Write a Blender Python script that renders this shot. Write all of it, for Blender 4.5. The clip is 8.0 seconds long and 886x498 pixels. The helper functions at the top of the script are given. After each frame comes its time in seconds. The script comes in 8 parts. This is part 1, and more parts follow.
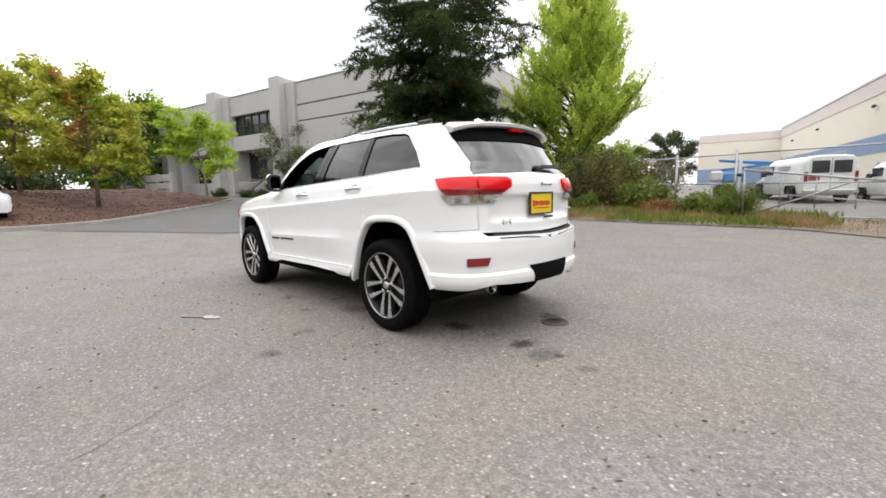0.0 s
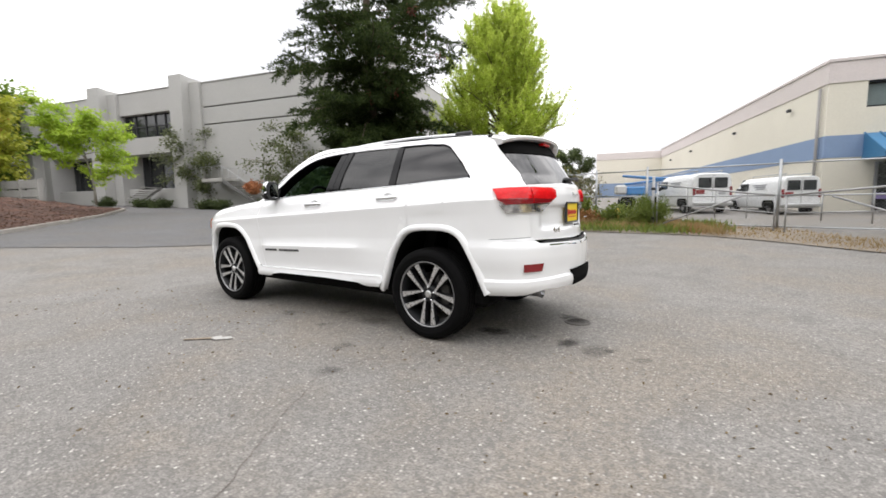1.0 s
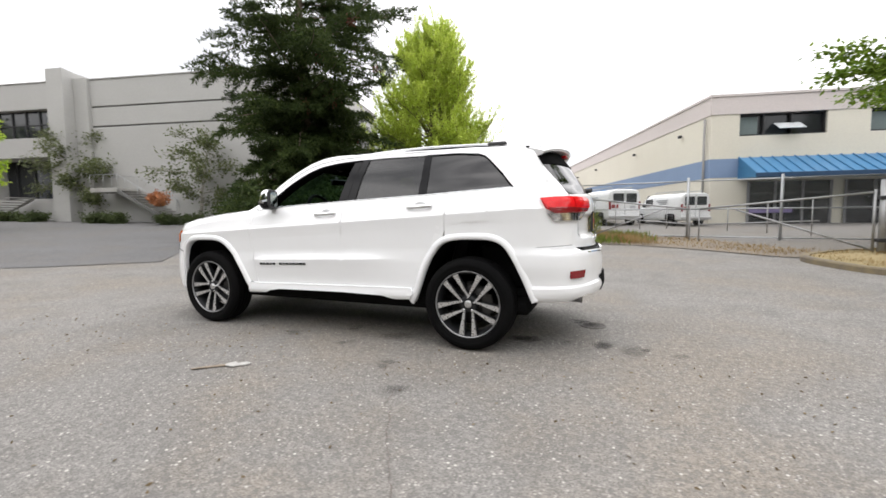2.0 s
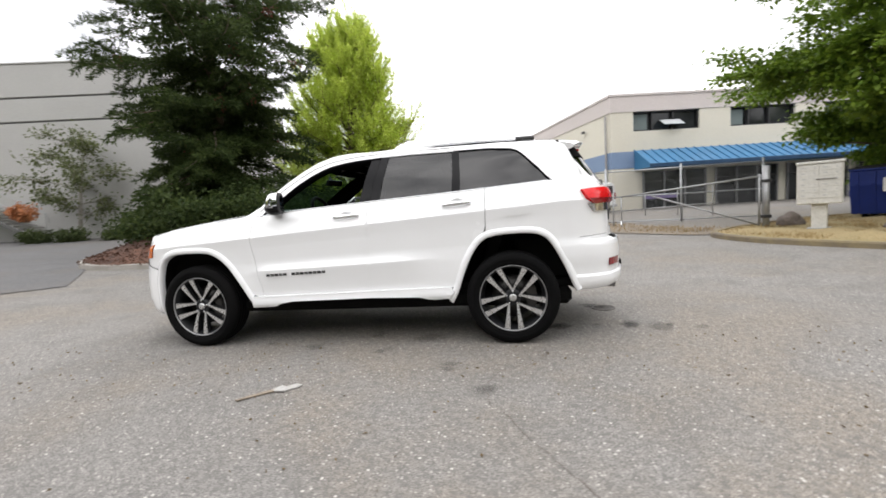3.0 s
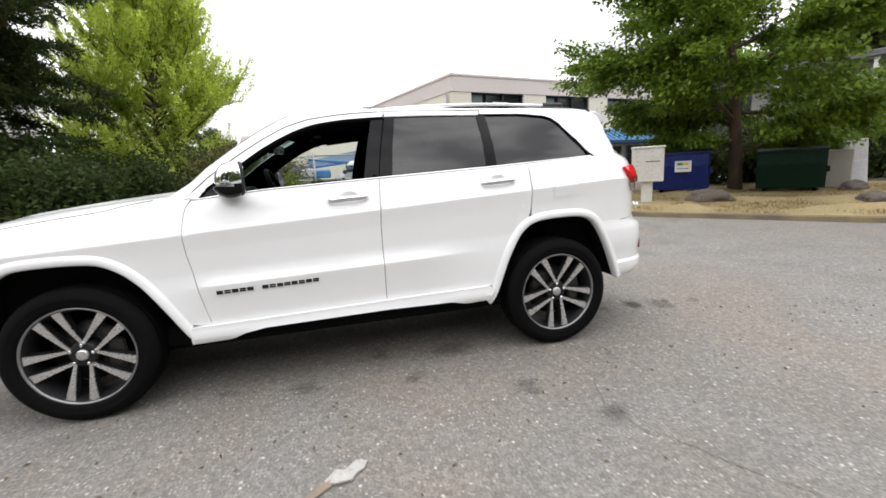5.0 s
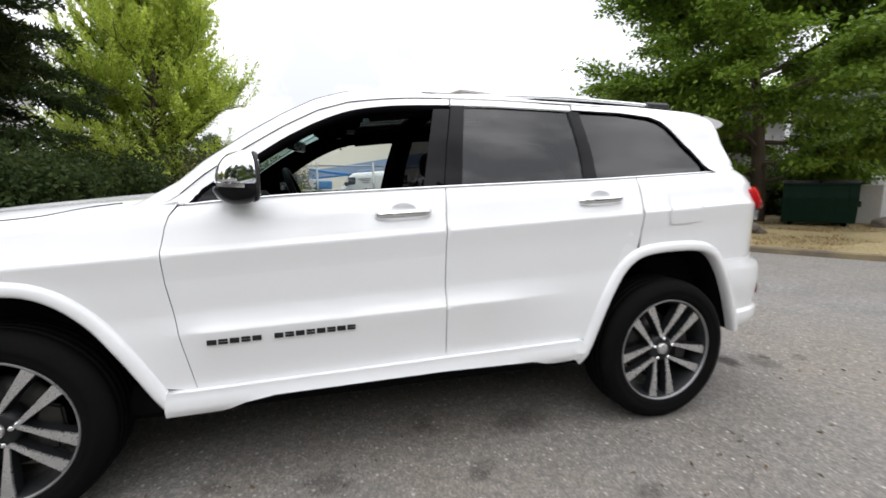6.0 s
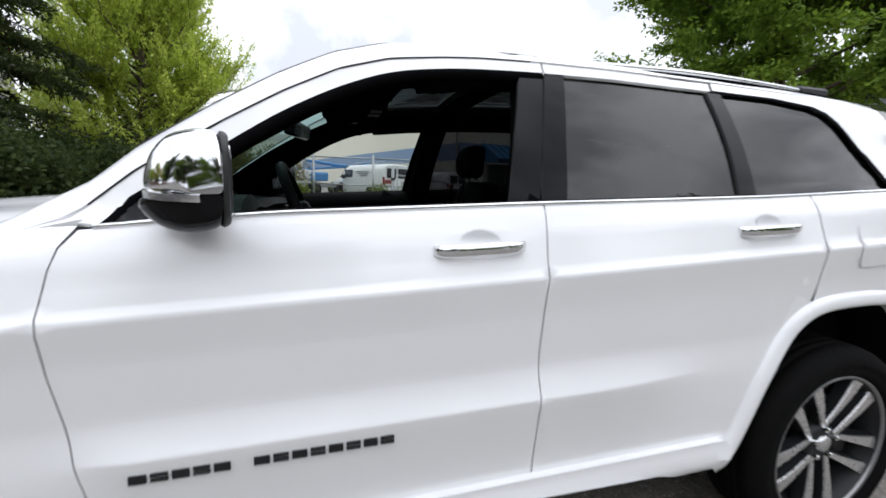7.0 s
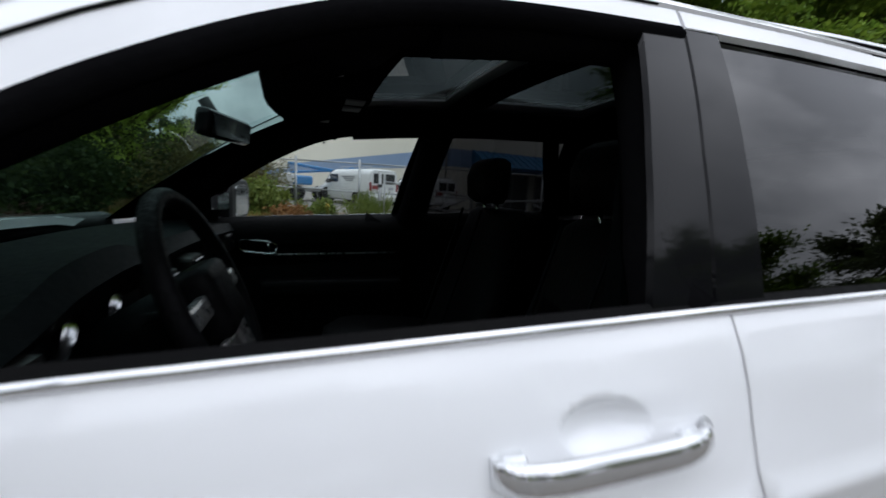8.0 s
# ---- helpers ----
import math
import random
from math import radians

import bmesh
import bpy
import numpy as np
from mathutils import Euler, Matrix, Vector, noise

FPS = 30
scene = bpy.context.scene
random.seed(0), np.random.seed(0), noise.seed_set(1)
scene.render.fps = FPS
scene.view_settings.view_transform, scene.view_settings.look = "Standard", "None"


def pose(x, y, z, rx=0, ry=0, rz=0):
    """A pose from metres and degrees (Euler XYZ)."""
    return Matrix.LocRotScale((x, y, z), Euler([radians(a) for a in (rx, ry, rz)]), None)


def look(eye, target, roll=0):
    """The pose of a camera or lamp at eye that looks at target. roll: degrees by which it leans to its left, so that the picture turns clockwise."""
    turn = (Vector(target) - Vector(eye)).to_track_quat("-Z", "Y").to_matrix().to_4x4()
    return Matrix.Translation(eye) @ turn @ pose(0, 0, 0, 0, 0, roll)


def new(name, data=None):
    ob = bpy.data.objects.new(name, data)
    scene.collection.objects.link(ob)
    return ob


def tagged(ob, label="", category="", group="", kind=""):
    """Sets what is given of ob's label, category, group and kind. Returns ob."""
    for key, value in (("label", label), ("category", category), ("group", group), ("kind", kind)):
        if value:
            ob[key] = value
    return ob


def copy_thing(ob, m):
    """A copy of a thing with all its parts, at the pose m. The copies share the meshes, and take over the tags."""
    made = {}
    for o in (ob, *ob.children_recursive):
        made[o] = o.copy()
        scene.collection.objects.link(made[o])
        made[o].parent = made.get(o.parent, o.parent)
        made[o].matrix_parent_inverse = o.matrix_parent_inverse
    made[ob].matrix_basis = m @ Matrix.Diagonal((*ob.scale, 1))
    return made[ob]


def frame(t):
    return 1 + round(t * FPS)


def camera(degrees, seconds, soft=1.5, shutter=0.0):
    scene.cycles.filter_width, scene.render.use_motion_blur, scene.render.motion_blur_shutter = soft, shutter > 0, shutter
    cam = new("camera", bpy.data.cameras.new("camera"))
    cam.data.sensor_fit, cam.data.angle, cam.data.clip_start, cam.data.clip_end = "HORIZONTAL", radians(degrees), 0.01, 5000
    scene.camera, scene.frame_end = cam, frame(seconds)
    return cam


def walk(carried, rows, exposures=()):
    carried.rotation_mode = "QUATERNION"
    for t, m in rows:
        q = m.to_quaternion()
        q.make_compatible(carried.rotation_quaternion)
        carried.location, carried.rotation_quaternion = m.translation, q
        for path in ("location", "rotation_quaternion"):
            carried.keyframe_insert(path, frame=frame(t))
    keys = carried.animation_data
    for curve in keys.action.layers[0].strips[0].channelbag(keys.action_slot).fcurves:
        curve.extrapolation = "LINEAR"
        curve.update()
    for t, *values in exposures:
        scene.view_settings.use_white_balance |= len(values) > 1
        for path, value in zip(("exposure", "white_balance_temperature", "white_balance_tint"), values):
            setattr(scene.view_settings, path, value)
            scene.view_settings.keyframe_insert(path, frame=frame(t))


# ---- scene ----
cam = camera(93.2, 8.0, soft=1.6, shutter=0.35)
PATH = [
    (0, (4.26, -2.953, 1.142), (2.841, -1.569, 0.877), -1.2),
    (0.5, (3.878, -3.326, 1.146), (2.579, -1.821, 0.925), 0.2),
    (1, (3.477, -3.698, 1.149), (2.377, -2.043, 0.927), -0.9),
    (1.5, (2.997, -3.91, 1.15), (2.036, -2.167, 0.95), -0.3),
    (1.7, (2.823, -4.006, 1.13), (1.954, -2.213, 0.954), -0.6),
    (2.8, (1.712, -4.33, 1.118), (1.269, -2.388, 0.939), -2.3),
    (3, (1.489, -4.368, 1.151), (1.153, -2.406, 0.964), -3.7),
    (3.5, (0.994, -4.398, 1.153), (0.824, -2.421, 0.899), -4.7),
    (4, (0.547, -4.241, 1.157), (0.589, -2.258, 0.896), -3.3),
    (4.5, (0.195, -3.984, 1.219), (0.597, -2.052, 0.892), -3.9),
    (4.7, (0.098, -3.802, 1.26), (0.544, -1.886, 0.902), -4.3),
    (5.8, (-0.25, -2.843, 1.268), (0.328, -0.965, 0.945), 0.7),
    (6, (-0.254, -2.683, 1.241), (0.264, -0.771, 0.966), -0.4),
    (6.5, (-0.298, -2.264, 1.26), (0.169, -0.338, 0.991), 2.1),
    (7, (-0.329, -1.884, 1.299), (0.221, 0.015, 1.001), 1.6),
    (7.5, (-0.256, -1.502, 1.344), (0.182, 0.413, 0.974), 1.4),
    (8, (-0.22, -1.201, 1.381), (0.394, 0.683, 1.11), 2.9),
]
LIGHT = [(0, 1.09, 6520, 12), (4.5, 1.09, 6510, 12), (5.8, 0.96, 6360, 12), (6.5, 0.80, 6190, 12), (7, 0.76, 6100, 12), (7.5, 0.63, 6010, 12), (8, 0.48, 5920, 12)]
walk(cam, [(t, look(eye, target, roll)) for t, eye, target, roll in PATH], LIGHT)

# ---- sky and sun: a bright overcast day ----
SUN_DIR = Vector((0.15, 0.22, 0.96)).normalized()
world = bpy.data.worlds.new("overcast_sky")
scene.world = world
world.use_nodes = True
wn, wl = world.node_tree.nodes, world.node_tree.links
wn.clear()
sky = wn.new("ShaderNodeTexSky")
sky.sky_type, sky.sun_disc = "NISHITA", False
sky.sun_elevation = math.asin(SUN_DIR.z)
sky.sun_rotation = math.atan2(SUN_DIR.x, SUN_DIR.y)
sky.dust_density, sky.ozone_density = 4.0, 0.5
grey = wn.new("ShaderNodeHueSaturation")
grey.inputs["Saturation"].default_value = 0.2
cloud = wn.new("ShaderNodeTexNoise")
cloud.inputs["Scale"].default_value, cloud.inputs["Detail"].default_value = 2.6, 7.0
cloud.inputs["Roughness"].default_value = 0.55
ramp = wn.new("ShaderNodeValToRGB")
ramp.color_ramp.elements[0].position, ramp.color_ramp.elements[0].color = 0.40, (5.6, 5.75, 6.0, 1)
ramp.color_ramp.elements[1].position, ramp.color_ramp.elements[1].color = 0.60, (13.2, 13.2, 13.2, 1)
layer = wn.new("ShaderNodeMix")
layer.data_type = "RGBA"
layer.inputs["Factor"].default_value = 0.86
back = wn.new("ShaderNodeBackground")
back.inputs["Strength"].default_value = 0.1
wout = wn.new("ShaderNodeOutputWorld")
wl.new(sky.outputs["Color"], grey.inputs["Color"])
wl.new(cloud.outputs["Fac"], ramp.inputs["Fac"])
wl.new(grey.outputs["Color"], layer.inputs["A"])
wl.new(ramp.outputs["Color"], layer.inputs["B"])
# an overcast sky is brighter overhead than at the horizon
aim, split, dome, lit = wn.new("ShaderNodeTexCoord"), wn.new("ShaderNodeSeparateXYZ"), wn.new("ShaderNodeMapRange"), wn.new("ShaderNodeVectorMath")
dome.inputs["To Min"].default_value, dome.inputs["To Max"].default_value = 0.82, 1.32
lit.operation = "SCALE"
wl.new(aim.outputs["Generated"], split.inputs["Vector"])
wl.new(split.outputs["Z"], dome.inputs["Value"])
wl.new(layer.outputs["Result"], lit.inputs[0])
wl.new(dome.outputs["Result"], lit.inputs["Scale"])
wl.new(lit.outputs["Vector"], back.inputs["Color"])
wl.new(back.outputs["Background"], wout.inputs["Surface"])
sun = new("sun", bpy.data.lights.new("sun", "SUN"))
sun.data.energy, sun.data.angle, sun.data.color = 0.5, radians(150), (1.0, 0.97, 0.93)
sun.matrix_world = look(SUN_DIR * 60, (0, 0, 0))


# ---- materials ----
def nodes_of(name):
    m = bpy.data.materials.new(name)
    m.use_nodes = True
    n, l = m.node_tree.nodes, m.node_tree.links
    return m, n, l, n["Principled BSDF"]


def noise_at(n, l, scale, detail=4.0, rough=0.55, vec=None):
    t = n.new("ShaderNodeTexNoise")
    t.inputs["Scale"].default_value, t.inputs["Detail"].default_value, t.inputs["Roughness"].default_value = scale, detail, rough
    l.new(vec, t.inputs["Vector"])
    return t.outputs["Fac"]


def mixed(n, l, fac, a, b, blend="MIX"):
    x = n.new("ShaderNodeMix")
    x.data_type, x.blend_type = "RGBA", blend
    for key, v in (("Factor", fac), ("A", a), ("B", b)):
        if isinstance(v, (int, float)):
            x.inputs[key].default_value = v
        elif isinstance(v, tuple):
            x.inputs[key].default_value = (*v[:3], 1)
        else:
            l.new(v, x.inputs[key])
    return x.outputs["Result"]


def ramped(n, l, fac, lo, hi, a=0.0, b=1.0):
    x = n.new("ShaderNodeMapRange")
    for key, v in (("From Min", lo), ("From Max", hi), ("To Min", a), ("To Max", b)):
        x.inputs[key].default_value = v
    x.interpolation_type = "SMOOTHSTEP"
    l.new(fac, x.inputs["Value"])
    return x.outputs["Result"]


def mat(name, base, rough=0.6, other=None, big=0.6, fine=25.0, bump=0.0, metal=0.0, coat=0.0, spec=0.5, amount=0.5, rnd=0.0, vary=0.12):
    """Two colours mixed by coarse stains, with fine grain, relief and uneven gloss."""
    m, n, l, b = nodes_of(name)
    pos = n.new("ShaderNodeNewGeometry").outputs["Position"]
    other = other or tuple(c * 0.78 for c in base)
    coarse = ramped(n, l, noise_at(n, l, big, 5, 0.6, pos), 0.35, 0.68, 0, amount)
    col = mixed(n, l, coarse, base, other)
    grain = noise_at(n, l, fine, 3, 0.6, pos)
    g = ramped(n, l, grain, 0.2, 0.8, 1 - vary, 1 + vary)
    col = mixed(n, l, 1.0, col, g, "MULTIPLY")
    if rnd:
        oi = n.new("ShaderNodeObjectInfo").outputs["Random"]
        col = mixed(n, l, 1.0, col, ramped(n, l, oi, 0, 1, 1 - rnd, 1 + rnd), "MULTIPLY")
    l.new(col, b.inputs["Base Color"])
    l.new(ramped(n, l, grain, 0.2, 0.8, max(0.02, rough - 0.08), min(1, rough + 0.08)), b.inputs["Roughness"])
    b.inputs["Metallic"].default_value, b.inputs["Coat Weight"].default_value = metal, coat
    b.inputs["Specular IOR Level"].default_value = spec
    if bump:
        bp = n.new("ShaderNodeBump")
        bp.inputs["Strength"].default_value, bp.inputs["Distance"].default_value = bump, 0.02
        l.new(grain, bp.inputs["Height"])
        l.new(bp.outputs["Normal"], b.inputs["Normal"])
    return m


def leaf_mat(name, a, b2, c=None, share=0.0, deep=0.6, spec=0.3):
    """Foliage: each leaf its own shade, with light passing through."""
    m, n, l, b = nodes_of(name)
    ri = n.new("ShaderNodeNewGeometry")
    col = mixed(n, l, ri.outputs["Random Per Island"], a, b2)
    pos = ri.outputs["Position"]
    col = mixed(n, l, ramped(n, l, noise_at(n, l, 0.9, 3, 0.5, pos), 0.35, 0.65, 0, 0.55), col, tuple(v * deep for v in a))
    if c:
        col = mixed(n, l, ramped(n, l, noise_at(n, l, 0.55, 3, 0.6, pos), 0.62 - share, 0.72 - share), col, c)
    l.new(col, b.inputs["Base Color"])
    b.inputs["Roughness"].default_value, b.inputs["Specular IOR Level"].default_value = 0.55, spec
    tr = n.new("ShaderNodeBsdfTranslucent")
    l.new(col, tr.inputs["Color"])
    mx = n.new("ShaderNodeMixShader")
    mx.inputs["Fac"].default_value = 0.38
    l.new(b.outputs["BSDF"], mx.inputs[1])
    l.new(tr.outputs["BSDF"], mx.inputs[2])
    l.new(mx.outputs["Shader"], n["Material Output"].inputs["Surface"])
    return m


def asphalt_mat(name, base, dark, light, stone):
    m, n, l, b = nodes_of(name)
    pos = n.new("ShaderNodeNewGeometry").outputs["Position"]
    big = ramped(n, l, noise_at(n, l, 0.22, 6, 0.62, pos), 0.32, 0.7)
    mid = ramped(n, l, noise_at(n, l, 1.7, 5, 0.6, pos), 0.42, 0.72, 0, 0.5)
    col = mixed(n, l, big, base, tuple(v * 0.84 for v in base))
    col = mixed(n, l, mid, col, dark)
    col = mixed(n, l, ramped(n, l, noise_at(n, l, 0.6, 6, 0.7, pos), 0.6, 0.78, 0, 0.6), col, dark)
    col = mixed(n, l, ramped(n, l, noise_at(n, l, 0.45, 5, 0.68, pos), 0.42, 0.66, 0, 0.75), col, (base[0] * 1.0, base[1] * 0.92, base[2] * 0.82))
    grit = noise_at(n, l, 85, 3, 0.7, pos)
    col = mixed(n, l, 1.0, col, ramped(n, l, grit, 0.3, 0.7, 0.62, 1.36), "MULTIPLY")
    col = mixed(n, l, 1.0, col, ramped(n, l, noise_at(n, l, 24, 3, 0.6, pos), 0.3, 0.7, 0.84, 1.16), "MULTIPLY")
    v = n.new("ShaderNodeTexVoronoi")
    v.inputs["Scale"].default_value = 50.0
    l.new(pos, v.inputs["Vector"])
    sep = n.new("ShaderNodeSeparateColor")
    l.new(v.outputs["Color"], sep.inputs["Color"])
    size = ramped(n, l, v.outputs["Distance"], 0.16, 0.42, 1, 0)
    pale = n.new("ShaderNodeMath")
    pale.operation = "MULTIPLY"
    l.new(ramped(n, l, sep.outputs["Red"], 0.62, 1.0), pale.inputs[0])
    l.new(size, pale.inputs[1])
    col = mixed(n, l, ramped(n, l, sep.outputs["Green"], 0.55, 0.9, 0, 0.6), col, dark)
    col = mixed(n, l, pale.outputs["Value"], col, light)
    v2 = n.new("ShaderNodeTexVoronoi")
    v2.inputs["Scale"].default_value = 33.0
    l.new(pos, v2.inputs["Vector"])
    sep2 = n.new("ShaderNodeSeparateColor")
    l.new(v2.outputs["Color"], sep2.inputs["Color"])
    rare = n.new("ShaderNodeMath")
    rare.operation = "MULTIPLY"
    l.new(ramped(n, l, sep2.outputs["Blue"], 0.95, 1.0), rare.inputs[0])
    l.new(ramped(n, l, v2.outputs["Distance"], 0.12, 0.34, 1, 0), rare.inputs[1])
    col = mixed(n, l, rare.outputs["Value"], col, stone)
    l.new(col, b.inputs["Base Color"])
    b.inputs["Roughness"].default_value, b.inputs["Specular IOR Level"].default_value = 0.88, 0.25
    bp = n.new("ShaderNodeBump")
    bp.inputs["Strength"].default_value, bp.inputs["Distance"].default_value = 0.5, 0.006
    l.new(v.outputs["Distance"], bp.inputs["Height"])
    l.new(bp.outputs["Normal"], b.inputs["Normal"])
    return m


def glass_mat(name, tint, mirror=0.0, alpha=0.1, rough=0.01):
    """Thin glass: a tinted see-through layer under a clear reflection."""
    m, n, l, b = nodes_of(name)
    tr = n.new("ShaderNodeBsdfTransparent")
    tr.inputs["Color"].default_value = (*tint, 1)
    gl = n.new("ShaderNodeBsdfGlossy")
    gl.inputs["Roughness"].default_value = rough
    lw = n.new("ShaderNodeLayerWeight")
    lw.inputs["Blend"].default_value = 0.5
    pw = n.new("ShaderNodeMath")
    pw.operation, pw.inputs[1].default_value = "POWER", 5.0
    l.new(lw.outputs["Facing"], pw.inputs[0])
    fr = n.new("ShaderNodeMath")
    fr.operation, fr.inputs[1].default_value, fr.inputs[2].default_value = "MULTIPLY_ADD", 0.9, 0.04 + mirror
    l.new(pw.outputs["Value"], fr.inputs[0])
    mx = n.new("ShaderNodeMixShader")
    l.new(fr.outputs["Value"], mx.inputs["Fac"])
    l.new(tr.outputs["BSDF"], mx.inputs[1])
    l.new(gl.outputs["BSDF"], mx.inputs[2])
    l.new(mx.outputs["Shader"], n["Material Output"].inputs["Surface"])
    return m


ASPHALT = asphalt_mat("asphalt", (0.222, 0.2125, 0.199), (0.132, 0.126, 0.118), (0.38, 0.36, 0.33), (0.50, 0.48, 0.44))
ASPHALT_NEW = asphalt_mat("newer_asphalt", (0.150, 0.149, 0.150), (0.105, 0.104, 0.104), (0.21, 0.21, 0.205), (0.3, 0.3, 0.29))
CONCRETE = mat("concrete", (0.36, 0.35, 0.33), 0.85, (0.27, 0.26, 0.24), 0.8, 40, 0.25)
KERB = mat("kerb_concrete", (0.33, 0.31, 0.28), 0.85, (0.2, 0.19, 0.16), 1.5, 30, 0.35)
KERB_YELLOW = mat("worn_yellow_kerb", (0.22, 0.175, 0.095), 0.85, (0.12, 0.10, 0.08), 1.8, 30, 0.3, amount=0.9)
GREY_WALL = mat("grey_tilt_up_concrete", (0.40, 0.395, 0.38), 0.85, (0.355, 0.35, 0.335), 0.25, 12, 0.1, vary=0.05)
GREY_DARK = mat("grey_joint", (0.13, 0.13, 0.125), 0.85)
CREAM = mat("cream_painted_wall", (0.68, 0.645, 0.55), 0.8, (0.63, 0.595, 0.505), 0.3, 15, 0.08, vary=0.04)
PINK = mat("pinkish_parapet_paint", (0.60, 0.545, 0.525), 0.8, (0.55, 0.50, 0.48), 0.4, 15, 0.08, vary=0.05)
BLUE_BAND = mat("blue_grey_wall_paint", (0.20, 0.28, 0.42), 0.75, (0.17, 0.24, 0.37), 0.4, 15, 0.06, vary=0.05)
BLUE_METAL = mat("blue_standing_seam_metal", (0.05, 0.19, 0.36), 0.4, (0.045, 0.16, 0.31), 0.6, 20, 0.0, spec=0.5)
DARK_GLASS = mat("dark_window_glass", (0.018, 0.02, 0.022), 0.06, (0.03, 0.033, 0.036), 0.3, 2, spec=0.6)
DARK_FRAME = mat("dark_metal_frame", (0.03, 0.03, 0.032), 0.45)
STEEL = mat("galvanised_steel", (0.42, 0.43, 0.44), 0.42, (0.3, 0.31, 0.31), 3, 40, 0.1, metal=0.85)
BARK = mat("bark", (0.115, 0.085, 0.06), 0.9, (0.06, 0.045, 0.035), 3, 30, 0.8)
BARK_PALE = mat("pale_bark", (0.34, 0.32, 0.28), 0.85, (0.12, 0.11, 0.09), 3, 30, 0.5)
MULCH = mat("red_brown_bark_mulch", (0.115, 0.056, 0.036), 0.95, (0.045, 0.024, 0.018), 1.6, 11, 1.0, vary=0.6, amount=0.8)
DRY_GRASS = mat("dry_lawn", (0.31, 0.24, 0.12), 0.95, (0.17, 0.15, 0.07), 0.7, 35, 0.8, vary=0.3)
DIRT = mat("sandy_dirt", (0.215, 0.18, 0.14), 0.95, (0.15, 0.127, 0.10), 0.9, 30, 0.6, vary=0.25)
ROCK = mat("dark_boulder_stone", (0.13, 0.105, 0.09), 0.85, (0.075, 0.062, 0.055), 2, 18, 0.9, vary=0.25)
WHITE_PAINT = mat("white_vehicle_paint", (0.72, 0.73, 0.73), 0.25, (0.66, 0.67, 0.67), 0.8, 12, coat=0.4, vary=0.03)
RUBBER = mat("black_rubber", (0.0045, 0.0045, 0.0048), 0.8, (0.008, 0.0078, 0.0075), 2.5, 45, 0.15, spec=0.06)
RED_LENS = mat("red_lamp_lens", (0.70, 0.010, 0.014), 0.12, (0.52, 0.007, 0.010), 6, 50, spec=0.3)
LEAF_MAPLE = leaf_mat("leaf_green_broad", (0.115, 0.205, 0.022), (0.26, 0.37, 0.045))
LEAF_LIME = leaf_mat("leaf_lime", (0.45, 0.57, 0.075), (0.70, 0.79, 0.17), deep=0.75)
LEAF_YOUNG = leaf_mat("leaf_bright_green", (0.34, 0.50, 0.05), (0.54, 0.66, 0.09), deep=0.8)
LEAF_AUTUMN = leaf_mat("leaf_turning", (0.34, 0.40, 0.045), (0.58, 0.56, 0.09), (0.56, 0.24, 0.08), 0.05, deep=0.75)
LEAF_DULL = leaf_mat("leaf_dull_green", (0.06, 0.085, 0.03), (0.11, 0.14, 0.05))
LEAF_GREY = leaf_mat("leaf_grey_green", (0.11, 0.135, 0.055), (0.20, 0.225, 0.10))
LEAF_BROWN = leaf_mat("leaf_brown_dry", (0.14, 0.095, 0.05), (0.22, 0.16, 0.075))
LEAF_WEED = leaf_mat("weed_green", (0.13, 0.19, 0.035), (0.24, 0.27, 0.06))
MULCH_CHIP = leaf_mat("bark_chips", (0.075, 0.037, 0.024), (0.135, 0.064, 0.039))
LEAF_RUST = leaf_mat("rust_dry_stalks", (0.30, 0.14, 0.05), (0.42, 0.24, 0.10))
LEAF_MIXED = leaf_mat("brown_green_scrub", (0.13, 0.12, 0.04), (0.25, 0.21, 0.08), (0.12, 0.17, 0.04), 0.08)
WEATHERED = mat("weathered_steel", (0.38, 0.385, 0.39), 0.5, (0.25, 0.245, 0.24), 3, 30, 0.1, metal=0.6)
LEAF_STRAW = leaf_mat("dry_straw", (0.30, 0.20, 0.085), (0.44, 0.33, 0.165))
NEEDLE = leaf_mat("dark_needles", (0.026, 0.046, 0.014), (0.085, 0.115, 0.034), spec=0.12)
CONE_TIP = leaf_mat("red_brown_cone", (0.12, 0.04, 0.025), (0.19, 0.07, 0.04))


# ---- building blocks ----
def part(name, bm, material, parent, label=""):
    """Links a bmesh as one mesh object under a thing or part; it is given in the parent's own coordinates."""
    me = bpy.data.meshes.new(name)
    bm.to_mesh(me)
    bm.free()
    return part_of(name, me, material, parent, label)


def part_of(name, me, material, parent, label=""):
    if not me.materials:
        me.materials.append(material)
    ob = new(name, me)
    ob.parent = parent
    if label:
        ob["label"] = label
    return ob


def thing(name, m, label, category, group="", kind=""):
    ob = new(name)
    ob.empty_display_size = 0.2
    ob.matrix_world = m
    return tagged(ob, label, category, group, kind)


def solo(name, bm, material, label, category, kind="", m=None, group=""):
    me = bpy.data.meshes.new(name)
    bm.to_mesh(me)
    bm.free()
    me.materials.append(material)
    ob = new(name, me)
    if m:
        ob.matrix_world = m
    return tagged(ob, label, category, group, kind)


def smooth(bm, angle=35):
    for f in bm.faces:
        f.smooth = True
    for e in bm.edges:
        if len(e.link_faces) == 2 and e.calc_face_angle(0) > radians(angle):
            e.smooth = False
    return bm


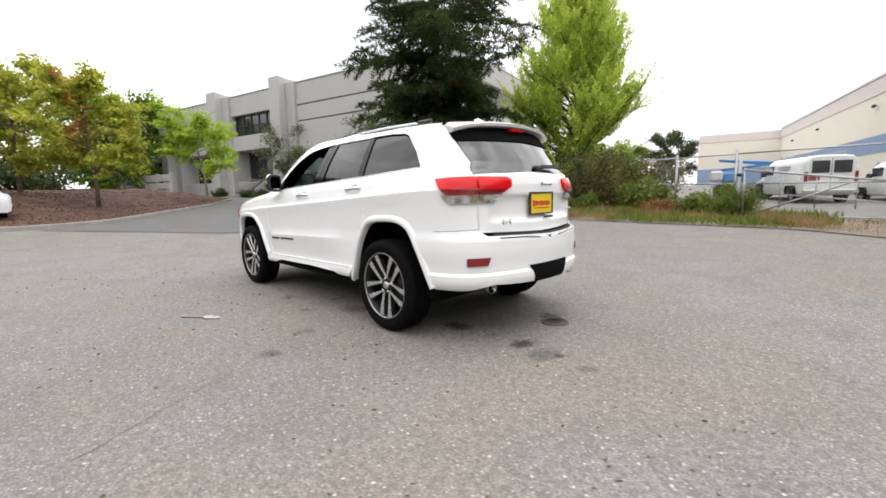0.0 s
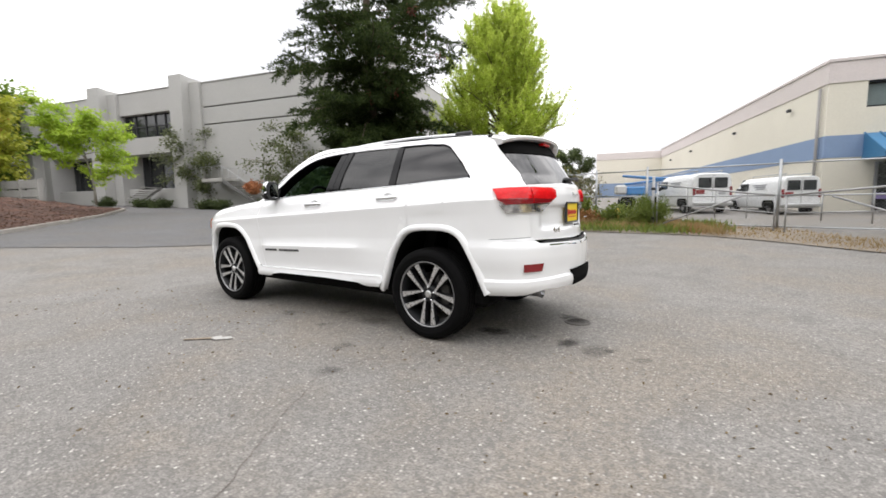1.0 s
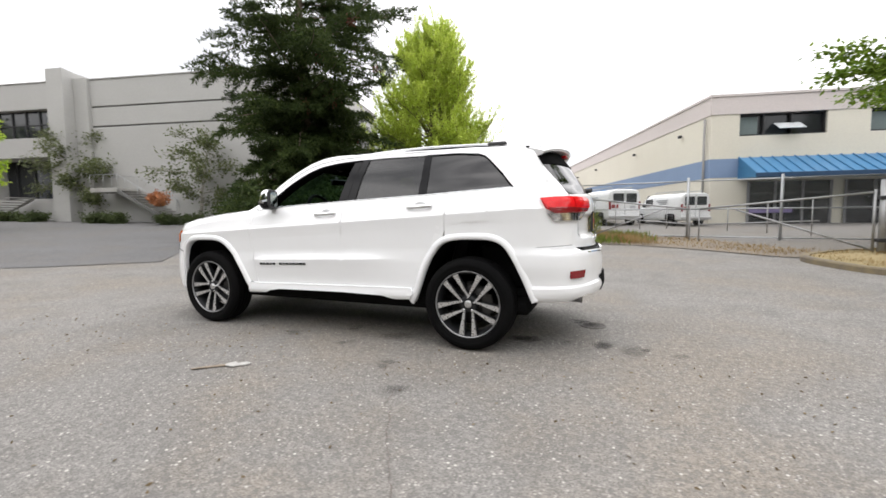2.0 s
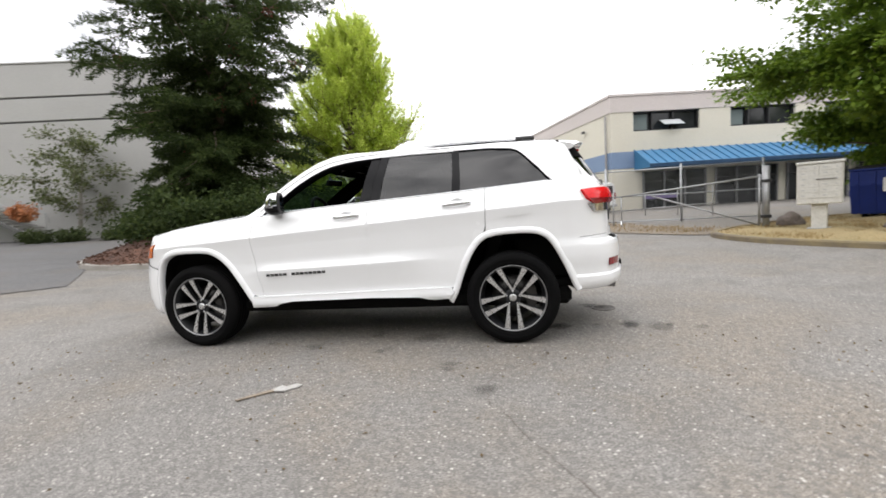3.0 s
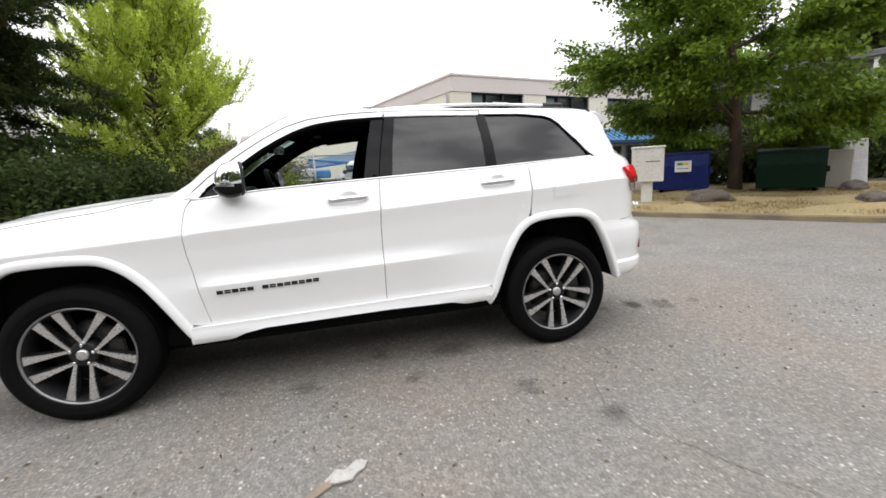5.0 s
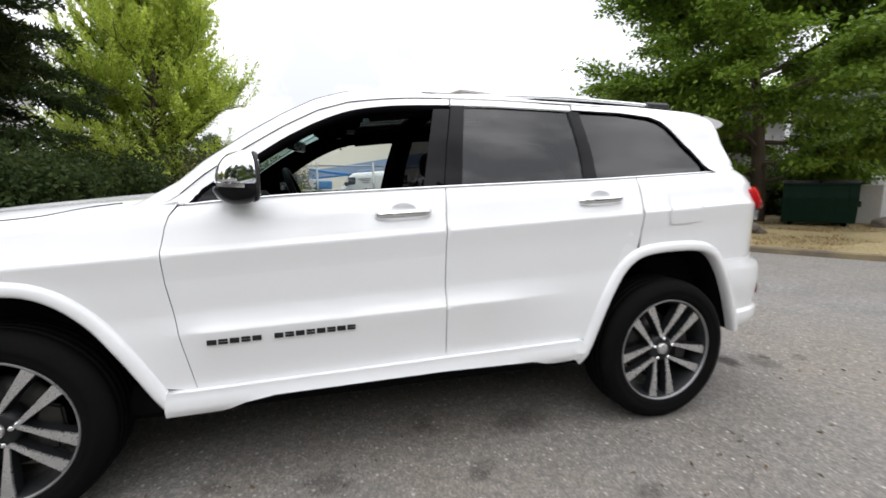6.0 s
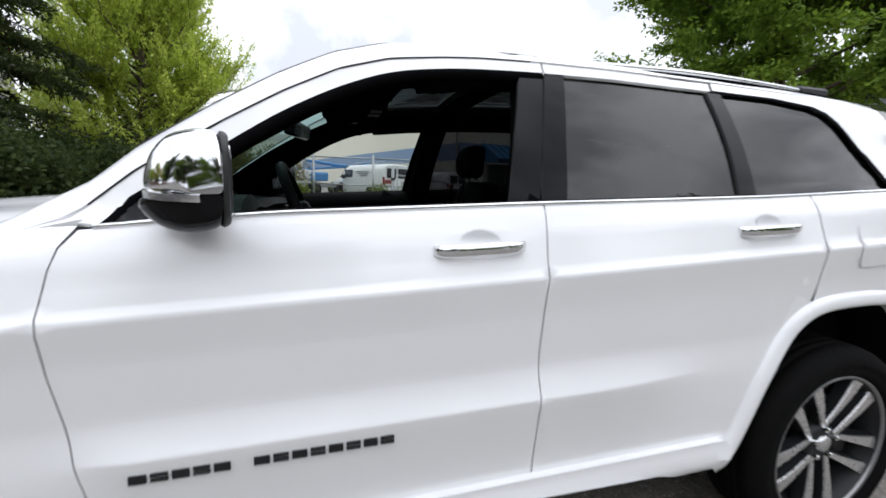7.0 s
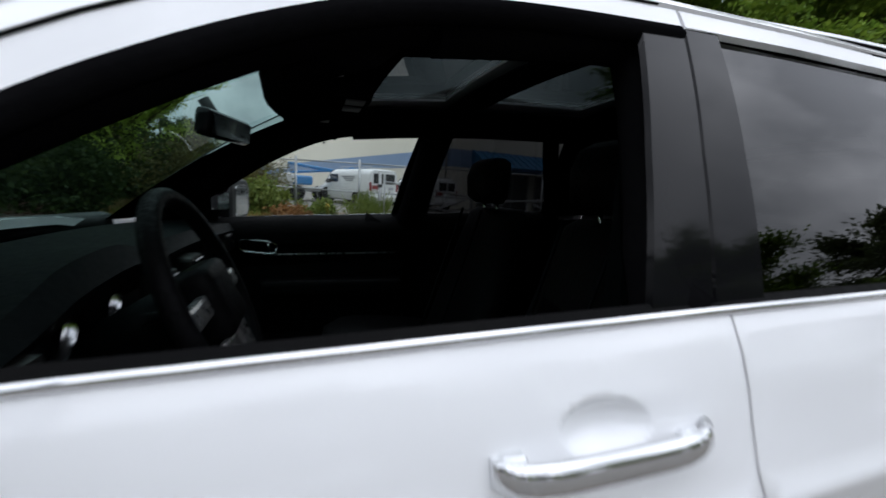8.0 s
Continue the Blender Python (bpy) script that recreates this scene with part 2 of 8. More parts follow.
def box(bm, lo, hi, bevel=0.0, m=None, seg=1):
    """A box from corner to corner, its edges rounded off."""
    r = bmesh.ops.create_cube(bm, size=1)
    vs = r["verts"]
    for v in vs:
        v.co = Vector([(a + b) / 2 + c * (b - a) for a, b, c in zip(lo, hi, v.co)])
    if bevel:
        es = list({e for v in vs for e in v.link_edges})
        r = bmesh.ops.bevel(bm, geom=es, offset=bevel, segments=seg, affect="EDGES", profile=0.6)
        vs = list({v for f in r["faces"] for v in f.verts} | {v for v in vs if v.is_valid})
    if m:
        bmesh.ops.transform(bm, matrix=m, verts=vs)
    return bm


def tube(bm, pts, r, seg=6, r_end=None, cap=True):
    """A round bar along points, tapering to r_end."""
    pts = [Vector(p) for p in pts]
    r_end = r if r_end is None else r_end
    rings = []
    up = Vector((0.31, 0.17, 0.93))
    for i, p in enumerate(pts):
        d = (pts[min(i + 1, len(pts) - 1)] - pts[max(i - 1, 0)]).normalized()
        a = d.cross(up)
        if a.length < 0.05:
            a = d.cross(Vector((1, 0, 0)))
        a.normalize()
        c = d.cross(a)
        q = r + (r_end - r) * i / max(1, len(pts) - 1)
        rings.append([bm.verts.new(p + (a * math.cos(k * math.tau / seg) + c * math.sin(k * math.tau / seg)) * q) for k in range(seg)])
    for r0, r1 in zip(rings, rings[1:]):
        for k in range(seg):
            bm.faces.new((r0[k], r0[(k + 1) % seg], r1[(k + 1) % seg], r1[k])).smooth = True
    if cap:
        bm.faces.new(rings[0][::-1])
        bm.faces.new(rings[-1])
    return bm


def lathe(bm, prof, seg=32, m=None, axis="y"):
    """Turns a profile of (along, radius) round an axis."""
    rings = []
    for a, r in prof:
        ring = []
        for k in range(seg):
            t = k * math.tau / seg
            p = (r * math.cos(t), a, r * math.sin(t)) if axis == "y" else (r * math.cos(t), r * math.sin(t), a)
            ring.append(bm.verts.new(p if not m else m @ Vector(p)))
        rings.append(ring)
    for r0, r1 in zip(rings, rings[1:]):
        for k in range(seg):
            bm.faces.new((r0[k], r0[(k + 1) % seg], r1[(k + 1) % seg], r1[k]))
    return bm


def prism(bm, pts, a, b, place, bevel=0.0):
    """A flat outline given depth from a to b; place(u, v, depth) gives the point."""
    lo = [bm.verts.new(place(u, v, a)) for u, v in pts]
    hi = [bm.verts.new(place(u, v, b)) for u, v in pts]
    bm.faces.new(lo[::-1])
    bm.faces.new(hi)
    for i in range(len(pts)):
        j = (i + 1) % len(pts)
        bm.faces.new((lo[i], lo[j], hi[j], hi[i]))
    bmesh.ops.recalc_face_normals(bm, faces=bm.faces)
    return bm


def flakes(name, pts, dirs, length, width, material, parent, label="", kind="", rng=None, fold=0.0, up=None):
    """Many small leaves or needles as pointed quads, each its own island."""
    rng = rng or np.random.default_rng(1)
    n = len(pts)
    d = dirs / np.maximum(np.linalg.norm(dirs, axis=1, keepdims=True), 1e-6)
    side = np.cross(d, rng.normal(size=(n, 3)) if up is None else up + rng.normal(size=(n, 3)) * 0.35)
    side /= np.maximum(np.linalg.norm(side, axis=1, keepdims=True), 1e-6)
    ln = length * rng.uniform(0.65, 1.3, (n, 1))
    wd = width * rng.uniform(0.7, 1.25, (n, 1)) / 2
    nor = np.cross(d, side)
    mid = pts + d * ln * 0.45 + nor * fold * ln
    v = np.stack([pts, mid + side * wd, pts + d * ln, mid - side * wd], 1).reshape(-1, 3)
    me = bpy.data.meshes.new(name)
    me.vertices.add(4 * n)
    me.loops.add(4 * n)
    me.polygons.add(n)
    me.vertices.foreach_set("co", v.ravel())
    me.loops.foreach_set("vertex_index", np.arange(4 * n))
    me.polygons.foreach_set("loop_start", np.arange(n) * 4)
    me.update()
    me.validate()
    ob = part_of(name, me, material, parent, label)
    if kind:
        ob["kind"] = kind
    return ob


def rise(x, y):
    """The lot is a shallow bowl: level round the car, rising gently outwards, least towards the lawn."""
    d = math.hypot(x, y + 1.0)
    turn = math.degrees(math.atan2(y + 1.0, x)) - 25.0
    turn = (turn + 180.0) % 360.0 - 180.0
    return 0.035 * (1.0 - 0.7 * math.exp(-(turn / 40.0) ** 2)) * max(0.0, min(d, 45.0) - 5.0)


TH = radians(13.5)
UX, UY = math.cos(TH), math.sin(TH)


def park(u, v, z=0.0):
    """From the business park's own grid to the world."""
    return Vector((u * UX - v * UY, u * UY + v * UX, z))


def park_pose(u, v, z=0.0, turn=0.0):
    return Matrix.Translation(park(u, v, z)) @ Matrix.Rotation(TH + radians(turn), 4, "Z")

# ---- ground: one sheet to the horizon ----
def ground_sheet():
    bm = bmesh.new()
    radii = [0.0, 3, 5, 6, 7, 8.5, 10, 12, 14, 17, 20, 24, 28, 33, 38, 42, 45, 48, 60, 90, 150, 300, 700, 1600]
    seg, rings = 96, []
    for r in radii[1:]:
        ring = [(r * math.cos(k * math.tau / seg), r * math.sin(k * math.tau / seg) - 1.0) for k in range(seg)]
        rings.append([bm.verts.new((x, y, rise(x, y))) for x, y in ring])
    c = bm.verts.new((0, -1, 0))
    for k in range(seg):
        bm.faces.new((c, rings[0][k], rings[0][(k + 1) % seg]))
    for a, b in zip(rings, rings[1:]):
        for k in range(seg):
            bm.faces.new((a[k], b[k], b[(k + 1) % seg], a[(k + 1) % seg]))
    for f in bm.faces:
        f.smooth = True
    return solo("ground", bm, ASPHALT, "weathered grey asphalt car park with pale aggregate", "ground", "structure")


GROUND = ground_sheet()


def inside(poly, x, y):
    hit = False
    for (x0, y0), (x1, y1) in zip(poly, poly[1:] + poly[:1]):
        if (y0 > y) != (y1 > y) and x < (x1 - x0) * (y - y0) / (y1 - y0) + x0:
            hit = not hit
    return hit


def edge_gap(poly, x, y):
    best = 1e9
    for (x0, y0), (x1, y1) in zip(poly, poly[1:] + poly[:1]):
        dx, dy = x1 - x0, y1 - y0
        t = max(0, min(1, ((x - x0) * dx + (y - y0) * dy) / (dx * dx + dy * dy + 1e-9)))
        best = min(best, math.hypot(x - x0 - t * dx, y - y0 - t * dy))
    return best


def rounded(poly, r, n=5):
    """Rounds off a polygon's corners."""
    out = []
    for i, p in enumerate(poly):
        p, a, b = Vector(p), Vector(poly[i - 1]), Vector(poly[(i + 1) % len(poly)])
        q = min(r, (a - p).length * 0.45, (b - p).length * 0.45)
        s, e = p + (a - p).normalized() * q, p + (b - p).normalized() * q
        for k in range(n + 1):
            t = k / n
            out.append(tuple(s * (1 - t) ** 2 + p * 2 * t * (1 - t) + e * t * t))
    return out


def bed_height(poly, x, y, hump, reach, seed):
    g = edge_gap(poly, x, y)
    s = min(1.0, g / reach)
    return hump * s * s * (3 - 2 * s) + (0.12 * noise.noise(Vector((x * 0.7, y * 0.7, seed))) + 0.09 * noise.noise(Vector((x * 2.1, y * 2.1, seed)))) * min(1.0, s * 3)


def raised_bed(name, poly, material, label, kerb_mat, kerb_h=0.13, hump=0.1, reach=1.5, step=0.5, seed=0.0, kerb_label=""):
    """A planted island: a kerb all round and a mounded top."""
    from_x, to_x = min(p[0] for p in poly), max(p[0] for p in poly)
    from_y, to_y = min(p[1] for p in poly), max(p[1] for p in poly)
    pts = [Vector(p) for p in poly]
    edges = [(i, (i + 1) % len(pts)) for i in range(len(pts))]
    x = from_x
    while x < to_x:
        y = from_y
        while y < to_y:
            if inside(poly, x, y) and edge_gap(poly, x, y) > step * 0.4:
                pts.append(Vector((x + random.uniform(-0.1, 0.1) * step, y + random.uniform(-0.1, 0.1) * step)))
            y += step
        x += step
    vs, _, fs, *_ = mathutils_cdt(pts, edges)
    bm = bmesh.new()
    bv = [bm.verts.new((v.x, v.y, rise(v.x, v.y) + kerb_h - 0.02 + bed_height(poly, v.x, v.y, hump, reach, seed))) for v in vs]
    for f in fs:
        bm.faces.new([bv[i] for i in f]).smooth = True
    bmesh.ops.recalc_face_normals(bm, faces=bm.faces)
    if sum(f.normal.z for f in bm.faces) < 0:
        bmesh.ops.reverse_faces(bm, faces=bm.faces)
    bed = solo(name, bm, material, label, "planting bed", "structure")
    kb = bmesh.new()
    n = len(poly)
    sign = 1 if sum(a[0] * b[1] - b[0] * a[1] for a, b in zip(poly, poly[1:] + poly[:1])) > 0 else -1
    ring = []
    for i in range(n):
        p, a, b = Vector(poly[i]), Vector(poly[i - 1]), Vector(poly[(i + 1) % n])
        t = (b - a).normalized()
        out = Vector((t.y, -t.x)) * sign
        z = rise(p.x, p.y)
        o, q = p + out * 0.0, p - out * 0.15
        ring.append([kb.verts.new((*(o + out * 0.015), z - 0.05)), kb.verts.new((*o, z + kerb_h - 0.025)), kb.verts.new((*(o - out * 0.025), z + kerb_h)), kb.verts.new((*q, z + kerb_h)), kb.verts.new((*q, z - 0.05))])
    for r0, r1 in zip(ring, ring[1:] + ring[:1]):
        for k in range(4):
            kb.faces.new((r0[k], r1[k], r1[k + 1], r0[k + 1]))
    bmesh.ops.recalc_face_normals(kb, faces=kb.faces)
    solo("kerb", kb, kerb_mat, kerb_label or "weathered concrete kerb round a planted island", "kerb", "structure")
    return bed


def mathutils_cdt(pts, edges):
    from mathutils.geometry import delaunay_2d_cdt
    return delaunay_2d_cdt([Vector((p.x, p.y)) for p in pts], edges, [], 1, 1e-5)


# the mulch berm in front of the grey building
BERM = rounded([(-13.0, -3.6), (-14.0, -1.2), (-18.3, 1.6), (-23.5, 4.9), (-31.0, 8.6), (-34.0, 8.0), (-40, 2), (-42, -14), (-20, -14), (-14, -8)], 1.2)
raised_bed("mulch_bed", BERM, MULCH, "red-brown bark mulch mounded over a berm", KERB, 0.14, 0.75, 6.0, 0.42, 3.0)
# the conifer's island
ISLE = rounded([(-10.9, 5.7), (-9.2, 4.35), (-6.6, 4.75), (-4.2, 6.6), (-4.0, 9.3), (-6.5, 14.0), (-10.0, 16.2), (-12.6, 14.5), (-12.8, 10.0)], 1.0)
raised_bed("mulch_island", ISLE, MULCH, "red-brown bark mulch round the foot of a conifer", KERB, 0.13, 0.5, 1.8, 0.4, 5.0)
# the lawn with the post box
LAWN = rounded([(6.0, 6.55), (6.35, 5.05), (7.8, 3.05), (8.9, 1.2), (10.6, -1.8), (13.5, -6.5), (22, -4), (17.5, 7.5), (13.0, 10.4), (9.5, 9.4), (6.9, 7.6)], 0.6)
raised_bed("dry_lawn", LAWN, DRY_GRASS, "dry straw-coloured lawn behind a worn kerb", KERB_YELLOW, 0.11, 0.03, 1.5, 0.45, 8.0, "worn kerb with faded yellow paint")


def strip(name, poly, material, label, lift=0.015, step=0.5, heave=0.05, category="verge"):
    pts = [Vector(p) for p in poly]
    edges = [(i, (i + 1) % len(pts)) for i in range(len(pts))]
    fx, tx, fy, ty = min(p[0] for p in poly), max(p[0] for p in poly), min(p[1] for p in poly), max(p[1] for p in poly)
    x = fx
    while x < tx:
        y = fy
        while y < ty:
            if inside(poly, x, y) and edge_gap(poly, x, y) > step * 0.4:
                pts.append(Vector((x, y)))
            y += step
        x += step
    vs, _, fs, *_ = mathutils_cdt(pts, edges)
    bm = bmesh.new()
    bv = [bm.verts.new((v.x, v.y, rise(v.x, v.y) + lift + (heave * max(0, noise.noise(Vector((v.x * 1.3, v.y * 1.3, 2)))) if edge_gap(poly, v.x, v.y) > 0.2 else 0))) for v in vs]
    for f in fs:
        bm.faces.new([bv[i] for i in f]).smooth = True
    bmesh.ops.recalc_face_normals(bm, faces=bm.faces)
    bm.normal_update()
    if sum(f.normal.z for f in bm.faces) < 0:
        bmesh.ops.reverse_faces(bm, faces=bm.faces)
    return solo(name, bm, material, label, category, "structure")


# the dirt verge along the fence
VERGE = rounded([(-4.2, 9.3), (-2.1, 9.45), (1.2, 9.3), (3.0, 9.2), (4.4, 8.35), (6.2, 6.75), (7.2, 8.1), (6.0, 9.8), (4.9, 11.6), (2.0, 12.6), (-6.2, 17.5), (-9.0, 16.4)], 0.5)
strip("dirt_verge", VERGE, DIRT, "sandy dirt verge with dry weeds along a fence", 0.02, 0.45)


# the newer, darker asphalt of the drive to the office building
DRIVE = [(-7.3, 2.5), (-8.7, 0.75), (-10.3, -0.55), (-12.9, -2.9), (-14.6, -1.6), (-18.8, 1.9), (-24.0, 5.2), (-31.2, 8.8), (-44.0, 8.8), (-44.0, 13.0), (-13.0, 19.6), (-12.5, 12.0), (-10.8, 6.2), (-9.3, 4.6)]
strip("road", DRIVE, ASPHALT_NEW, "smooth darker asphalt drive leading to the office building", 0.012, 1.0, 0.0, "road")


# ---- grey tilt-up building ----
def grey_building():
    b = thing("office_building", park_pose(-28.2, 20.5, 0), "grey concrete two-storey office building with tall pier fins", "building")
    top, base = 10.45, 0.7
    lx = lambda u: u + 28.2
    # the plain end wall, with recessed joint lines between panels
    for name, u0, u1, z0, z1 in (("wall", -26.2, -10.5, base, 7.32), ("wall", -26.2, -10.5, 7.42, 8.62), ("wall", -26.2, -10.5, 8.72, top)):
        part(name, box(bmesh.new(), (lx(u0), 0, z0), (lx(u1), 14, z1), 0.02), GREY_WALL, b)
    part("joint_backing", box(bmesh.new(), (lx(-26.2), 0.09, 7), (lx(-10.5), 13.9, 9)), GREY_DARK, b)
    part("coping", box(bmesh.new(), (lx(-26.25), -0.06, top), (lx(-10.45), 14, top + 0.09), 0.02), GREY_WALL, b)
    bays = [(-37.6, -28.4), (-47.2, -38.0), (-57.0, -47.6), (-67, -57.4)]
    for i, (u0, u1) in enumerate(bays):
        part("wall", box(bmesh.new(), (lx(u0), 0, 8.75), (lx(u1), 12, top + 0.05), 0.02), GREY_WALL, b)
        part("wall", box(bmesh.new(), (lx(u0), 0.0, 5.5), (lx(u1), 12, 6.85), 0.02), GREY_WALL, b)
        part("wall", box(bmesh.new(), (lx(u0), 0.25, base), (lx(u1), 12, 2.65), 0.02), GREY_WALL, b)
        part("coping", box(bmesh.new(), (lx(u0), -0.06, top + 0.05), (lx(u1), 12, top + 0.14), 0.02), GREY_WALL, b)
        w = part("window", box(bmesh.new(), (lx(u0), 0.45, 6.85), (lx(u1), 0.52, 8.75)), DARK_GLASS, b, "dark ribbon window with slim vertical mullions")
        n = 8
        for k in range(n + 1):
            x = lx(u0) + (u1 - u0) * k / n
            part("mullion", box(bmesh.new(), (x - 0.035, 0.36, 6.85), (x + 0.035, 0.449, 8.75), 0.006), DARK_FRAME, w)
        part("mullion", box(bmesh.new(), (lx(u0), 0.38, 7.75), (lx(u1), 0.449, 7.82), 0.006), DARK_FRAME, w)
        w = part("window", box(bmesh.new(), (lx(u0), 1.6, 2.65), (lx(u1), 1.68, 5.5)), DARK_GLASS, b, "dark recessed ground floor glazing")
        for k in range(7):
            x = lx(u0) + (u1 - u0) * k / 6
            part("mullion", box(bmesh.new(), (x - 0.04, 1.5, 2.65), (x + 0.04, 1.599, 5.5), 0.006), DARK_FRAME, w)
    for u, w in ((-27.3, 2.2), (-36.8, 2.3), (-46.4, 2.3), (-56.2, 2.3), (-66, 2.3)):
        # each fin leans back from its foot and stands over the roof line
        bm = bmesh.new()
        prism(bm, [(-1.1, base), (-0.9, top + 0.62), (0.0, top + 0.5), (12.0, top + 0.5), (12.0, base)], lx(u) - w / 2, lx(u) + w / 2 - 0.9, lambda p, q, d: Vector((d, p, q)))
        bmesh.ops.bevel(bm, geom=bm.edges[:], offset=0.025, segments=1, affect="EDGES")
        part("pier", bm, GREY_WALL, b, "grey concrete pier fin rising above the roof")
        part("pier", box(bmesh.new(), (lx(u) + w / 2 - 0.896, -0.25, base), (lx(u) + w / 2 + 0.12, 12, top + 0.1), 0.02), GREY_WALL, b)
    # raised entrance with its concrete stairs
    st = thing("concrete_stair", park_pose(-23.9, 19.0, 0), "grey concrete entrance landing with a flight of steps", "stairs")
    g = 1.42
    part("landing", box(bmesh.new(), (-0.9, -0.2, g + 1.45), (1.2, 1.42, g + 1.7), 0.02), CONCRETE, st)
    for y in (-0.24, 1.25):
        part("handrail", tube(bmesh.new(), [(-0.8, y, g + 2.55), (1.2, y, g + 2.55), (4.05, y, g + 0.95), (4.2, y, g + 0.4)], 0.022, 6), STEEL, st, "thin pale steel handrail")
        for x, z in ((-0.8, g + 1.7), (0.2, g + 1.7), (1.2, g + 1.62), (2.6, g + 0.85), (4.0, g + 0.1)):
            part("baluster", tube(bmesh.new(), [(x, y, z), (x, y, z + 0.86)], 0.016, 6), STEEL, st)
    for k in range(10):
        x = 1.2 + 0.29 * k
        part("step", box(bmesh.new(), (x, -0.2, g + 1.55 - 0.17 * k - 0.05), (x + 0.33, 1.3, g + 1.55 - 0.17 * k), 0.008), CONCRETE, st)
    bm = bmesh.new()
    prism(bm, [(1.2, g + 1.38), (1.2, g + 1.62), (4.2, g - 0.1), (3.85, g - 0.1)], -0.3, -0.21, lambda p, q, d: Vector((p, d, q)))
    part("stringer", bm, GREY_DARK, st)
    st2 = thing("concrete_stair", park_pose(-33.2, 19.2, 0), "dark concrete steps up to a recessed entrance", "stairs")
    for k in range(8):
        x = 1.6 - 0.34 * k
        part("step", box(bmesh.new(), (x, -0.2, g + 1.3 - 0.16 * k - 0.06), (x + 0.4, 1.2, g + 1.3 - 0.16 * k), 0.008), CONCRETE, st2)
    bm = bmesh.new()
    prism(bm, [(2.0, g + 1.35), (2.0, g + 1.15), (-1.0, g - 0.1), (-1.3, g - 0.1)], 1.2, 1.28, lambda p, q, d: Vector((p, d, q)))
    part("stringer", bm, GREY_WALL, st2)
    # white access ramp with two-rail wall
    rp = thing("access_ramp", park_pose(-47.0, 16.8, 0), "white painted concrete access ramp wall", "ramp")
    for z0, z1 in ((1.3, 2.0), (2.12, 2.7), (2.82, 3.5)):
        part("wall_panel", box(bmesh.new(), (-6.0, 0, z0), (6.5, 0.25, z1), 0.02), CONCRETE, rp)
    for k in range(6):
        part("post", box(bmesh.new(), (-6.1 + 2.5 * k, -0.05, 1.2), (-5.85 + 2.5 * k, 0.3, 3.58), 0.02), CONCRETE, rp)


grey_building()


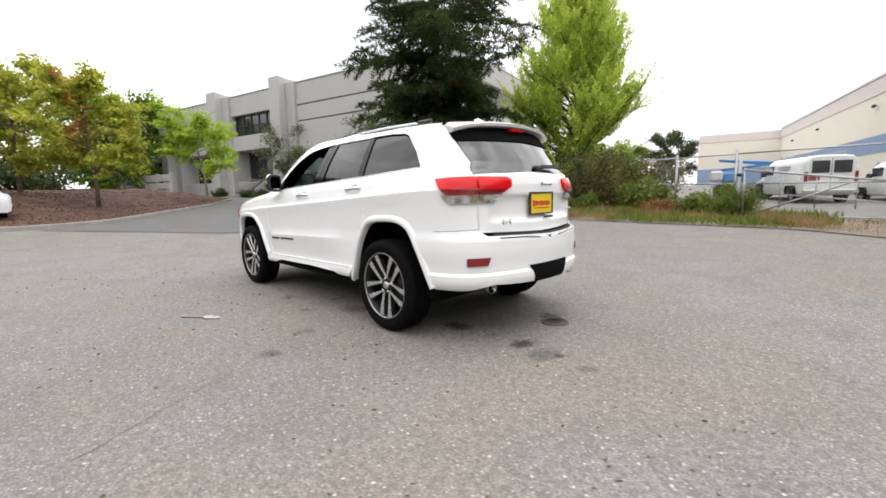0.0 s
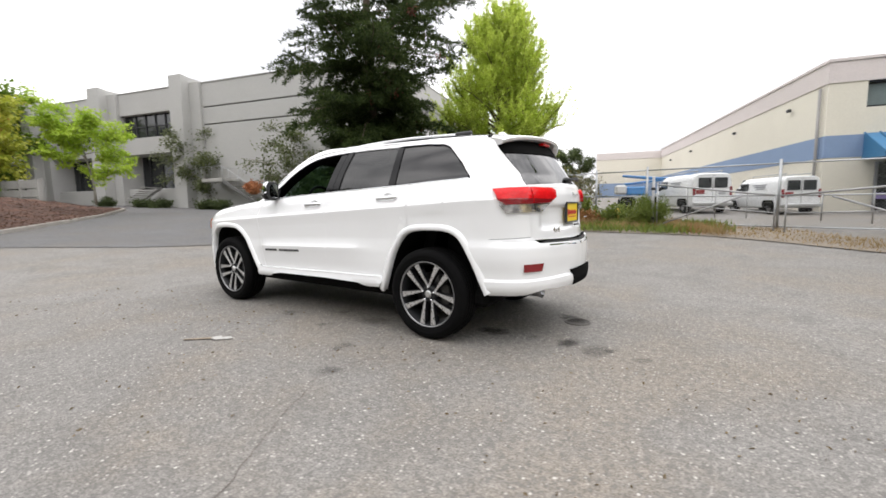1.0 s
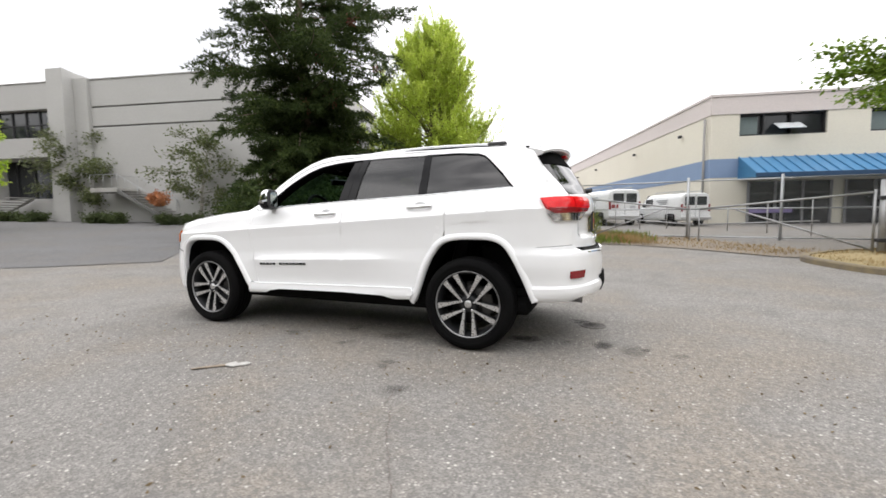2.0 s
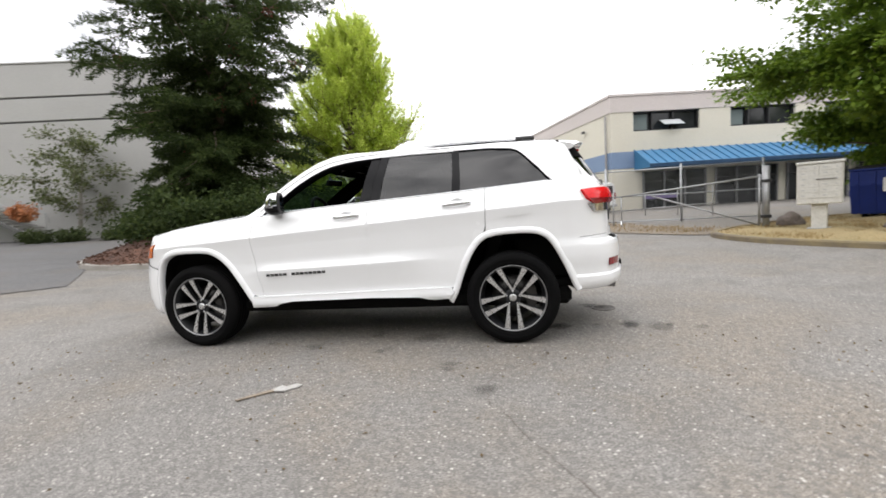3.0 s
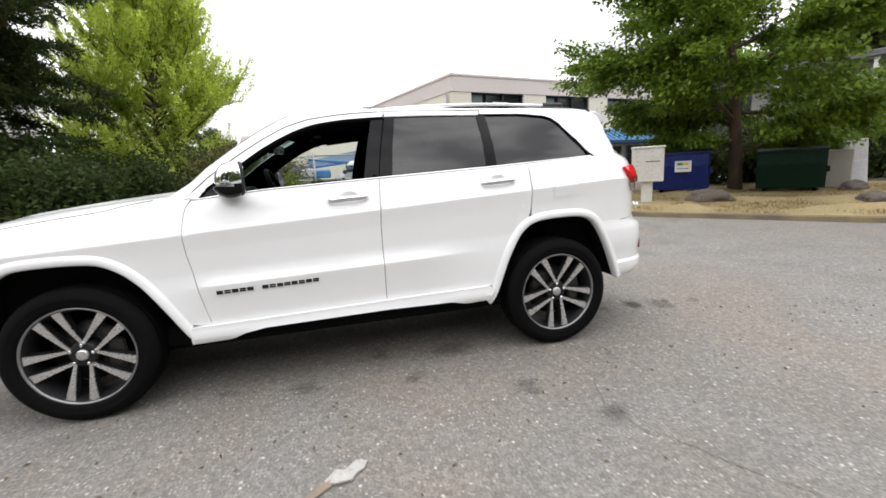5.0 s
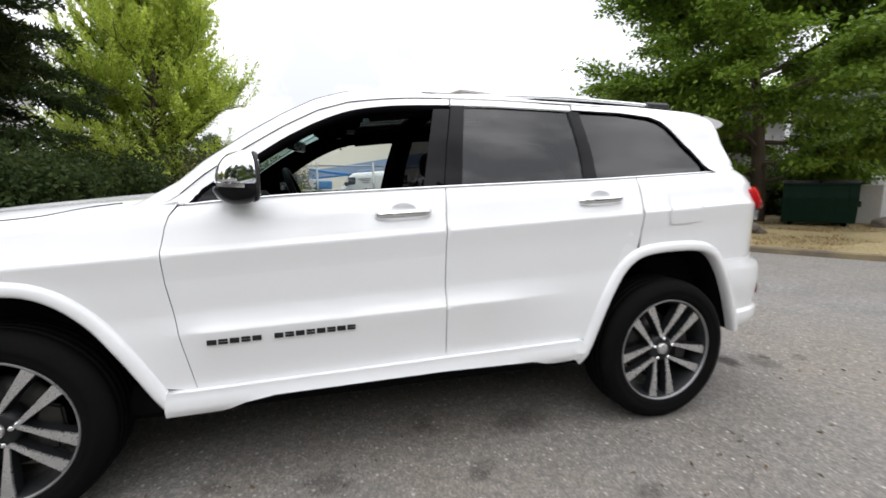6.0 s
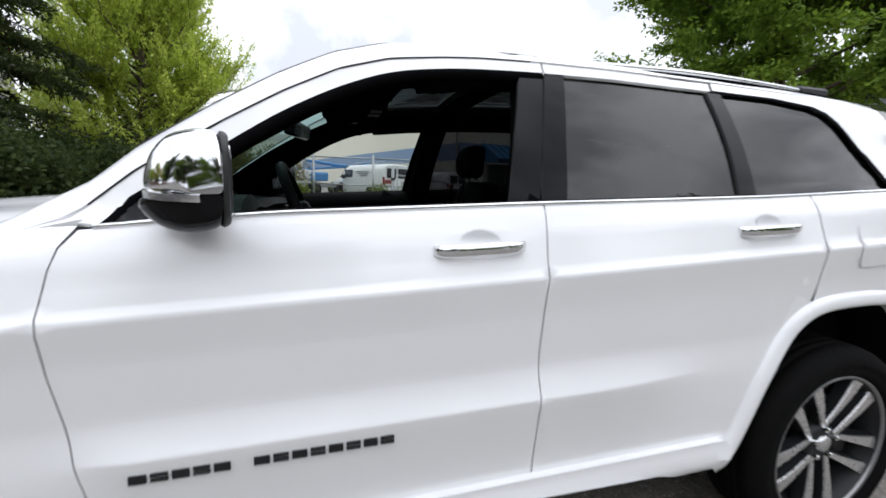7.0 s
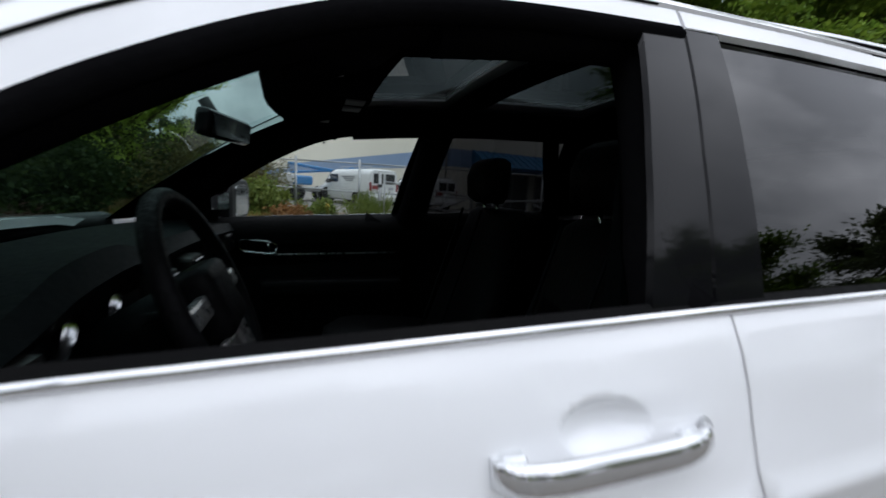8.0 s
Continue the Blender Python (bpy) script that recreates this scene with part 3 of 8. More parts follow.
# ---- cream and blue building ----
def cream_building():
    corner = Vector((6.9, 19.9, 0))
    b = thing("warehouse", Matrix.Translation(corner) @ Matrix.Rotation(radians(12.5), 4, "Z"), "cream warehouse with blue band and pinkish parapet", "building")
    ang = radians(17.5 - 12.5)
    side = Matrix.Rotation(ang, 4, "Z")
    base = 0.3

    def wall(name, z0, z1, material, x0=0.0, x1=46.0, y1=10.0, proud=0.0, label=""):
        """One band of the front and of the long side, as an L in plan."""
        bm = bmesh.new()
        c = side @ Vector((0, 31.0, 0))
        w = side @ Vector((-proud, 31.0, 0))
        pts = [(-proud, -proud), (x1, -proud), (x1, y1), (y1, y1), (c.x + 10, c.y), (w.x, w.y)]
        prism(bm, pts, z0, z1, lambda p, q, d: Vector((p, q, d)))
        return part(name, bm, material, b, label)

    wall("wall", base, 2.72, CREAM)
    wall("blue_band", 2.72, 3.62, BLUE_BAND, proud=0.02, label="blue painted band")
    wall("parapet", 5.72, 6.55, PINK, proud=0.04, label="pinkish painted parapet band")
    wall("coping", 6.55, 6.66, PINK, proud=0.09)
    # upper front wall in pieces round the windows
    wins = [(1.25, 4.95), (6.7, 10.4), (12.1, 15.8), (17.5, 21.2), (23, 26.7)]
    c = side @ Vector((0, 31.0, 0))
    bm = bmesh.new()
    prism(bm, [(0, 0), (1.25, 0), (1.25, 10), (10, 10), (c.x + 10, c.y), (c.x, c.y)], 3.62, 5.72, lambda p, q, d: Vector((p, q, d)))
    part("wall", bm, CREAM, b)
    x = 1.25
    for (a, e), nxt in zip(wins, wins[1:] + [(46, 46)]):
        part("wall", box(bmesh.new(), (a, 0, 3.62), (e, 10, 4.68)), CREAM, b)
        part("wall", box(bmesh.new(), (e, 0, 3.62), (nxt[0], 10, 5.72)), CREAM, b)
        w = part("window", box(bmesh.new(), (a, 0.3, 4.68), (e, 0.36, 5.72)), DARK_GLASS, b, "dark strip window with a pale blind")
        for k in (0.0, 0.3, 0.62, 1.0):
            xx = a + (e - a) * k
            part("mullion", box(bmesh.new(), (max(a, xx - 0.04), 0.12, 4.68), (min(e, xx + 0.04), 0.299, 5.72), 0.005), DARK_FRAME, w)
        for z in (4.68, 5.66):
            part("window_frame", box(bmesh.new(), (a, 0.1, z), (e, 0.298, z + 0.06), 0.005), DARK_FRAME, w)
        part("blind", box(bmesh.new(), (a + 0.06, 0.27, 4.78), (a + 0.9, 0.297, 5.6), 0.004), mat("pale_teal_curtain", (0.16, 0.2, 0.2), 0.8), w)
    # one sash is tilted open
    part("open_sash", box(bmesh.new(), (-0.55, -0.02, -0.3), (0.55, 0.02, 0.3), 0.008, Matrix.Translation((3.35, -0.08, 5.08)) @ Matrix.Rotation(radians(-58), 4, "X")), mat("pale_sash_glass", (0.62, 0.65, 0.66), 0.15), b, "top-hung window sash tilted open")
    # ground floor glazing under the awning
    for k in range(7):
        x0 = 1.7 + 4.1 * k
        w = part("shop_window", box(bmesh.new(), (x0, -0.06, 0.42), (x0 + 3.5, -0.021, 2.5)), DARK_GLASS, b, "dark shopfront glazing")
        for q in range(4):
            xx = x0 + 3.5 * q / 3
            part("mullion", box(bmesh.new(), (xx - 0.05, -0.12, 0.4), (xx + 0.05, -0.061, 2.5), 0.006), mat("grey_frame", (0.2, 0.2, 0.21), 0.5), w)
        part("mullion", box(bmesh.new(), (x0, -0.11, 1.9), (x0 + 3.5, -0.062, 1.97), 0.006), DARK_FRAME, w)
    part("sign", box(bmesh.new(), (1.75, -0.16, 1.0), (3.6, -0.125, 1.25), 0.01), mat("violet_sign", (0.25, 0.2, 0.42), 0.5), b, "small violet sign in the glazing")
    # standing-seam awnings, one long run
    aw = part("awning", prism(bmesh.new(), [(0.0, 3.66), (-1.55, 2.78), (-1.55, 2.62), (0.0, 2.62)], 1.25, 30.0, lambda p, q, d: Vector((d, p, q))), BLUE_METAL, b, "blue standing-seam metal awning")
    for k in range(61):
        xx = 1.27 + 28.7 * k / 60
        bm = bmesh.new()
        prism(bm, [(0.0, 3.661), (-1.56, 2.781), (-1.56, 2.83), (0.0, 3.715)], xx - 0.018, xx + 0.018, lambda p, q, d: Vector((d, p, q)))
        part("seam", bm, BLUE_METAL, aw)
    part("fascia", box(bmesh.new(), (1.25, -1.6, 2.6), (30.0, -1.561, 2.8), 0.01), mat("dark_blue_fascia", (0.02, 0.06, 0.13), 0.5), aw)
    # wall lamps and a downpipe on the long side
    for y, z in ((2.8, 5.2), (9.5, 5.15), (19.0, 5.1), (26.0, 5.0)):
        p = side @ Vector((-0.16, y, z))
        lamp = part("wall_lamp", box(bmesh.new(), (p.x - 0.09, p.y - 0.12, p.z - 0.08), (p.x + 0.09, p.y + 0.12, p.z + 0.07), 0.04), DARK_FRAME, b, "small dark wall lamp")
    p = side @ Vector((-0.12, 0.35, 0))
    part("downpipe", tube(bmesh.new(), [(p.x, p.y, 0.5), (p.x, p.y, 5.6)], 0.06), mat("pipe_grey", (0.3, 0.29, 0.28), 0.6), b)
    # roof plant seen over the parapet
    for y in (6, 12, 17, 24):
        p = side @ Vector((0.8, y, 6.66))
        part("roof_vent", tube(bmesh.new(), [(p.x, p.y, 6.66), (p.x, p.y, 6.95)], 0.12), STEEL, b)
    # the lower wing that closes the yard
    e = side @ Vector((0, 31.0, 0))
    for nm, z0, z1, m2, pr in (("wing_wall", 0.3, 3.0, BLUE_BAND, 0.02), ("wing_wall", 3.0, 5.7, CREAM, 0), ("parapet", 5.7, 6.5, PINK, 0.04)):
        part(nm, box(bmesh.new(), (e.x - 6.8, e.y - pr, z0), (e.x + 6, e.y + 12, z1), 0.02), m2, b)


cream_building()

# ---- plants ----
def limb(start, way, length, n, bend, rng, droop=0.0):
    pts, p, d = [Vector(start)], Vector(start), Vector(way).normalized()
    for i in range(n):
        d = (d + Vector(rng.normal(0, bend, 3)) + Vector((0, 0, droop))).normalized()
        p = p + d * (length / n)
        pts.append(p.copy())
    return pts


def broadleaf(loc, label, height, spread, bole, trunk_r, leaf, bark, count, size, seed, group="", rising=0.45, crown_z=0.5, name="tree", lean=(0, 0), tight=0.085, n_limb=16, twig_up=0.25, n_twig=9, shoots=0, flat=0.65, slim=0.62):
    """A trunk with limbs and twigs, and leaves set in clumps about the twigs."""
    rng = np.random.default_rng(seed)
    t = thing(name, Matrix.Translation(loc), label, "tree", group)
    bm = bmesh.new()
    trunk = limb((0, 0, -0.15), (lean[0], lean[1], 1), height * 0.78, 7, 0.05, rng)
    tube(bm, trunk, trunk_r, 9, trunk_r * 0.25)
    part("trunk", bm, bark, t)
    bm = bmesh.new()
    tips = []
    for i in range(n_limb):
        f = bole / height + (0.80 - bole / height) * (i / (n_limb - 1))
        k = f / 0.78 * 7
        k = min(k, 6.95)
        p = trunk[int(k)].lerp(trunk[int(k) + 1], k % 1)
        a = i * 2.399 + rng.uniform(-0.4, 0.4)
        reach = spread * (1 - abs((f - crown_z) / 0.75) ** 1.6) * rng.uniform(0.7, 1.05)
        pts = limb(p, (math.cos(a), math.sin(a), (rising * (0.35 + 1.6 * f) if shoots else rising) + rng.uniform(-0.15, 0.35)), reach, 5, 0.12, rng)
        tube(bm, pts, trunk_r * 0.38 * (1.1 - 0.5 * f), 5, 0.012)
        for j in range(n_twig):
            s = rng.uniform(0.25, 1.0) * 5
            q = pts[int(min(s, 4.99))].lerp(pts[min(int(s) + 1, 5)], s % 1)
            w = Vector((math.cos(a), math.sin(a), twig_up)) + Vector(rng.normal(0, 0.75 if twig_up < 0.5 else 0.4, 3))
            tw = limb(q, w, reach * rng.uniform(0.22, 0.5), 3, 0.2, rng)
            tube(bm, tw, 0.018, 3, 0.005, False)
            tips += [a.lerp(b, f) for a, b in zip(tw, tw[1:]) for f in (0.25, 0.5, 0.75, 1.0)]
        if shoots:
            # long bare-tipped shoots, combed along the limb and swept up
            way = (pts[-1] - pts[0]).normalized()
            side = Vector((-way.y, way.x, 0)).normalized()
            for j in range(shoots):
                s = (0.25 + 0.75 * j / (shoots - 1)) * 5
                q = pts[int(min(s, 4.99))].lerp(pts[min(int(s) + 1, 5)], s % 1)
                w = way * 0.7 + side * (0.75 if j % 2 else -0.75) + Vector((0, 0, 0.55)) + Vector(rng.normal(0, 0.16, 3))
                tw = limb(q, w, rng.uniform(0.7, 1.8), 4, 0.06, rng, 0.12)
                tube(bm, tw, 0.010, 3, 0.003, False)
                tips += [a.lerp(b, f) for a, b in zip(tw, tw[1:]) for f in np.arange(0.1, 1.01, 0.1)]
    top = trunk[-1]
    for j in range(14):
        tw = limb(top - Vector((0, 0, rng.uniform(0, 1.2))), Vector(rng.normal(0, 0.6, 3)) + Vector((0, 0, 1.0)), height * rng.uniform(0.1, 0.2), 3, 0.15, rng)
        tube(bm, tw, 0.018, 3, 0.005, False)
        tips += tw
    part("branchwork", bm, bark, t)
    tips = np.array([tuple(p) for p in tips])
    centre = np.array([0, 0, height * crown_z])
    idx = rng.integers(0, len(tips), count)
    off = rng.normal(0, 1, (count, 3)) * np.array([1, 1, flat]) * spread * tight
    pts = tips[idx] + off
    dirs = (pts - centre) * 0.35 + rng.normal(0, 1, (count, 3)) + np.array([0, 0, -0.45])
    flakes("crown", pts, dirs, size, size * slim, leaf, t, "", "", rng, 0.06, np.array([0, 0, 1.0]))
    return t


def conifer(loc, height, reach, trunk_r, seed):
    """A fir: loose whorls of long boughs, widest half way up, with hanging sprays of needles and cones."""
    rng = np.random.default_rng(seed)
    t = thing("conifer", Matrix.Translation(loc), "tall dark green conifer with drooping boughs and cones", "tree")
    bm = bmesh.new()
    trunk = [Vector((0.06 * math.sin(k), 0.05 * math.cos(1.7 * k), height * k / 10 - 0.1)) for k in range(11)]
    tube(bm, trunk, trunk_r, 10, 0.03)
    part("trunk", bm, BARK, t)
    P, D, C = [], [], []
    z = 0.3
    while z < height - 0.3:
        f = z / height
        wide = float(np.interp(f, [0, 0.1, 0.2, 0.32, 0.45, 0.58, 0.72, 0.86, 1.0], [0.50, 0.58, 0.70, 0.86, 1.0, 1.0, 0.84, 0.48, 0.06]))
        for k in range(int(rng.integers(6, 9)) if f < 0.3 else int(rng.integers(4, 6))):
            a = rng.uniform(0, math.tau)
            ln = reach * wide * rng.uniform(0.55, 1.12)
            lift = 0.05 + 0.55 * f + rng.uniform(-0.15, 0.2)
            n = 8
            pts, p, d = [Vector((0, 0, z))], Vector((0, 0, z)), Vector((math.cos(a), math.sin(a), lift - 0.05))
            for i in range(n):
                d = (d + Vector((0, 0, -0.075 + 0.17 * (i > n * 0.6))) + Vector(rng.normal(0, 0.06, 3))).normalized()
                p = p + d * ln / n
                pts.append(p.copy())
            part("bough", tube(bmesh.new(), pts, 0.045 * (1 - f) + 0.014, 4, 0.006, False), BARK, t)
            sd = Vector((-math.sin(a), math.cos(a), 0))
            for i in range(1, n + 1):
                if rng.random() < (0.05 if f < 0.3 else 0.2):
                    continue
                for s in (-1, 1):
                    tl = ln * 0.26 * (1.25 - i / n) + 0.32
                    for q in range(2):
                        base = pts[i - 1].lerp(pts[i], rng.uniform(0, 1))
                        dr = (sd * s + (pts[i] - pts[i - 1]).normalized() * 0.8 + Vector((0, 0, rng.uniform(-0.45, 0.1)))).normalized()
                        m = max(4, int(tl / 0.085))
                        for j in range(m):
                            c = base + dr * tl * (j + 0.5) / m + Vector((0, 0, -0.14 * (j / m) ** 2))
                            for r in range(6 if f < 0.36 else 5):
                                P.append(c)
                                D.append(dr * 0.7 + Vector(rng.normal(0, 0.6, 3)))
            for j in range(10):
                P.append(pts[-1])
                D.append((pts[-1] - pts[-2]).normalized() + Vector(rng.normal(0, 0.35, 3)))
            if rng.random() < 0.3 and z > 3.0:
                C.append(pts[-3] + Vector((0, 0, 0.05)))
        z += 0.36 if f < 0.34 else 0.47 + 0.22 * f
    P, D = np.array([tuple(p) for p in P]), np.array([tuple(d) for d in D])
    flakes("needles", P, D, 0.19, 0.042, NEEDLE, t, "", "stuff", rng)
    q = np.repeat(np.array([tuple(c) for c in C]), 40, 0) + rng.normal(0, 0.10, (40 * len(C), 3))
    flakes("cones", q, rng.normal(0, 1, (len(q), 3)) + np.array([0, 0, -1.0]), 0.15, 0.07, CONE_TIP, t, "red-brown cone clusters", "stuff", rng)
    return t


def shrub(loc, label, r, h, leaf, count, size, seed, name="shrub", group="", spiky=False):
    rng = np.random.default_rng(seed)
    t = thing(name, Matrix.Translation(loc), label, "shrub", group)
    bm = bmesh.new()
    tips = []
    for i in range(22):
        a = rng.uniform(0, math.tau)
        pts = limb((rng.normal(0, r * 0.15), rng.normal(0, r * 0.15), -0.08), (math.cos(a) * r, math.sin(a) * r, h * rng.uniform(0.7, 1.6)), h * rng.uniform(0.6, 1.0), 4, 0.14, rng)
        tube(bm, pts, 0.018, 3, 0.004, False)
        tips += pts[1:]
    part("stems", bm, BARK, t)
    tips = np.array([tuple(p) for p in tips])
    idx = rng.integers(0, len(tips), count)
    pts = tips[idx] + rng.normal(0, 1, (count, 3)) * np.array([r, r, h * 0.6]) * 0.16
    pts[:, 2] = np.abs(pts[:, 2])
    dirs = rng.normal(0, 1, (count, 3)) + (np.array([0, 0, 1.6]) if spiky else 0)
    flakes("leaves", pts, dirs, size, size * (0.22 if spiky else 0.6), leaf, t, "", "", rng, 0.05)
    return t


def at(x, y, up=0.0):
    return Vector((x, y, rise(x, y) + up))


conifer(at(-9.0, 9.8, 0.3), 17.0, 4.5, 0.26, 11)
broadleaf(at(-7.3, 17.4, 0.1), "lime green tree with upswept feathery branches", 11.6, 4.15, 0.5, 0.18, LEAF_LIME, BARK, 215000, 0.135, 21, rising=0.62, crown_z=0.2, tight=0.012, n_limb=110, twig_up=0.8, n_twig=3, shoots=20, slim=0.42)
broadleaf(at(12.7, 7.45, 0.12), "spreading broad-leaved tree with dense green crown", 10.5, 4.75, 1.35, 0.22, LEAF_MAPLE, BARK, 175000, 0.155, 31, rising=0.14, crown_z=0.40, tight=0.05, n_limb=30, n_twig=10, flat=0.4)
broadleaf(at(-24.9, 5.0, 0.75), "young bright green tree in the mulch bed", 5.4, 2.5, 1.6, 0.07, LEAF_YOUNG, BARK_PALE, 15000, 0.16, 41, rising=0.3, tight=0.06, flat=0.4)
broadleaf(at(-18.5, -0.9, 0.55), "small tree with leaves turning orange at the tips", 6.1, 2.45, 1.3, 0.09, LEAF_AUTUMN, BARK, 17000, 0.17, 43, "berm trees", rising=0.22, tight=0.062, flat=0.28)
broadleaf(at(-22.5, -3.2, 0.8), "small tree with leaves turning orange at the tips", 6.1, 2.55, 1.4, 0.09, LEAF_AUTUMN, BARK, 17000, 0.17, 44, "berm trees", rising=0.22, tight=0.062, flat=0.28)
broadleaf(at(-26.5, -7.2, 0.8), "small tree with leaves turning orange at the tips", 6.0, 2.5, 1.4, 0.09, LEAF_AUTUMN, BARK, 17000, 0.17, 45, "berm trees", rising=0.22, tight=0.062, flat=0.28)
broadleaf(at(-31.0, 14.0, 0.1), "slender pale-barked tree with dull drooping leaves", 7.4, 2.8, 1.6, 0.13, LEAF_GREY, BARK_PALE, 9000, 0.19, 47, rising=0.1, tight=0.09)
broadleaf(at(-21.6, 14.8, 0.1), "thin pale-barked tree with sparse dull leaves", 6.4, 2.6, 1.2, 0.11, LEAF_GREY, BARK_PALE, 4200, 0.19, 48, rising=0.15)

# ---- the white suv: surfaces ----
PAINT = mat("white_car_paint", (0.875, 0.88, 0.888), 0.2, (0.86, 0.865, 0.873), 0.5, 3, coat=0.6, vary=0.008)
GLOSS_BLACK = mat("gloss_black_trim", (0.006, 0.006, 0.007), 0.10, (0.009, 0.009, 0.010), 2, 8, spec=0.14)
MATT_BLACK = mat("matt_black_plastic", (0.02, 0.02, 0.021), 0.6, (0.03, 0.03, 0.03), 4, 60, 0.08)
UNDER = mat("dark_underbody", (0.006, 0.006, 0.006), 0.95, (0.009, 0.009, 0.009), spec=0.05)
CHROME = mat("chrome", (0.78, 0.79, 0.80), 0.07, (0.72, 0.73, 0.74), 3, 10, metal=1.0, vary=0.02)
DARK_CHROME = mat("dull_dark_chrome", (0.22, 0.22, 0.23), 0.2, (0.2, 0.2, 0.2), 8, 30, metal=1.0)
MIRROR = mat("mirror_glass", (0.8, 0.82, 0.83), 0.02, (0.8, 0.82, 0.83), 3, 10, metal=1.0, vary=0.0)
ALLOY = mat("machined_alloy", (0.64, 0.64, 0.64), 0.3, (0.59, 0.59, 0.59), 6, 60, metal=0.9, vary=0.03)
ALLOY_DARK = mat("dark_grey_alloy", (0.014, 0.0145, 0.016), 0.45, (0.01, 0.0105, 0.011), 5, 30, spec=0.3)
DISC_LIP = mat("dull_grey_alloy", (0.30, 0.30, 0.305), 0.4, (0.24, 0.24, 0.245), 6, 50, metal=0.8)
DISC = mat("brake_disc_steel", (0.07, 0.068, 0.066), 0.45, (0.04, 0.037, 0.034), 8, 60, metal=0.9)
AMBER = mat("amber_lens", (0.75, 0.17, 0.02), 0.15, (0.6, 0.12, 0.015), 8, 40, coat=0.6)
CLEAR_LENS = mat("clear_lamp_lens", (0.82, 0.83, 0.84), 0.10, (0.16, 0.16, 0.17), 17, 40, metal=0.9, coat=0.6, amount=0.95)
REFLEX = mat("dark_red_reflector", (0.22, 0.008, 0.012), 0.15, (0.16, 0.006, 0.01), 8, 50, coat=0.6)
YELLOW = mat("yellow_plate", (0.85, 0.62, 0.02), 0.45, (0.8, 0.56, 0.02), 6, 30, vary=0.03)
RED_INK = mat("red_ink", (0.55, 0.03, 0.02), 0.5)
# cabin blacks lie below real leather and plastic: the cabin's dimness is in the colour
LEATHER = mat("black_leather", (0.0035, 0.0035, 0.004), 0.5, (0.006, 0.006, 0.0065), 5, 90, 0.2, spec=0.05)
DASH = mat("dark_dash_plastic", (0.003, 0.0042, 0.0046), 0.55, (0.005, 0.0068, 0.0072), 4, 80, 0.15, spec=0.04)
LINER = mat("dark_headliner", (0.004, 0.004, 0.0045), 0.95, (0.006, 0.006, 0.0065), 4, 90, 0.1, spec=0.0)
PRIVACY = glass_mat("privacy_glass", (0.045, 0.046, 0.048), 0.028)
REAR_TINT = glass_mat("tinted_rear_glass", (0.03, 0.033, 0.036), 0.09)
CLEAR = glass_mat("clear_glass", (0.82, 0.88, 0.86))
WINDSHIELD = glass_mat("windshield_glass", (0.31, 0.44, 0.41))
ROOF_GLASS = glass_mat("tinted_roof_glass", (0.024, 0.030, 0.030))

CTRL = [(-2.36, 0.0), (-2.345, 0.2), (-2.31, 0.42), (-2.21, 0.68), (-2.06, 0.85), (-1.88, 0.915), (-1.6, 0.935), (-1.0, 0.94), (0.0, 0.94), (1.0, 0.94), (1.6, 0.935), (1.88, 0.915), (2.08, 0.87), (2.24, 0.76), (2.34, 0.6), (2.40, 0.4), (2.44, 0.2), (2.45, 0.0)]


def spline(ctrl, per=14):
    out = []
    for i in range(len(ctrl) - 1):
        p0, p1, p2, p3 = (np.array(ctrl[max(0, min(len(ctrl) - 1, i + k))], float) for k in (-1, 0, 1, 2))
        for t in np.linspace(0, 1, per, endpoint=False):
            out.append(0.5 * (2 * p1 + (p2 - p0) * t + (2 * p0 - 5 * p1 + 4 * p2 - p3) * t * t + (3 * p1 - p0 - 3 * p2 + p3) * t ** 3))
    out.append(np.array(ctrl[-1], float))
    return np.array(out)


PLAN = spline(CTRL)
ARC = np.r_[0, np.cumsum(np.hypot(*np.diff(PLAN, axis=0).T))]
ARC -= np.interp(0.0, PLAN[:, 0], ARC)
S_REAR, S_FRONT = float(ARC[-1]), float(ARC[0])
# half-width by height: rocker, lower door, crease, shoulder, glass, roof edge
W_Z = [0.30, 0.36, 0.40, 0.47, 0.50, 0.60, 0.70, 0.80, 0.95, 1.047, 1.056, 1.075, 1.12, 1.18, 1.225, 1.25, 1.262, 1.30, 1.40, 1.50, 1.60, 1.66, 1.70]
W_Y = [0.80, 0.88, 0.895, 0.90, 0.902, 0.907, 0.909, 0.904, 0.914, 0.9285, 0.9292, 0.917, 0.901, 0.882, 0.860, 0.843, 0.829, 0.815, 0.776, 0.734, 0.688, 0.655, 0.625]
SIG_Z, SIG = [0.40, 0.73, 1.05, 1.26, 1.64, 1.8], [0.015, 0.028, 0.055, 0.048, 0.0, 0.0]
XR_Z, XR = [0.3, 0.42, 0.5, 0.78, 0.86, 1.05, 1.20, 1.27, 1.31, 1.40, 1.50, 1.60, 1.66, 1.72], [2.36, 2.42, 2.45, 2.43, 2.40, 2.39, 2.385, 2.365, 2.335, 2.275, 2.205, 2.13, 2.08, 2.02]
XF_Z, XF = [0.3, 0.5, 0.8, 0.95, 1.1, 1.3], [-2.28, -2.36, -2.34, -2.30, -2.2, -2.1]
HANDLES = [(0.055, 1.158), (1.03, 1.205)]


def step01(a, b, v):
    t = max(0.0, min(1.0, (v - a) / (b - a)))
    return t * t * (3 - 2 * t)


def low_z(q, x):
    return q + float(np.interp(q, SIG_Z, SIG)) * max(-1.9, min(1.9, x))


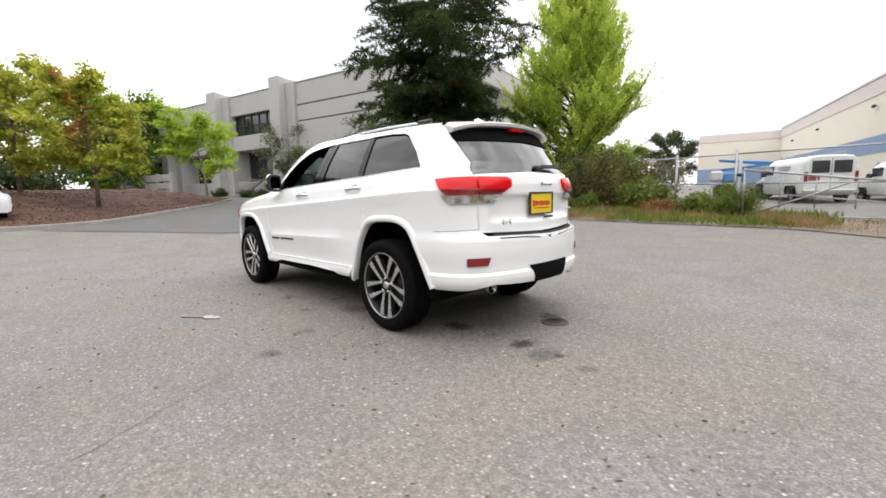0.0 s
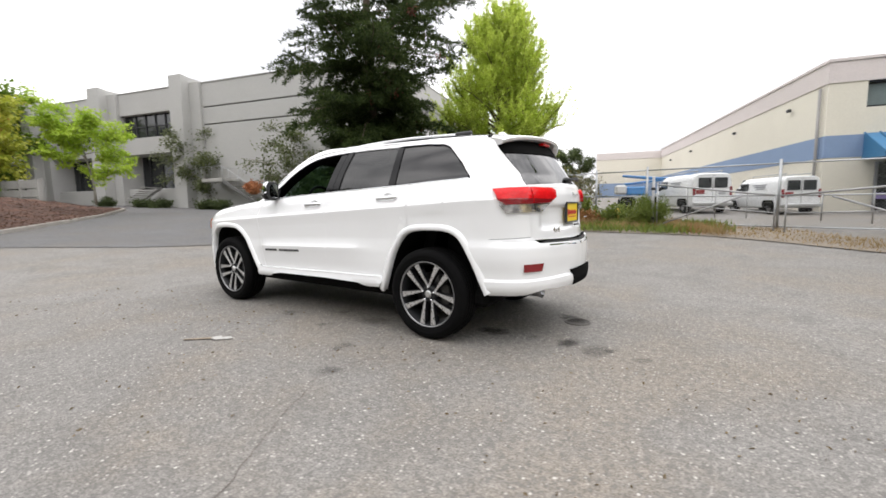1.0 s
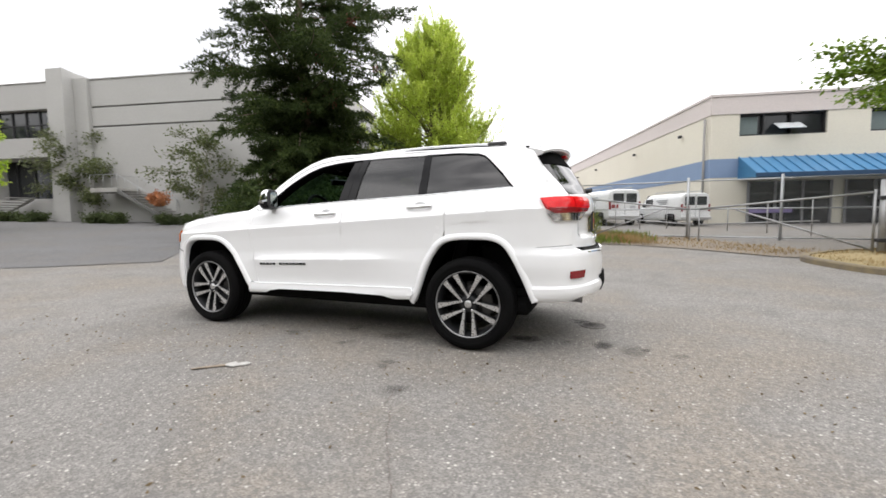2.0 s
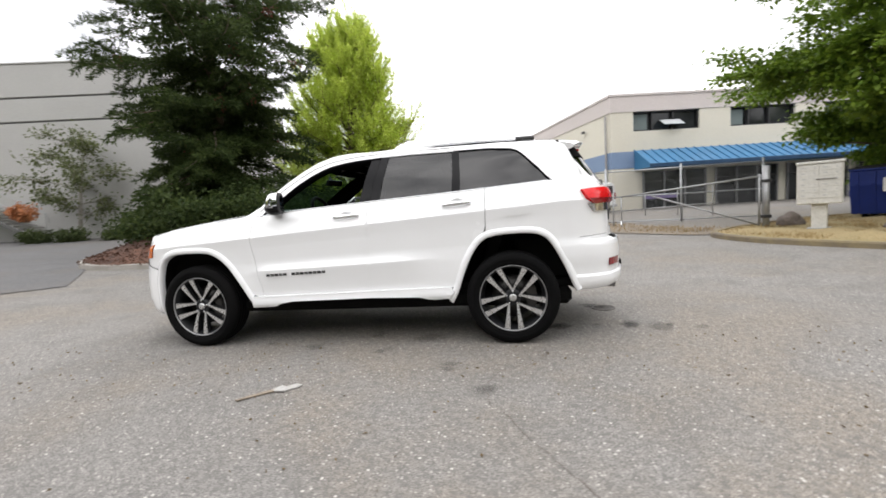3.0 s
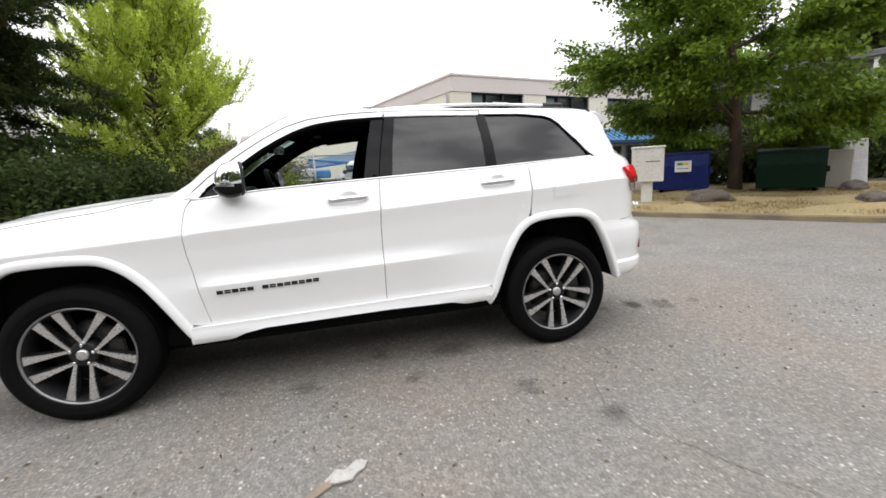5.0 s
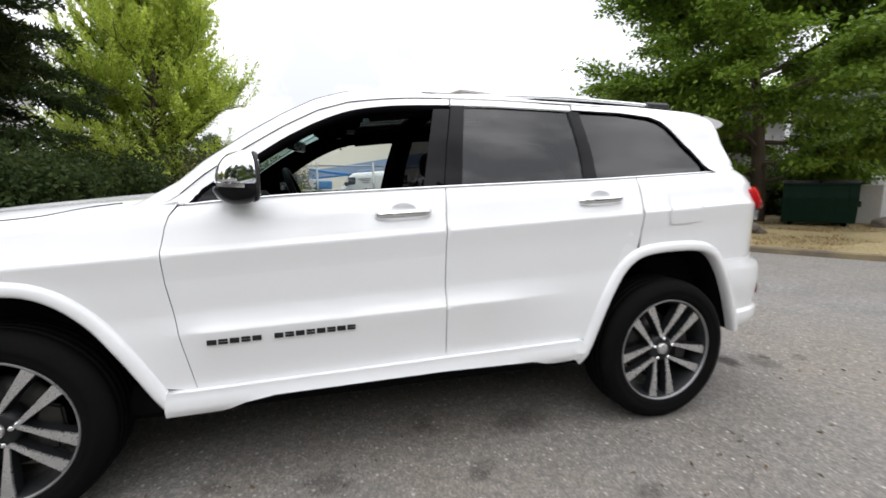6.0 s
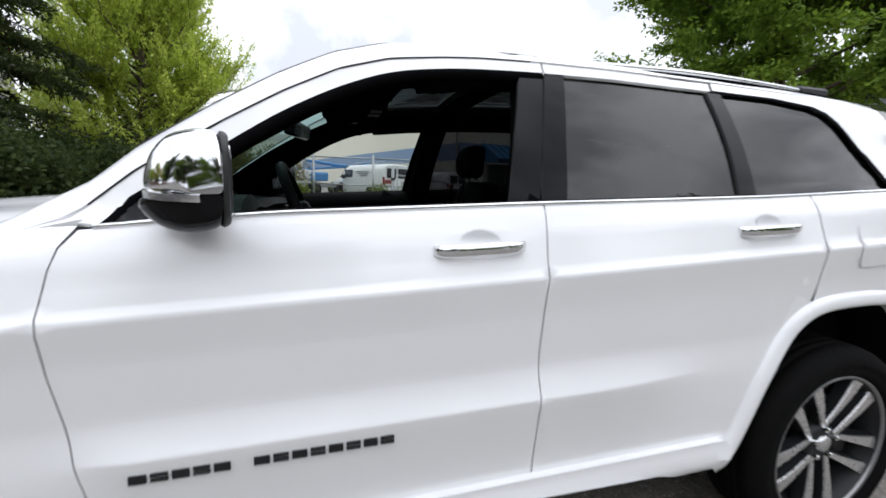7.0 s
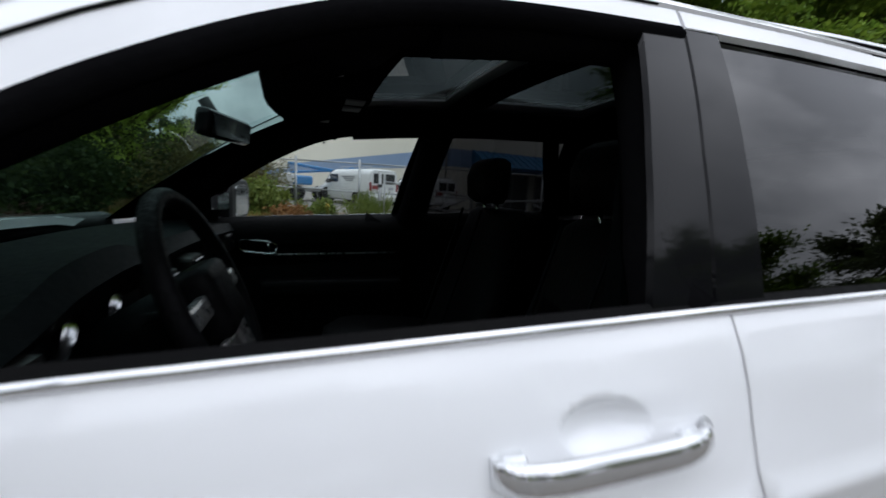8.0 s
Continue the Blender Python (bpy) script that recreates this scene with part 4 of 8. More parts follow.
def level(z, x):
    """The car's own height line through a point: the body's lines rise gently to the rear."""
    q = z
    for _ in range(12):
        q = z - float(np.interp(q, SIG_Z, SIG)) * max(-1.9, min(1.9, x))
    return q


IN_GLASS = [False]


def skin(s, q):
    """A point of the left half of the body (y counted outwards)."""
    px, py = float(np.interp(s, ARC, PLAN[:, 0])), float(np.interp(s, ARC, PLAN[:, 1]))
    zr = low_z(q, 1.9)
    if px > 1.7:
        px = 1.7 + (px - 1.7) * (float(np.interp(zr, XR_Z, XR)) - 1.7) / 0.75
    elif px < -1.7:
        px = -1.7 - (-1.7 - px) * (-1.7 - float(np.interp(q, XF_Z, XF))) / 0.66
    w = float(np.interp(q, W_Z, W_Y)) if q < (1.1 if IN_GLASS[0] else 1.3) else 0.815 - 0.335 * (q - 1.3) - 0.35 * (q - 1.3) ** 2
    # the lower ridge along the doors
    if 0.5 < q < 0.83:
        r = ((q - 0.5) / 0.222) ** 1.6 if q < 0.722 else max(0.0, 1 - (q - 0.722) / 0.105) ** 2
        w += 0.027 * r * step01(-0.92, -0.70, px) * (1 - step01(0.45, 0.92, px))
    # finger dishes behind the handles
    for hx, hz in HANDLES:
        if abs(px - hx) < 0.09:
            d = ((px - hx - 0.005) / 0.054) ** 2 + ((low_z(q, px) - hz - 0.003) / 0.026) ** 2
            if d < 1:
                w -= 0.020 * (1 - d) ** 0.9
    y = w * py / 0.94
    if px > 0.6:
        y *= 1 - 0.075 * step01(1.20, 1.29, q) * (1 - step01(1.42, 1.64, q)) * ((px - 0.6) / 1.4) ** 2
    if px < -0.3 and q > 1.2:
        y *= 1 - 0.05 * step01(1.2, 1.28, q) * ((-0.3 - px) / 0.6) ** 2
    # the full, square-cornered rear pillar above the lamps
    if px > 1.7 and q > 1.18:
        full = step01(1.18, 1.32, q) * math.sin(math.pi * max(0.0, min(1.0, (0.935 - py) / 0.14)) ** 0.6) ** 2
        px += 0.06 * full
        y += 0.012 * full
    # the number-plate hollow of the tailgate
    if px > 2.2 and abs(y) < 0.62:
        px -= 0.04 * (1 - step01(0.46, 0.60, y)) * step01(0.90, 0.96, zr) * (1 - step01(1.085, 1.115, zr))
    return Vector((px, y, low_z(q, px)))


def outward(s, q):
    a = skin(s + 0.004, q) - skin(s - 0.004, q)
    b = skin(s, q + 0.004) - skin(s, q - 0.004)
    n = a.cross(b)
    if n.y < 0 and abs(s) < 1.7 or (n.x < 0 and s > 2.3) or (n.x > 0 and s < -2.3) or n.dot(Vector((0.3 if s > 1.7 else -0.3 if s < -1.7 else 0, 1, 0))) < 0:
        n = -n
    return n.normalized()


def along(x, z):
    """(s, q) of a place on the flank."""
    q = level(z, x)
    lo, hi = S_FRONT + 0.05, S_REAR - 0.05
    for _ in range(40):
        m = (lo + hi) / 2
        if skin(m, q).x < x:
            lo = m
        else:
            hi = m
    return lo, q


def astern(y, z):
    """(s, q) of a place on the tail."""
    q = level(z, 2.3)
    lo, hi = 1.9, S_REAR
    for _ in range(40):
        m = (lo + hi) / 2
        if float(np.interp(m, ARC, PLAN[:, 1])) * float(np.interp(q, W_Z, W_Y)) / 0.94 > y:
            lo = m
        else:
            hi = m
    return lo, q


def outline(pts, gap=0.028):
    """A closed outline in (s, q) with points no further apart than gap. Items: (x, z), or ("y", y, z) on the tail."""
    sq = [astern(p[1], p[2]) if p[0] == "y" else along(*p) for p in pts]
    out = []
    for a, b in zip(sq, sq[1:] + sq[:1]):
        n = max(1, int(math.hypot(b[0] - a[0], b[1] - a[1]) / gap))
        out += [(a[0] + (b[0] - a[0]) * k / n, a[1] + (b[1] - a[1]) * k / n) for k in range(n)]
    return out


def panel(name, pts, material, parent, side=-1, off=0.0, thick=0.016, label="", both=False, grid=0.034, fine=(), bulge=None, glazed=False):
    """A body panel cut from the skin: a curved sheet with folded edges. Glazed ones carry the glass plane on behind the waist line."""
    IN_GLASS[0] = glazed
    poly = outline(pts)
    smin, smax = min(p[0] for p in poly), max(p[0] for p in poly)
    qmin, qmax = min(p[1] for p in poly), max(p[1] for p in poly)
    rows = sorted({z for z in W_Z if qmin < z < qmax} | {0.60, 0.66, 0.714, 0.7195, 0.7245, 0.732, 0.75, 0.775, 0.80, 0.83, 1.040, 1.0625} | set(np.arange(qmin, qmax, grid)))
    keep, last = [], -9
    for r in rows:
        if qmin < r < qmax and r - last > 0.0045:
            keep.append(r)
            last = r
    cand = [(s, q) for q in keep for s in np.arange(smin, smax, grid)]
    for (cx, cz, rx, rz, st) in fine:
        c = along(cx, cz)
        cand = [p for p in cand if ((p[0] - c[0]) / rx) ** 2 + ((p[1] - c[1]) / rz) ** 2 > 1]
        cand += [(c[0] + i * st, c[1] + j * st) for i in range(-int(rx / st), int(rx / st) + 1) for j in range(-int(rz / st), int(rz / st) + 1) if (i * st / rx) ** 2 + (j * st / rz) ** 2 <= 1]
    inner = [p for p in cand if inside(poly, *p) and edge_gap(poly, *p) > 0.008]
    vs, _, fs, *_ = mathutils_cdt([Vector(p) for p in poly + inner], [(i, (i + 1) % len(poly)) for i in range(len(poly))])
    bm = bmesh.new()
    lay = bm.verts.layers.float_vector.new("facing")
    outs = [outward(v.x, v.y) for v in vs]
    places = [skin(v.x, v.y) for v in vs]
    IN_GLASS[0] = False
    for sg in ((-1, 1) if both else (side,)):
        top = []
        for v, n, p in zip(vs, outs, places):
            p = p + n * (off + (bulge(v.x, v.y, p) if bulge else 0.0))
            if both and v.x > S_REAR - 0.002:
                p.y = 0.0
            bv = bm.verts.new((p.x, p.y * sg, p.z))
            bv[lay] = (n.x, n.y * sg, n.z)
            top.append(bv)
        for f in fs:
            face = bm.faces.new([top[i] for i in f])
            face.normal_update()
            if face.normal.dot(top[f[0]][lay]) < 0:
                face.normal_flip()
        if thick:
            n = len(poly)
            low = []
            for i in range(n):
                bv = bm.verts.new(top[i].co - Vector(top[i][lay]) * thick)
                bv[lay] = top[i][lay]
                low.append(bv)
            for i in range(n):
                j = (i + 1) % n
                if both and poly[i][0] > S_REAR - 0.002 and poly[j][0] > S_REAR - 0.002:
                    continue
                bm.faces.new((top[i], top[j], low[j], low[i]))
    if both:
        bmesh.ops.remove_doubles(bm, verts=bm.verts, dist=0.0015)
    if bulge:
        smooth(bm, 32)
        return part(name, bm, material, parent, label)
    for f in bm.faces:
        f.smooth = True
    facing = [tuple(v[lay].normalized()) if abs(v.co.y) > 0.002 else (v[lay].x, 0.0, v[lay].z) for v in bm.verts]
    me = bpy.data.meshes.new(name)
    bm.to_mesh(me)
    bm.free()
    me.normals_split_custom_set_from_vertices(facing)
    return part_of(name, me, material, parent, label)


# the arch openings, as offsets from the wheel's centre
ARCH_R = [(-0.50, -0.02), (-0.455, 0.06), (-0.375, 0.27), (-0.30, 0.41), (-0.22, 0.495), (-0.10, 0.53), (0.14, 0.535), (0.26, 0.505), (0.335, 0.43), (0.42, 0.27), (0.495, 0.09), (0.515, 0.04)]
ARCH_F = [(-0.42, -0.10), (-0.415, 0.10), (-0.40, 0.27), (-0.36, 0.40), (-0.28, 0.475), (-0.16, 0.505), (0.09, 0.505), (0.215, 0.47), (0.32, 0.38), (0.42, 0.24), (0.52, 0.06), (0.560, 0.0)]
RX, FX, HUB_Z = 1.4575, -1.4575, 0.386


def arch(ctrl, cx, grow=0.0):
    pts = spline([(cx + a, HUB_Z + b) for a, b in ctrl], 4)
    out = []
    for i, p in enumerate(pts):
        d = pts[min(i + 1, len(pts) - 1)] - pts[max(i - 1, 0)]
        n = np.array([-d[1], d[0]]) / np.hypot(*d)
        out.append(tuple(p + n * grow))
    return out


car = thing("suv", Matrix.Identity(4), "glossy white suv with chrome trim, driver's window open", "car")
LEFT, RIGHT = -1, 1


def assembly(name, parent):
    ob = new(name)
    ob.parent = parent
    return ob


BELT = [(-0.80, 1.188), (-0.62, 1.207), (-0.42, 1.223), (0.24, 1.254), (1.05, 1.287), (1.80, 1.328)]
DLO_TOP = [(-0.780, 1.202), (-0.735, 1.258), (-0.65, 1.318), (-0.56, 1.374), (-0.49, 1.424), (-0.40, 1.484), (-0.27, 1.555), (-0.14, 1.606), (0.0, 1.633), (0.14, 1.647), (0.333, 1.657)]
FRAME_TOP = [(-0.855, 1.205), (-0.745, 1.303), (-0.60, 1.405), (-0.44, 1.519), (-0.29, 1.595), (-0.15, 1.642), (0.0, 1.666), (0.14, 1.679), (0.3355, 1.688)]
REAR_TOP = [(0.3425, 1.657), (0.6, 1.662), (0.99, 1.658)]
REAR_FRAME = [(0.3425, 1.688), (0.6, 1.692), (1.004, 1.688)]
belt_z = lambda x: float(np.interp(x, [b[0] for b in BELT], [b[1] for b in BELT]))

ARCH_R_BODY, ARCH_F_BODY = arch(ARCH_R, RX, 0.012), arch(ARCH_F, FX, 0.012)
i_r = [p for p in ARCH_R_BODY if p[1] > 0.475]


def doors(side):
    # front door: lower skin, then the slim frame round the glass
    d = assembly("front_door", car)
    pts = [(-0.785, 0.455), (-0.832, 0.70), (-0.862, 0.90), (-0.866, 1.02), (-0.853, 1.11), (-0.840, 1.152), (-0.815, 1.188)] + [(x, belt_z(x)) for x in (-0.7, -0.55, -0.4, -0.1, 0.1)] + [(0.2545, belt_z(0.254)), (0.2475, 1.18), (0.2415, 1.10), (0.2375, 1.0), (0.2355, 0.85), (0.2375, 0.478)]
    d1 = panel("door_skin", pts, PAINT, d, side, fine=[(0.06, 1.168, 0.08, 0.045, 0.0052)])
    panel("window_frame", FRAME_TOP + DLO_TOP[::-1], PAINT, d, side, -0.004, 0.012)
    panel("pillar_trim", [(0.162, belt_z(0.17) + 0.003), (0.203, 1.45), (0.256, 1.654), (0.3355, 1.656), (0.287, 1.45), (0.2545, belt_z(0.254) + 0.003)], GLOSS_BLACK, d, side, -0.006, 0.012, "gloss black pillar trim", glazed=True)
    bm = bmesh.new()
    ends = []
    for x, z in spline(DLO_TOP, 4):
        s, q = along(x, z - 0.010)
        v = skin(s, q) - outward(s, q) * 0.016
        ends.append((v.x, v.y * side, v.z))
    tube(bm, ends, 0.017, 6)
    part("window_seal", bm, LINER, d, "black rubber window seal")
    # mirror sail and inner belt seal
    panel("mirror_sail", [(-0.778, 1.204), (-0.737, 1.255), (-0.65, 1.315), (-0.61, 1.342), (-0.61, 1.212)], GLOSS_BLACK, d, side, -0.004, 0.012, "black triangular sail behind the mirror")
    rear = assembly("rear_door", car)
    low = [(p[0], p[1]) for p in ARCH_R_BODY if p[1] > 0.49 and p[0] < 1.245]
    pts = [(0.2425, 0.478), (0.2405, 0.85), (0.2425, 1.0), (0.2465, 1.10), (0.2525, 1.18)] + [(0.2595, belt_z(0.26))] + [(x, belt_z(x)) for x in (0.5, 0.8, 1.05)] + [(1.2645, belt_z(1.262)), (1.2645, 1.15), (1.258, 1.0)] + low[::-1] + [(0.93, 0.489)]
    panel("door_skin", pts, PAINT, rear, side, fine=[(1.035, 1.215, 0.08, 0.045, 0.0052)])
    panel("window_frame", REAR_FRAME + [(1.001, 1.658), (0.6, 1.662), (0.3425, 1.657)], PAINT, rear, side, -0.004, 0.012)
    panel("pillar_trim", [(0.2605, belt_z(0.26) + 0.003), (0.293, 1.45), (0.3425, 1.656), (0.410, 1.658), (0.368, 1.45), (0.342, belt_z(0.342) + 0.003)], GLOSS_BLACK, rear, side, -0.006, 0.012, "gloss black pillar trim", glazed=True)
    panel("pillar_trim", [(0.985, belt_z(0.985) + 0.004), (0.992, 1.45), (0.985, 1.654), (1.045, 1.654), (1.058, 1.45), (1.058, belt_z(1.058) + 0.004)], GLOSS_BLACK, rear, side, -0.006, 0.012, "gloss black pillar trim", glazed=True)
    g = panel("window_glass", [(0.335, belt_z(0.335) + 0.006), (0.403, 1.654), (0.993, 1.652), (0.992, belt_z(0.99) + 0.006)], PRIVACY, rear, side, -0.016, 0.003, "dark privacy glass", glazed=True)
    q = panel("quarter_glass", [(1.05, belt_z(1.05) + 0.006), (1.038, 1.652), (1.30, 1.649), (1.48, 1.632), (1.538, 1.612), (1.582, 1.577), (1.675, 1.477), (1.765, 1.375), (1.805, 1.334)], PRIVACY, car, side, -0.016, 0.003, "dark privacy glass", glazed=True)
    panel("quarter_seal", [(1.04, belt_z(1.04) + 0.004), (1.0, 1.654), (1.30, 1.653), (1.485, 1.636), (1.543, 1.615), (1.588, 1.579), (1.68, 1.478), (1.77, 1.375), (1.815, 1.333)], UNDER, car, side, -0.024, 0.004, glazed=True)
    # chrome strip under the glass
    bm = bmesh.new()
    xs = np.linspace(-0.79, 1.81, 40)
    pts = []
    for x in xs:
        s, qq = along(x, belt_z(x) + 0.004)
        v = skin(s, qq) + outward(s, qq) * 0.001
        pts.append((v.x, v.y * side, v.z))
    tube(bm, pts, 0.0065, 6)
    part("belt_moulding", bm, CHROME, car, "thin bright strip under the windows")
    # door pulls
    for (hx, hz), owner in zip(HANDLES, (d, rear)):
        bm = bmesh.new()
        n, ring = 14, []
        s0, q0 = along(hx, hz - 0.01)
        y_a, y_b = skin(*along(hx - 0.122, hz - 0.012)).y, skin(*along(hx + 0.122, hz - 0.012)).y
        for k in range(n + 1):
            t = -1 + 2 * k / n
            x = hx + 0.122 * t
            y = y_a + (y_b - y_a) * (t + 1) / 2
            out = 0.003 + 0.026 * (1 - abs(t) ** 6)
            z = hz - 0.014 + 0.006 * t
            h, dpt = 0.0165 - 0.003 * abs(t) ** 6, 0.009
            ring.append([bm.verts.new((x, (y + out + dpt * math.cos(a)) * side, z + h * math.sin(a))) for a in np.linspace(0, math.tau, 10, endpoint=False)])
        for r0, r1 in zip(ring, ring[1:]):
            for k in range(10):
                bm.faces.new((r0[k], r0[(k + 1) % 10], r1[(k + 1) % 10], r1[k])).smooth = True
        bm.faces.new(ring[0]), bm.faces.new(ring[-1][::-1])
        bmesh.ops.recalc_face_normals(bm, faces=bm.faces)
        h = part("handle", bm, CHROME, owner, "chrome strap door handle")
        for t in (-0.82, 0.82):
            v = skin(*along(hx + 0.122 * t, hz - 0.012))
            bm = bmesh.new()
            box(bm, (v.x - 0.014, v.y - 0.01, v.z - 0.012), (v.x + 0.014, v.y + 0.010, v.z + 0.006), 0.004)
            for vv in bm.verts:
                vv.co.y *= side
            part("handle_foot", bm, CHROME, h)


for sd in (LEFT, RIGHT):
    doors(sd)
    # fender and its front edge
    panel("fender", [(-0.788, 0.458), (-0.835, 0.70), (-0.865, 0.90), (-0.869, 1.02), (-0.856, 1.11), (-0.843, 1.155), (-0.820, 1.196), (-0.90, 1.190), (-1.0, 1.157), (-1.2, 1.115), (-1.6, 1.060), (-1.9, 1.005), (-2.02, 0.955), (-2.03, 0.80), (-1.905, 0.76)] + [p for p in ARCH_F_BODY if p[1] > 0.485 and not (p[0] < -1.6 and p[1] < 0.74)], PAINT, car, sd)
    panel("front_bumper", [(-1.91, 0.755), (-2.04, 0.795), (-2.2, 0.80), (-2.3, 0.78), (-2.3, 0.34), (-2.1, 0.30), (-1.91, 0.30)] + [p for p in ARCH_F_BODY if p[0] < -1.6 and p[1] < 0.74], PAINT, car, sd, 0.004)
    panel("marker_lamp", [(-1.905, 0.99), (-2.0, 0.962), (-2.03, 0.945), (-2.035, 0.86), (-1.95, 0.865)], AMBER, car, sd, 0.010, 0.02, "amber corner lamp of the headlight")
    # quarter panel with the rear pillar
    low = [p for p in ARCH_R_BODY if p[0] >= 1.235 and p[1] > 0.80]
    panel("quarter_panel", [(1.269, belt_z(1.27)), (1.269, 1.15), (1.2625, 0.985)] + low + [(2.02, 0.862), ("y", 0.64, 0.872), ("y", 0.645, 1.22), ("y", 0.652, 1.275), ("y", 0.650, 1.40), ("y", 0.642, 1.52), ("y", 0.622, 1.655), (1.6, 1.678), (1.009, 1.688), (1.006, 1.659), (1.30, 1.656), (1.49, 1.639), (1.548, 1.618), (1.593, 1.582), (1.69, 1.48), (1.78, 1.375), (1.825, 1.331)], PAINT, car, sd, grid=0.026)
    panel("fuel_door", rounded([(1.43, 1.215), (1.635, 1.235), (1.635, 1.075), (1.43, 1.06)], 0.03, 3), PAINT, car, sd, 0.005, 0.007, "square fuel filler flap", grid=0.02)
    # sill
    sill = panel("sill_moulding", [(-0.905, 0.372), (-0.893, 0.468), (-0.80, 0.466), (0.24, 0.486), (0.945, 0.497), (0.968, 0.455), (0.93, 0.408), (0.80, 0.398), (0.66, 0.420), (0.24, 0.428), (-0.5, 0.418), (-0.61, 0.400), (-0.70, 0.376)], PAINT, car, sd, 0.022, 0.05, "white sill moulding", bulge=lambda s, q, p: 0.014 * math.sin(math.pi * step01(0.37, 0.47, q)))
    # flared arch mouldings
    for ctrl, cx in ((ARCH_R, RX), (ARCH_F, FX)):
        bm = bmesh.new()
        sect = [(0.052, -0.004), (0.049, 0.009), (0.034, 0.019), (0.012, 0.024), (0.0, 0.017), (-0.005, -0.008), (-0.004, -0.034)]
        inn = arch(ctrl, cx, 0.0)
        loops = [arch(ctrl, cx, g) for g, _ in sect]
        grid_v = []
        for i in range(len(inn)):
            col = []
            for k, (g, o) in enumerate(sect):
                x, z = loops[k][i]
                s, q = along(x, z)
                v = skin(s, q)
                nrm = outward(s, q)
                v = v + nrm * o if o > -0.03 else Vector((v.x, v.y + o, v.z))
                col.append(bm.verts.new((v.x, v.y * sd, v.z)))
            grid_v.append(col)
        for a, b in zip(grid_v, grid_v[1:]):
            for k in range(len(sect) - 1):
                bm.faces.new((a[k], b[k], b[k + 1], a[k + 1]))
        bm.faces.new(grid_v[0]), bm.faces.new(grid_v[-1][::-1])
        bmesh.ops.recalc_face_normals(bm, faces=bm.faces)
        smooth(bm, 50)
        part("arch_moulding", bm, PAINT, car, "flared white wheel arch moulding")
        # the dark well behind the opening
        bm = bmesh.new()
        ring_a, ring_b = [], []
        for x, z in arch(ctrl, cx, 0.004):
            y = skin(*along(x, z)).y - 0.024
            ring_a.append(bm.verts.new((x, y * sd, z)))
            ring_b.append(bm.verts.new((x, 0.42 * sd, z)))
        for i in range(len(ring_a) - 1):
            bm.faces.new((ring_a[i], ring_a[i + 1], ring_b[i + 1], ring_b[i]))
        bm.faces.new(ring_b)
        part("wheel_well", bm, UNDER, car)

for sd in (LEFT, RIGHT):
    panel("headlamp", [(-2.042, 0.815), (-2.036, 0.945), (-2.12, 0.935), (-2.22, 0.91), (-2.26, 0.88), (-2.26, 0.815)], CLEAR_LENS, car, sd, 0.004, 0.02, "clear headlamp lens")
part("front_grille", box(bmesh.new(), (-2.315, -0.50, 0.79), (-2.27, 0.50, 0.95), 0.02), GLOSS_BLACK, car, "black front grille")
part("bumper_centre", box(bmesh.new(), (-2.345, -0.50, 0.36), (-2.28, 0.50, 0.785), 0.03, seg=2), PAINT, car)
# rear bumper in one piece round the tail
shelf = lambda s, q, p: 0.034 * (0.35 + 0.65 * step01(2.0, 2.25, p.x)) * (1 - step01(0.800, 0.840, p.z)) - 0.016 * (1 - step01(0.56, 0.72, p.z)) + 0.016 * (1 - step01(0.535, 0.548, p.z)) - 0.03 * (1 - step01(0.41, 0.47, p.z))
panel("rear_bumper", [(2.0, 0.858), ("y", 0.64, 0.868), ("y", 0.60, 0.815), ("y", 0.0, 0.795), ("y", 0.0, 0.455), ("y", 0.3, 0.462), ("y", 0.46, 0.470), ("y", 0.56, 0.478), ("y", 0.64, 0.462), ("y", 0.70, 0.432), (2.15, 0.425), (2.0, 0.415), (1.985, 0.44)] + [p for p in ARCH_R_BODY if p[0] > 1.6 and 0.44 < p[1] <= 0.855][::-1], PAINT, car, off=0.004, both=True, bulge=shelf, grid=0.026)
panel("step_pad", [("y", 0.54, 0.834), ("y", 0.0, 0.817), ("y", 0.0, 0.800), ("y", 0.54, 0.817)], MATT_BLACK, car, off=0.020, both=True, thick=0.02, label="ribbed black step pad")
panel("bright_strip", [("y", 0.52, 0.800), ("y", 0.0, 0.784), ("y", 0.0, 0.774), ("y", 0.52, 0.790)], CHROME, car, off=0.038, both=True, thick=0.012, label="bright strip along the bumper top")
panel("tow_cover", [("y", 0.25, 0.578), ("y", 0.0, 0.578), ("y", 0.0, 0.458), ("y", 0.20, 0.458)], UNDER, car, off=0.042, both=True, thick=0.03, label="black tow hitch cover")
